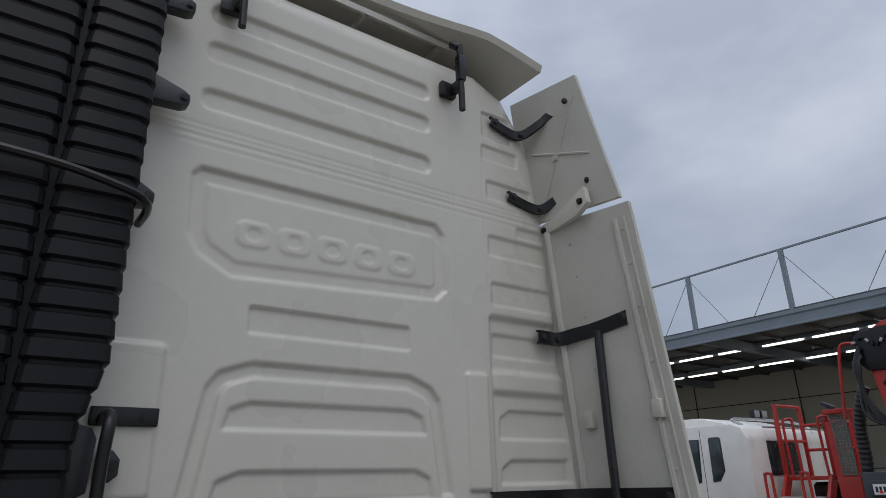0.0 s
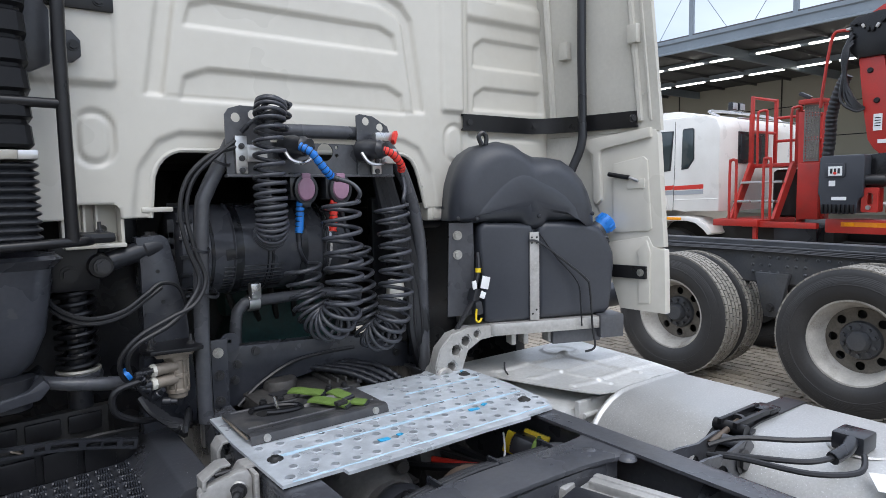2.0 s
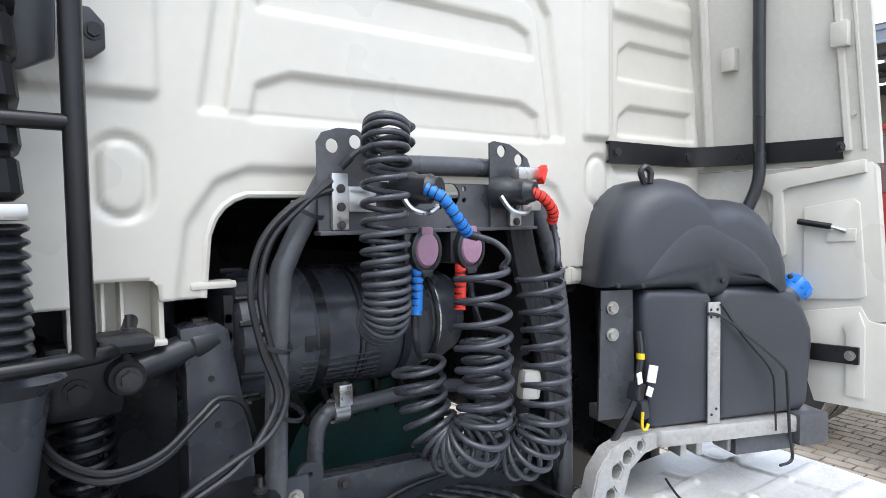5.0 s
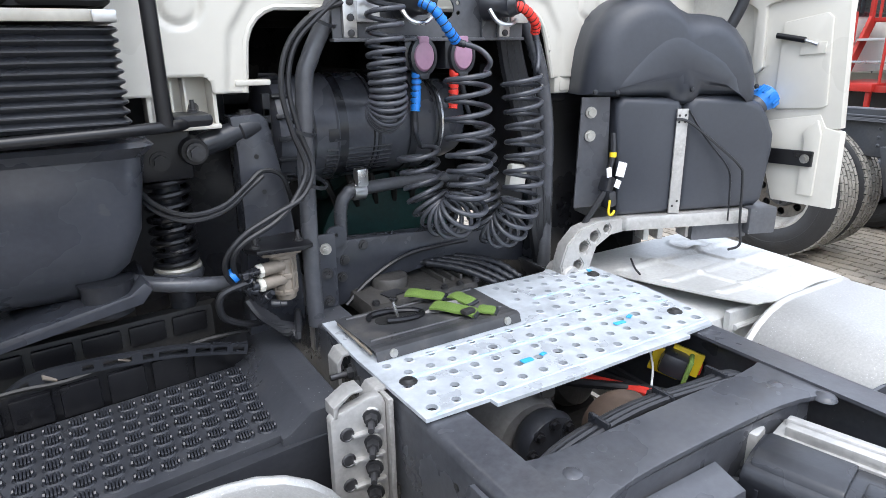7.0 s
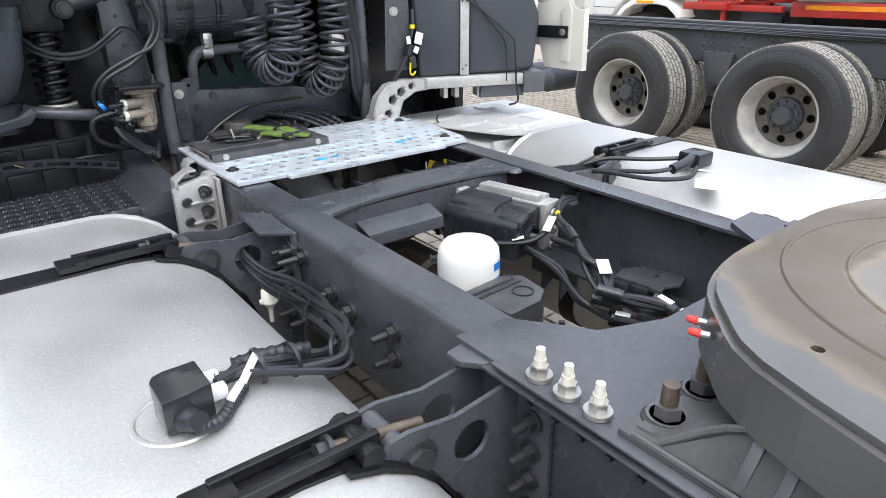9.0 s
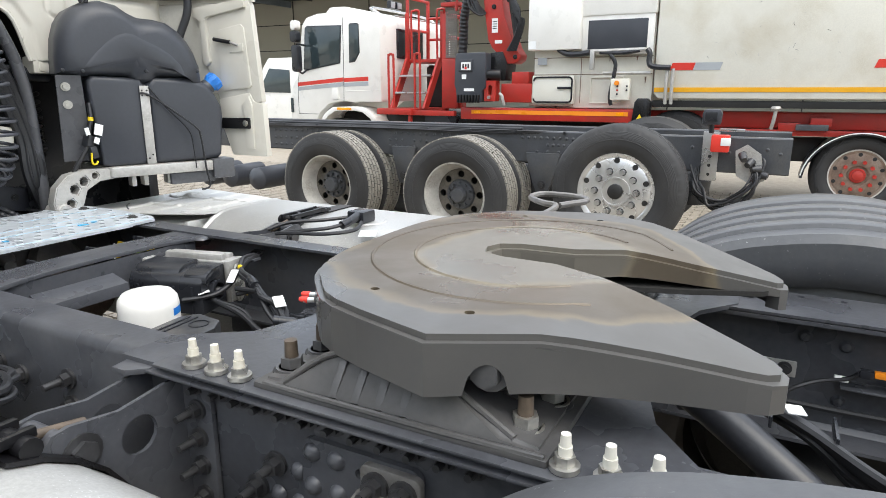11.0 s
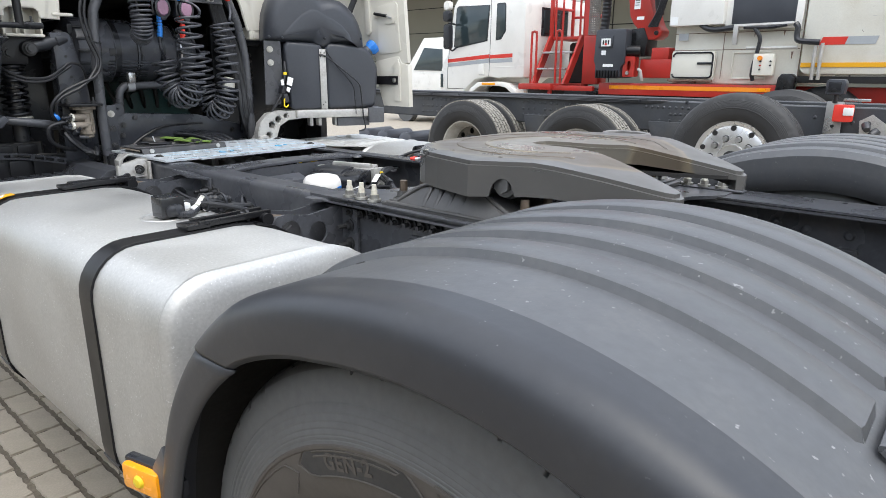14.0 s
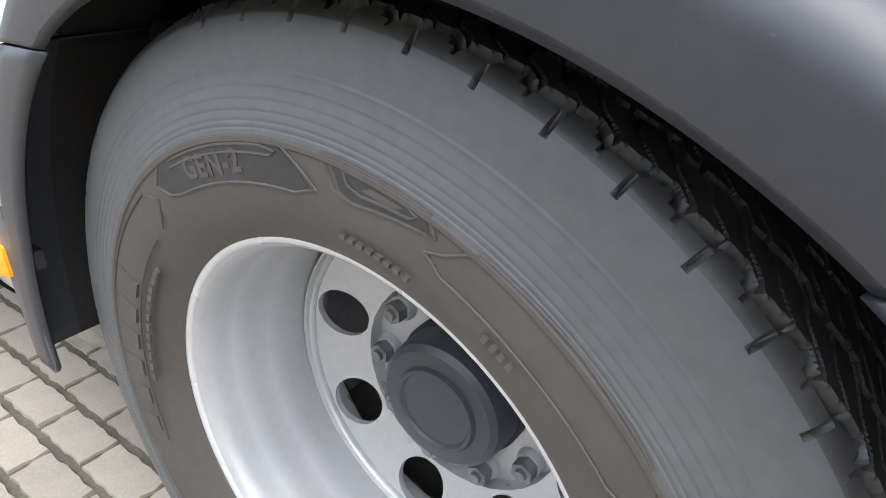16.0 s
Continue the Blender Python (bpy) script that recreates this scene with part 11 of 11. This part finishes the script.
fpart("label", box(BM(), (XB - 0.203, 1.36, 1.475), (0.006, 0.16, 0.04)), LABEL, lc)
for k in range(8):
    fpart("lever", box(BM(), (XB - 0.22, 1.20 + 0.047 * k, 1.35), (0.04, 0.022, 0.11), 0.005), BLACKM, lc)
arm = [(1.295, 3.14), (1.03, 3.12), (0.925, 2.48), (0.745, 2.04), (0.675, 1.95), (0.685, 1.88), (0.76, 1.83), (0.865, 1.83), (1.10, 2.05), (1.165, 2.16), (1.22, 2.50)]
ar_ = fpart("first_arm", prism(BM(), arm, "x", XB + 0.0, XB + 0.30, 0.02), RED, lc, "scuffed red crane arm")
fpart("label", box(BM(), (XB - 0.004, 1.06, 2.35), (0.006, 0.09, 0.19)), LABEL, ar_)
for k in range(4):
    fpart("label_bar", box(BM(), (XB - 0.008, 1.06, 2.40 - 0.03 * k), (0.004, 0.06, 0.010)), BLACK, ar_)
fpart("label", box(BM(), (XB - 0.004, 1.00, 2.13), (0.006, 0.11, 0.045)), LABEL, ar_)
for y, z in ((0.745, 1.92), (1.16, 2.95), (1.08, 2.60)):
    fpart("pin", lathe(BM(), [(0.0, 0.02), (0.024, 0.02), (0.032, 0.012), (0.034, 0.0)], pose(XB, y, z, 0, -90, 0), 18), BLACKM, ar_)
fpart("hinge_block", prism(BM(), [(1.19, 1.98), (0.93, 2.0), (0.86, 1.84), (0.88, 1.60), (1.19, 1.60)], "x", XB - 0.02, XB + 0.35, 0.02), BLACKM, lc)
fpart("hydraulic_motor", lathe(BM(), [(0.0, 0.10), (0.06, 0.10), (0.075, 0.08), (0.075, -0.10), (0.0, -0.12)], pose(XB - 0.08, 1.02, 1.68, 90, 0, 10), 20), BLACKM, lc)
for k in range(2):
    fpart("hinge_cheek", plate_with_holes(BM(), rounded(0.965, 1.315, 1.14, 1.60, 0.02), "x", XB - 0.16 + 0.12 * k, XB - 0.13 + 0.12 * k, [(1.05, 1.47, 0.030, 0.08, 90)], 16), RED, lc)
fpart("cheek_pin", cyl(BM(), (XB - 0.19, 1.06, 1.37), (XB + 0.02, 1.06, 1.37), 0.025, seg=14), STEEL, lc)
fpart("slew_base", box(BM(), (XB + 0.2, 0.70, 1.43), (0.45, 0.48, 0.26), 0.02), RED, lc)
fpart("slew_cap", box(BM(), (XB + 0.15, 0.66, 1.63), (0.32, 0.26, 0.18), 0.02), RED, lc)
fpart("bent_pipe", tube(BM(), [(XB - 0.12, 0.92, 1.42), (XB - 0.13, 0.88, 1.40), (XB - 0.13, 0.86, 1.32), (XB - 0.12, 0.85, 1.26)], 0.022, 8, 4), CAST, lc)
knuckle = [(1.39, 3.53), (1.32, 3.58), (1.09, 3.61), (0.84, 3.60), (0.72, 3.30), (0.86, 3.06), (1.02, 3.10), (1.30, 3.10), (1.40, 3.22)]
kn_ = fpart("crane_head", prism(BM(), knuckle, "x", XB - 0.04, XB + 0.34, 0.03), BLACKM, lc, "black crane knuckle with hoses")
fpart("second_arm", prism(BM(), [(1.27, 3.55), (1.06, 3.67), (-0.4, 3.95), (-0.5, 3.62), (0.84, 3.30), (1.18, 3.35)], "x", XB + 0.0, XB + 0.30, 0.02), RED, lc)
fpart("lift_cylinder", cyl(BM(), (XB - 0.03, 0.70, 2.15), (XB - 0.03, 0.86, 3.05), 0.055, seg=14), BLACKM, lc)
fpart("cylinder_rod", cyl(BM(), (XB - 0.03, 0.86, 3.05), (XB - 0.03, 0.90, 3.25), 0.03, seg=12), STEEL, lc)
rg_ = random.Random(4)
for k in range(7):
    fpart("hydraulic_hose", tube(BM(), [(XB - 0.06, 0.84 - 0.02 * k, 2.0), (XB - 0.08, 0.72 - 0.02 * k, 2.2 + 0.03 * k), (XB - 0.09, 0.66 + 0.01 * k, 2.45), (XB - 0.08, 0.72 + 0.02 * k, 2.62 + 0.03 * k), (XB - 0.03, 0.86, 2.66)], 0.017, 6, 5), CABLE, lc)
for k in range(7):
    o = rg_.uniform(-0.04, 0.04)
    fpart("crane_hose", tube(BM(), [(XB - 0.06, 1.36 + o, 3.40 - 0.03 * k), (XB - 0.10, 1.42 - 0.01 * k, 3.15), (XB - 0.09, 1.40 + o, 2.85 - 0.03 * k), (XB - 0.08, 1.28, 2.62 - 0.02 * k), (XB - 0.02, 1.20, 2.52)], 0.018, 6, 5), CABLE, lc)
for k in range(9):
    fpart("hose_coupling", box(BM(), (0, 0, 0), (0.03, 0.05, 0.03), 0.006, pose(XB - 0.06, 1.38 - 0.05 * k, 3.45 + 0.05 * math.sin(k), 20 * k, 0, 0)), CAST if k % 3 == 0 else BLACKM, kn_)

OFF = Vector((0, -0.02, -0.10))
fpart("side_beam", box(BM(), (XB + 0.1, 0.30, 1.24), (0.35, 2.55, 0.17), 0.015), RED, lc)
fpart("reflective_band", box(BM(), (XB - 0.078, 0.27, 1.265), (0.006, 2.25, 0.055)), ORANGE, lc)
for y in (1.3, -0.75):
    fpart("marker", box(BM(), (XB - 0.084, y, 1.265), (0.012, 0.10, 0.035)), AMBER, lc)
fpart("chassis_beam", box(BM(), (XB + 0.45, -3.2, 1.21), (0.3, 5.2, 0.20), 0.02), RED, lc)
fpart("lower_flange", box(BM(), (XB + 0.30, -3.2, 1.07), (0.25, 5.0, 0.07), 0.01), RED, lc)
fpart("lower_beam", box(BM(), (XB + 0.6, -1.5, 0.85), (0.2, 7.5, 0.3), 0.02), DARK, lc)
# dark strip that paints the shade of the gap below the tank sill
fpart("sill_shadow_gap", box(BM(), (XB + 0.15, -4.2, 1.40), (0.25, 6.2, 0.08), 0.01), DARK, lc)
for y, z, w0 in ((-2.72, 1.14, 0.24), (-3.05, 1.20, 0.22), (-4.0, 1.15, 0.22)):
    fpart("hanger", box(BM(), (XB + 0.22, y, z), (0.14, w0, 0.10), 0.01), RED, lc)
fpart("twist_lock", box(BM(), (XB + 0.12, -2.96, 1.14), (0.10, 0.34, 0.07), 0.012), CHASSIS2, lc)
fpart("dome_mirror", lathe(BM(), [(0.0, 0.026), (0.045, 0.024), (0.062, 0.0), (0.045, -0.026), (0.0, -0.03)], Matrix.Translation((XB - 0.02, -2.56, 1.36)), 20), CAST, lc)
fpart("dome_stem", tube(BM(), [(XB - 0.02, -2.56, 1.33), (XB - 0.02, -2.55, 1.22), (XB + 0.02, -2.53, 1.12)], 0.022, 8), CAST, lc)
bx_ = fpart("warning_box", prism(BM(), [(-0.90, 1.10), (-0.93, 1.42), (-0.97, 1.47), (-1.08, 1.47), (-1.13, 1.42), (-1.12, 1.10)], "x", XB - 0.12, XB + 0.05, 0.02), BLACKM, lc, "black box with a warning sign")
fpart("warning_sign", prism(BM(), [(-0.965, 1.19), (-1.055, 1.19), (-1.01, 1.275)], "x", XB - 0.127, XB - 0.119), YELLOW, bx_)
fpart("steel_rail", tube(BM(), [(XB - 0.07, -0.50, 1.785), (XB - 0.07, -1.10, 1.785)], 0.022, 8), CAST, lc)
fpart("vertical_hose", tube(BM(), [(XB - 0.06, -0.56, 2.04), (XB - 0.09, -0.60, 2.0), (XB - 0.09, -0.655, 1.90), (XB - 0.09, -0.645, 1.76), (XB - 0.08, -0.605, 1.5), (XB - 0.06, -0.62, 1.38)], 0.026, 8, 5), BLACK, lc)
fpart("name_plate", box(BM(), (XB - 0.008, 0.36, 1.95), (0.012, 0.13, 0.09)), STRIPE_GREY, lc)
fpart("rusty_sill", box(BM(), (XB - 0.02, 0.22, 1.375), (0.05, 0.62, 0.03), 0.008), RUSTRIM, lc)
fpart("white_locker", box(BM(), (XB - 0.02, 0.18, 2.42), (0.20, 0.72, 0.66), 0.02), WHITE, lc)
fpart("locker_label", box(BM(), (XB - 0.122, 0.47, 2.16), (0.004, 0.10, 0.10)), LABEL, lc)
rg_ = random.Random(9)
for k in range(40):
    y, z = rg_.uniform(-4.4, -1.4), rg_.uniform(1.90, 2.75)
    a_, l_ = rg_.uniform(0, 3.1), rg_.uniform(0.012, 0.05)
    fpart("scratch", tube(BM(), [(XB - 0.0205, y, z), (XB - 0.021, y + 0.5 * l_ * math.cos(a_) + 0.006, z + 0.5 * l_ * math.sin(a_)), (XB - 0.0205, y + l_ * math.cos(a_), z + l_ * math.sin(a_))], 0.0022, 4), CAST if k % 3 else DARK, lc)
fpart("front_module", box(BM(), (XB + 1.2, -0.31, 1.93), (2.3, 1.62, 1.20), 0.03), DIRTYWHITE, lc)
fpart("upper_module", box(BM(), (XB + 1.15, -0.31, 2.95), (2.4, 1.62, 0.9), 0.04), WHITE, lc)
fpart("main_tank", prism(BM(), [(-1.13, 1.52), (-1.20, 1.46), (-7.5, 1.46), (-7.5, 3.6), (-1.13, 3.6)], "x", XB - 0.02, XB + 2.4, 0.05), DIRTYWHITE, lc)
fpart("window_frame", box(BM(), (XB - 0.012, -0.64, 2.27), (0.03, 0.92, 0.50), 0.01), WHITE, lc)
fpart("window", box(BM(), (XB - 0.025, -0.64, 2.27), (0.02, 0.76, 0.36), 0.01), GREYP, lc)
hp_ = fpart("hatch", box(BM(), (XB - 0.02, 0.19, 1.575), (0.05, 0.60, 0.39), 0.04), DIRTYWHITE, lc)
fpart("hatch_handle", box(BM(), (XB - 0.055, 0.02, 1.60), (0.02, 0.2, 0.03), 0.006), BLACK, hp_)
fpart("hatch_seal", tube(BM(), [(XB - 0.05, y, z) for y, z in rounded(-0.08, 1.41, 0.46, 1.74, 0.05)], 0.012, 6), BLACK, hp_)
for y, z, ly, lz in ((-0.52, 1.735, 0.44, 0.02), (-0.52, 1.405, 0.44, 0.02), (-0.31, 1.57, 0.02, 0.33), (-0.73, 1.57, 0.02, 0.33)):
    fpart("recess_frame", box(BM(), (XB + 0.045, y, z), (0.03, ly, lz), 0.008), DIRTYWHITE, lc)
for pts in ([(0.50, 1.995), (-1.10, 1.995)], [(0.50, 1.775), (-1.10, 1.775)], [(-0.17, 1.99), (-0.17, 1.40)], [(-1.115, 3.3), (-1.115, 1.36)]):
    fpart("panel_seam", tube(BM(), [(XB + 0.049, y, z) for y, z in pts], 0.005, 6), RUSTRIM, lc)
for y, z, l in ((0.16, 1.36, 0.10), (-0.55, 2.02, 0.09), (0.48, 1.72, 0.12), (-1.02, 1.74, 0.10), (-0.9, 2.0, 0.07)):
    fpart("rust_run", prism(BM(), [(y - 0.012, z), (y + 0.014, z), (y + 0.004, z - l), (y - 0.002, z - l * 0.8)], "x", XB + 0.046, XB + 0.052), RUSTRIM, lc)
cbx = fpart("control_box", box(BM(), (XB - 0.07, -0.735, 1.58), (0.13, 0.24, 0.27), 0.015), DIRTYWHITE, lc, "grey control box with buttons")
fpart("red_button", lathe(BM(), [(0.0, 0.03), (0.03, 0.03), (0.03, 0.0)], pose(XB - 0.135, -0.70, 1.66, 0, -90, 0), 14), ORANGE, cbx)
for k in range(5):
    fpart("button", lathe(BM(), [(0.0, 0.015), (0.012, 0.015), (0.012, 0.0)], pose(XB - 0.135, -0.71 - 0.12 * (k % 2), 1.62 - 0.05 * (k // 2), 0, -90, 0), 10), RED if k == 2 else BLACK, cbx)
fpart("pipe", tube(BM(), [(XB - 0.06, 0.12, 2.10), (XB - 0.08, 0.02, 2.045), (XB - 0.08, -0.12, 2.03), (XB - 0.08, -0.31, 2.05)], 0.036, 8, 4), BLACK, lc)
fpart("pipe", tube(BM(), [(XB - 0.08, -0.33, 2.06), (XB - 0.08, -1.02, 2.07)], 0.026, 8), CAST, lc, "bare steel pipe with couplings")
fpart("pipe", tube(BM(), [(XB - 0.08, -0.44, 2.045), (XB - 0.09, -0.75, 2.035), (XB - 0.08, -0.95, 2.06)], 0.024, 8, 4), BLACK, lc)
fpart("pipe", tube(BM(), [(XB - 0.08, -1.04, 2.07), (XB - 0.09, -1.075, 2.02), (XB - 0.09, -1.075, 1.92), (XB - 0.10, -1.12, 1.86), (XB - 0.10, -1.34, 1.84)], 0.034, 8, 4), BLACK, lc)
fpart("clamp", box(BM(), (XB - 0.09, -0.35, 1.95), (0.06, 0.06, 0.24), 0.01), CAST, lc)
for y in (-1.30, -1.37):
    fpart("downpipe", tube(BM(), [(XB - 0.08, y, 1.83), (XB - 0.09, y, 1.6), (XB - 0.06, y, 1.4)], 0.022, 8), CAST, lc)
fpart("yellow_line", box(BM(), (XB - 0.026, -4.3, 1.575), (0.012, 6.3, 0.055)), AMBERY, lc)
for y, l, m_ in ((-1.485, 0.27, REDLINE), (-1.775, 0.31, STRIPE_GREY), (-3.85, 0.7, REDLINE)):
    fpart("reflector", prism(BM(), [(y + l / 2, 1.90), (y + l / 2 + 0.03, 1.81), (y - l / 2 + 0.03, 1.81), (y - l / 2, 1.90)], "x", XB - 0.026, XB - 0.014), m_, lc)
plain_wheel(lc, XB + 0.1, -3.51, 0.50, 0.50, "red", "lorry wheel with rusty red hub")
plain_wheel(lc, XB + 0.1, -1.45, 0.72, 0.5, "steel", "lorry wheel half hidden behind the parked chassis")
plain_wheel(lc, XB + 0.1, 3.85, 0.52, 0.5, "steel", "front lorry wheel under the white guard")
bm = BM()
rows = []
for i in range(17):
    a = radians(170 * i / 16 + 5)
    rows.append([bm.verts.new((XB + x, -3.49 + r * math.cos(a), 0.50 + r * math.sin(a))) for x, r in ((0.02, 0.57), (0.02, 0.60), (0.5, 0.60), (0.5, 0.57))])
for a, b in zip(rows, rows[1:]):
    for k in range(4):
        bm.faces.new((a[k], a[(k + 1) % 4], b[(k + 1) % 4], b[k]))
bmesh.ops.recalc_face_normals(bm, faces=bm.faces[:])
mg_ = fpart("mudguard", bm, BLACK, lc, "black plastic mudguard")
fpart("pale_edge", tube(BM(), [(XB + 0.016, -3.49 + 0.594 * math.cos(radians(a)), 0.48 + 0.594 * math.sin(radians(a)) + 0.02) for a in range(8, 176, 6)], 0.007, 6), LABEL, mg_)
fpart("yellow_tag", box(BM(), (0, 0, 0), (0.02, 0.10, 0.07), 0.01, pose(XB + 0.01, -3.93, 1.02, -45, 0, 0)), YELLOW, mg_)
# white van behind
vn = thing("white_van", (12.5, 8.2, 0.2), "white delivery van parked by the hall", "van")
part("body", prism(BM(), [(6.5, 0.35), (6.5, 2.05), (7.0, 2.25), (9.0, 2.25), (9.6, 1.5), (10.4, 1.3), (10.5, 0.35)], "x", 11.5, 13.3, 0.06), WHITE, vn)
part("window", prism(BM(), [(8.3, 1.4), (8.3, 1.95), (8.95, 2.0), (9.35, 1.42)], "x", 11.48, 11.52, 0.01), GLASS, vn)
for y in (7.2, 9.7):
    part("wheel", lathe(BM(), [(0.0, 0.0), (0.32, 0.0), (0.33, 0.03), (0.33, 0.2), (0.0, 0.2)], pose(11.5, y, 0.33, 0, 90, 0), 28), RUBBER, vn)

# ---- hall with canopy behind ----
XC = 23.0
hall = thing("warehouse", (XC + 12, 8, 0), "grey-beige industrial hall with deep steel canopy", "building", kind="")
part("wall", box(BM(), (XC + 14.15, 6, 5.0), (0.3, 90, 10.0)), FACADE, hall)
for k in range(13):
    part("panel_joint", box(BM(), (XC + 13.98, 43.06 - 6.65 * k, 5.0), (0.04, 0.06, 10)), DARK, hall)
for z in (2.2, 4.3, 6.1):
    part("panel_joint", box(BM(), (XC + 13.98, 6, z), (0.04, 90, 0.05)), DARK, hall)
part("canopy_edge", prism(BM(), [(XC - 0.1, 7.18), (XC + 0.02, 7.18), (XC + 0.06, 7.26), (XC + 0.06, 7.62), (XC + 0.25, 7.68), (XC + 0.25, 7.76), (XC - 0.1, 7.76), (XC - 0.1, 7.62), (XC - 0.03, 7.58), (XC - 0.03, 7.28), (XC - 0.1, 7.24)], "y", -45, 50), ROOFSTEEL, hall)
part("canopy_deck", box(BM(), (XC + 7, 2, 7.78), (14, 95, 0.12)), DECKING, hall)
for k in range(48):
    part("deck_rib", box(BM(), (XC + 7, 48 - 2.0 * k, 7.66), (14, 0.10, 0.14)), DECKING, hall)
for k in range(9):
    part("girder", box(BM(), (XC + 7, 38.1 - 8.24 * k, 7.45), (13.6, 0.18, 0.42)), ROOFSTEEL, hall)
for x in (4.5, 9.0):
    part("beam", box(BM(), (XC + x, 2, 7.56), (0.25, 95, 0.24)), ROOFSTEEL, hall)
for x, z, l, p in ((4.3, 7.46, 1.80, 2.20), (9.0, 7.40, 1.75, 2.15)):
    part("lamp_rail", box(BM(), (XC + x, 2, z + 0.07), (0.12, 92, 0.06)), ROOFSTEEL, hall)
    for k in range(36):
        part("tube_lamp", box(BM(), (XC + x, 42.8 - p * k, z), (0.14, l, 0.07)), TUBE_LIGHT, hall, "bright fluorescent tube lamp")
for k in range(14):
    y = 13.4 - 4.12 * (k - 3)
    p = part("post", box(BM(), (XC + 0.05, y, 8.97), (0.16, 0.16, 2.42)), ROOFSTEEL, hall)
    for s_ in (-1, 1):
        part("stay", tube(BM(), [(XC + 0.05, y, 10.05), (XC + 0.05, y + s_ * 1.55, 7.78)], 0.014, 5), ROOFSTEEL, p)
part("top_rail", box(BM(), (XC + 0.05, 2, 10.18), (0.07, 95, 0.07)), ROOFSTEEL, hall)

# ---- ground ----
bm = BM()
vs = [bm.verts.new(p) for p in ((-400, -400, -0.008), (400, -400, -0.008), (400, 400, -0.008), (-400, 400, -0.008))]
bm.faces.new(vs)
ground = new("ground", place(bm, "ground", JOINT))
tagged(ground, "grey-brown yard ground between paving joints", "ground", kind="structure")
ORG[ground.name] = Vector((0, 0, 0))
# stones 0.11 by 0.20 m with toothed, crumbled long sides and slightly curved ends
long_side = [(0.0490, -0.094), (0.0450, -0.058), (0.0505, -0.032), (0.0462, -0.004), (0.0500, 0.024), (0.0448, 0.052), (0.0475, 0.094)]
shape = long_side + [(0.012, 0.0985), (-0.016, 0.0925)] + [(-x, -y) for x, y in long_side] + [(-0.012, -0.0925), (0.016, -0.0985)]


def paver_mesh(seed):
    rnd = random.Random(seed)
    worn = [(x * 0.955 - math.copysign(rnd.uniform(0.0, 0.0034), x), y * 0.98 - math.copysign(rnd.uniform(0.0, 0.0022), y)) for x, y in shape]
    bm = BM()
    hi = [bm.verts.new((x, y, 0.0)) for x, y in worn]
    lo = [bm.verts.new((x * 1.05, y * 1.02, -0.012)) for x, y in worn]
    bm.faces.new(hi)
    n = len(shape)
    for k in range(n):
        bm.faces.new((hi[k], hi[(k + 1) % n], lo[(k + 1) % n], lo[k]))
    bmesh.ops.recalc_face_normals(bm, faces=bm.faces[:])
    bm.verts.index_update()
    return bm


pavers, outlines = [], []
for seed in range(7):
    tmpl = paver_mesh(seed)
    outlines.append(([tuple(v.co) for v in tmpl.verts], [[v.index for v in f.verts] for f in tmpl.faces]))
    pavers.append(place(tmpl, "paving_stone", CONCRETE))
rest_v, rest_f = [], []
rng = random.Random(5)
count = 0
for i in range(-30, 82):
    x = 0.109 * i + 0.093
    for k in range(-30, 34):
        y = 0.2 * k + (-0.01 if i % 2 else 0.09)
        z = rng.uniform(-0.002, 0.002)
        kind = rng.randrange(7)
        if -1.85 < x < -0.92 and -2.75 < y < 0.35 and count < 300:
            ob = new("paving_stone", pavers[kind])
            ob.parent = ground
            ob.location = (x, y, z)
            ob.rotation_euler = (rng.uniform(-0.006, 0.006), rng.uniform(-0.006, 0.006), 0)
            count += 1
        else:
            b = len(rest_v)
            tv, tf = outlines[kind]
            rest_v += [(vx + x, vy + y, vz + z) for vx, vy, vz in tv]
            rest_f += [[b + q for q in f] for f in tf]
me = bpy.data.meshes.new("far_paving")
me.from_pydata(rest_v, [], rest_f)
me.materials.append(CONCRETE)
far = new("far_paving", me)
far.parent = ground
tagged(far, "grey interlocking concrete paving stones with sandy joints", kind="stuff")
far2 = BM()
for x0, x1, y0, y1 in ((8.98, 60, -60, 60), (-40, 8.98, 6.8, 60), (-40, 8.98, -60, -6.1), (-40, -3.24, -6.1, 6.8)):
    f2 = [far2.verts.new(p) for p in ((x0, y0, -0.002), (x1, y0, -0.002), (x1, y1, -0.002), (x0, y1, -0.002))]
    far2.faces.new(f2)
part("yard_surface", far2, CONCRETE, ground)
ground.location = (0, 0, 0.012)

# plain unseen wall, added to close the open side and bounce light back
bm = prism(BM(), [(0.0, 0.0), (0.0, 4.2), (0.25, 4.25), (0.25, 0.0)], "y", -14.0, 12.0)
for v in bm.verts:
    v.co.x -= 7.5
me = place(bm, "wall_west", FACADE)
tagged(new("wall_west", me), "plain pale unseen wall added to bounce light onto the truck's left side", "wall", kind="structure")
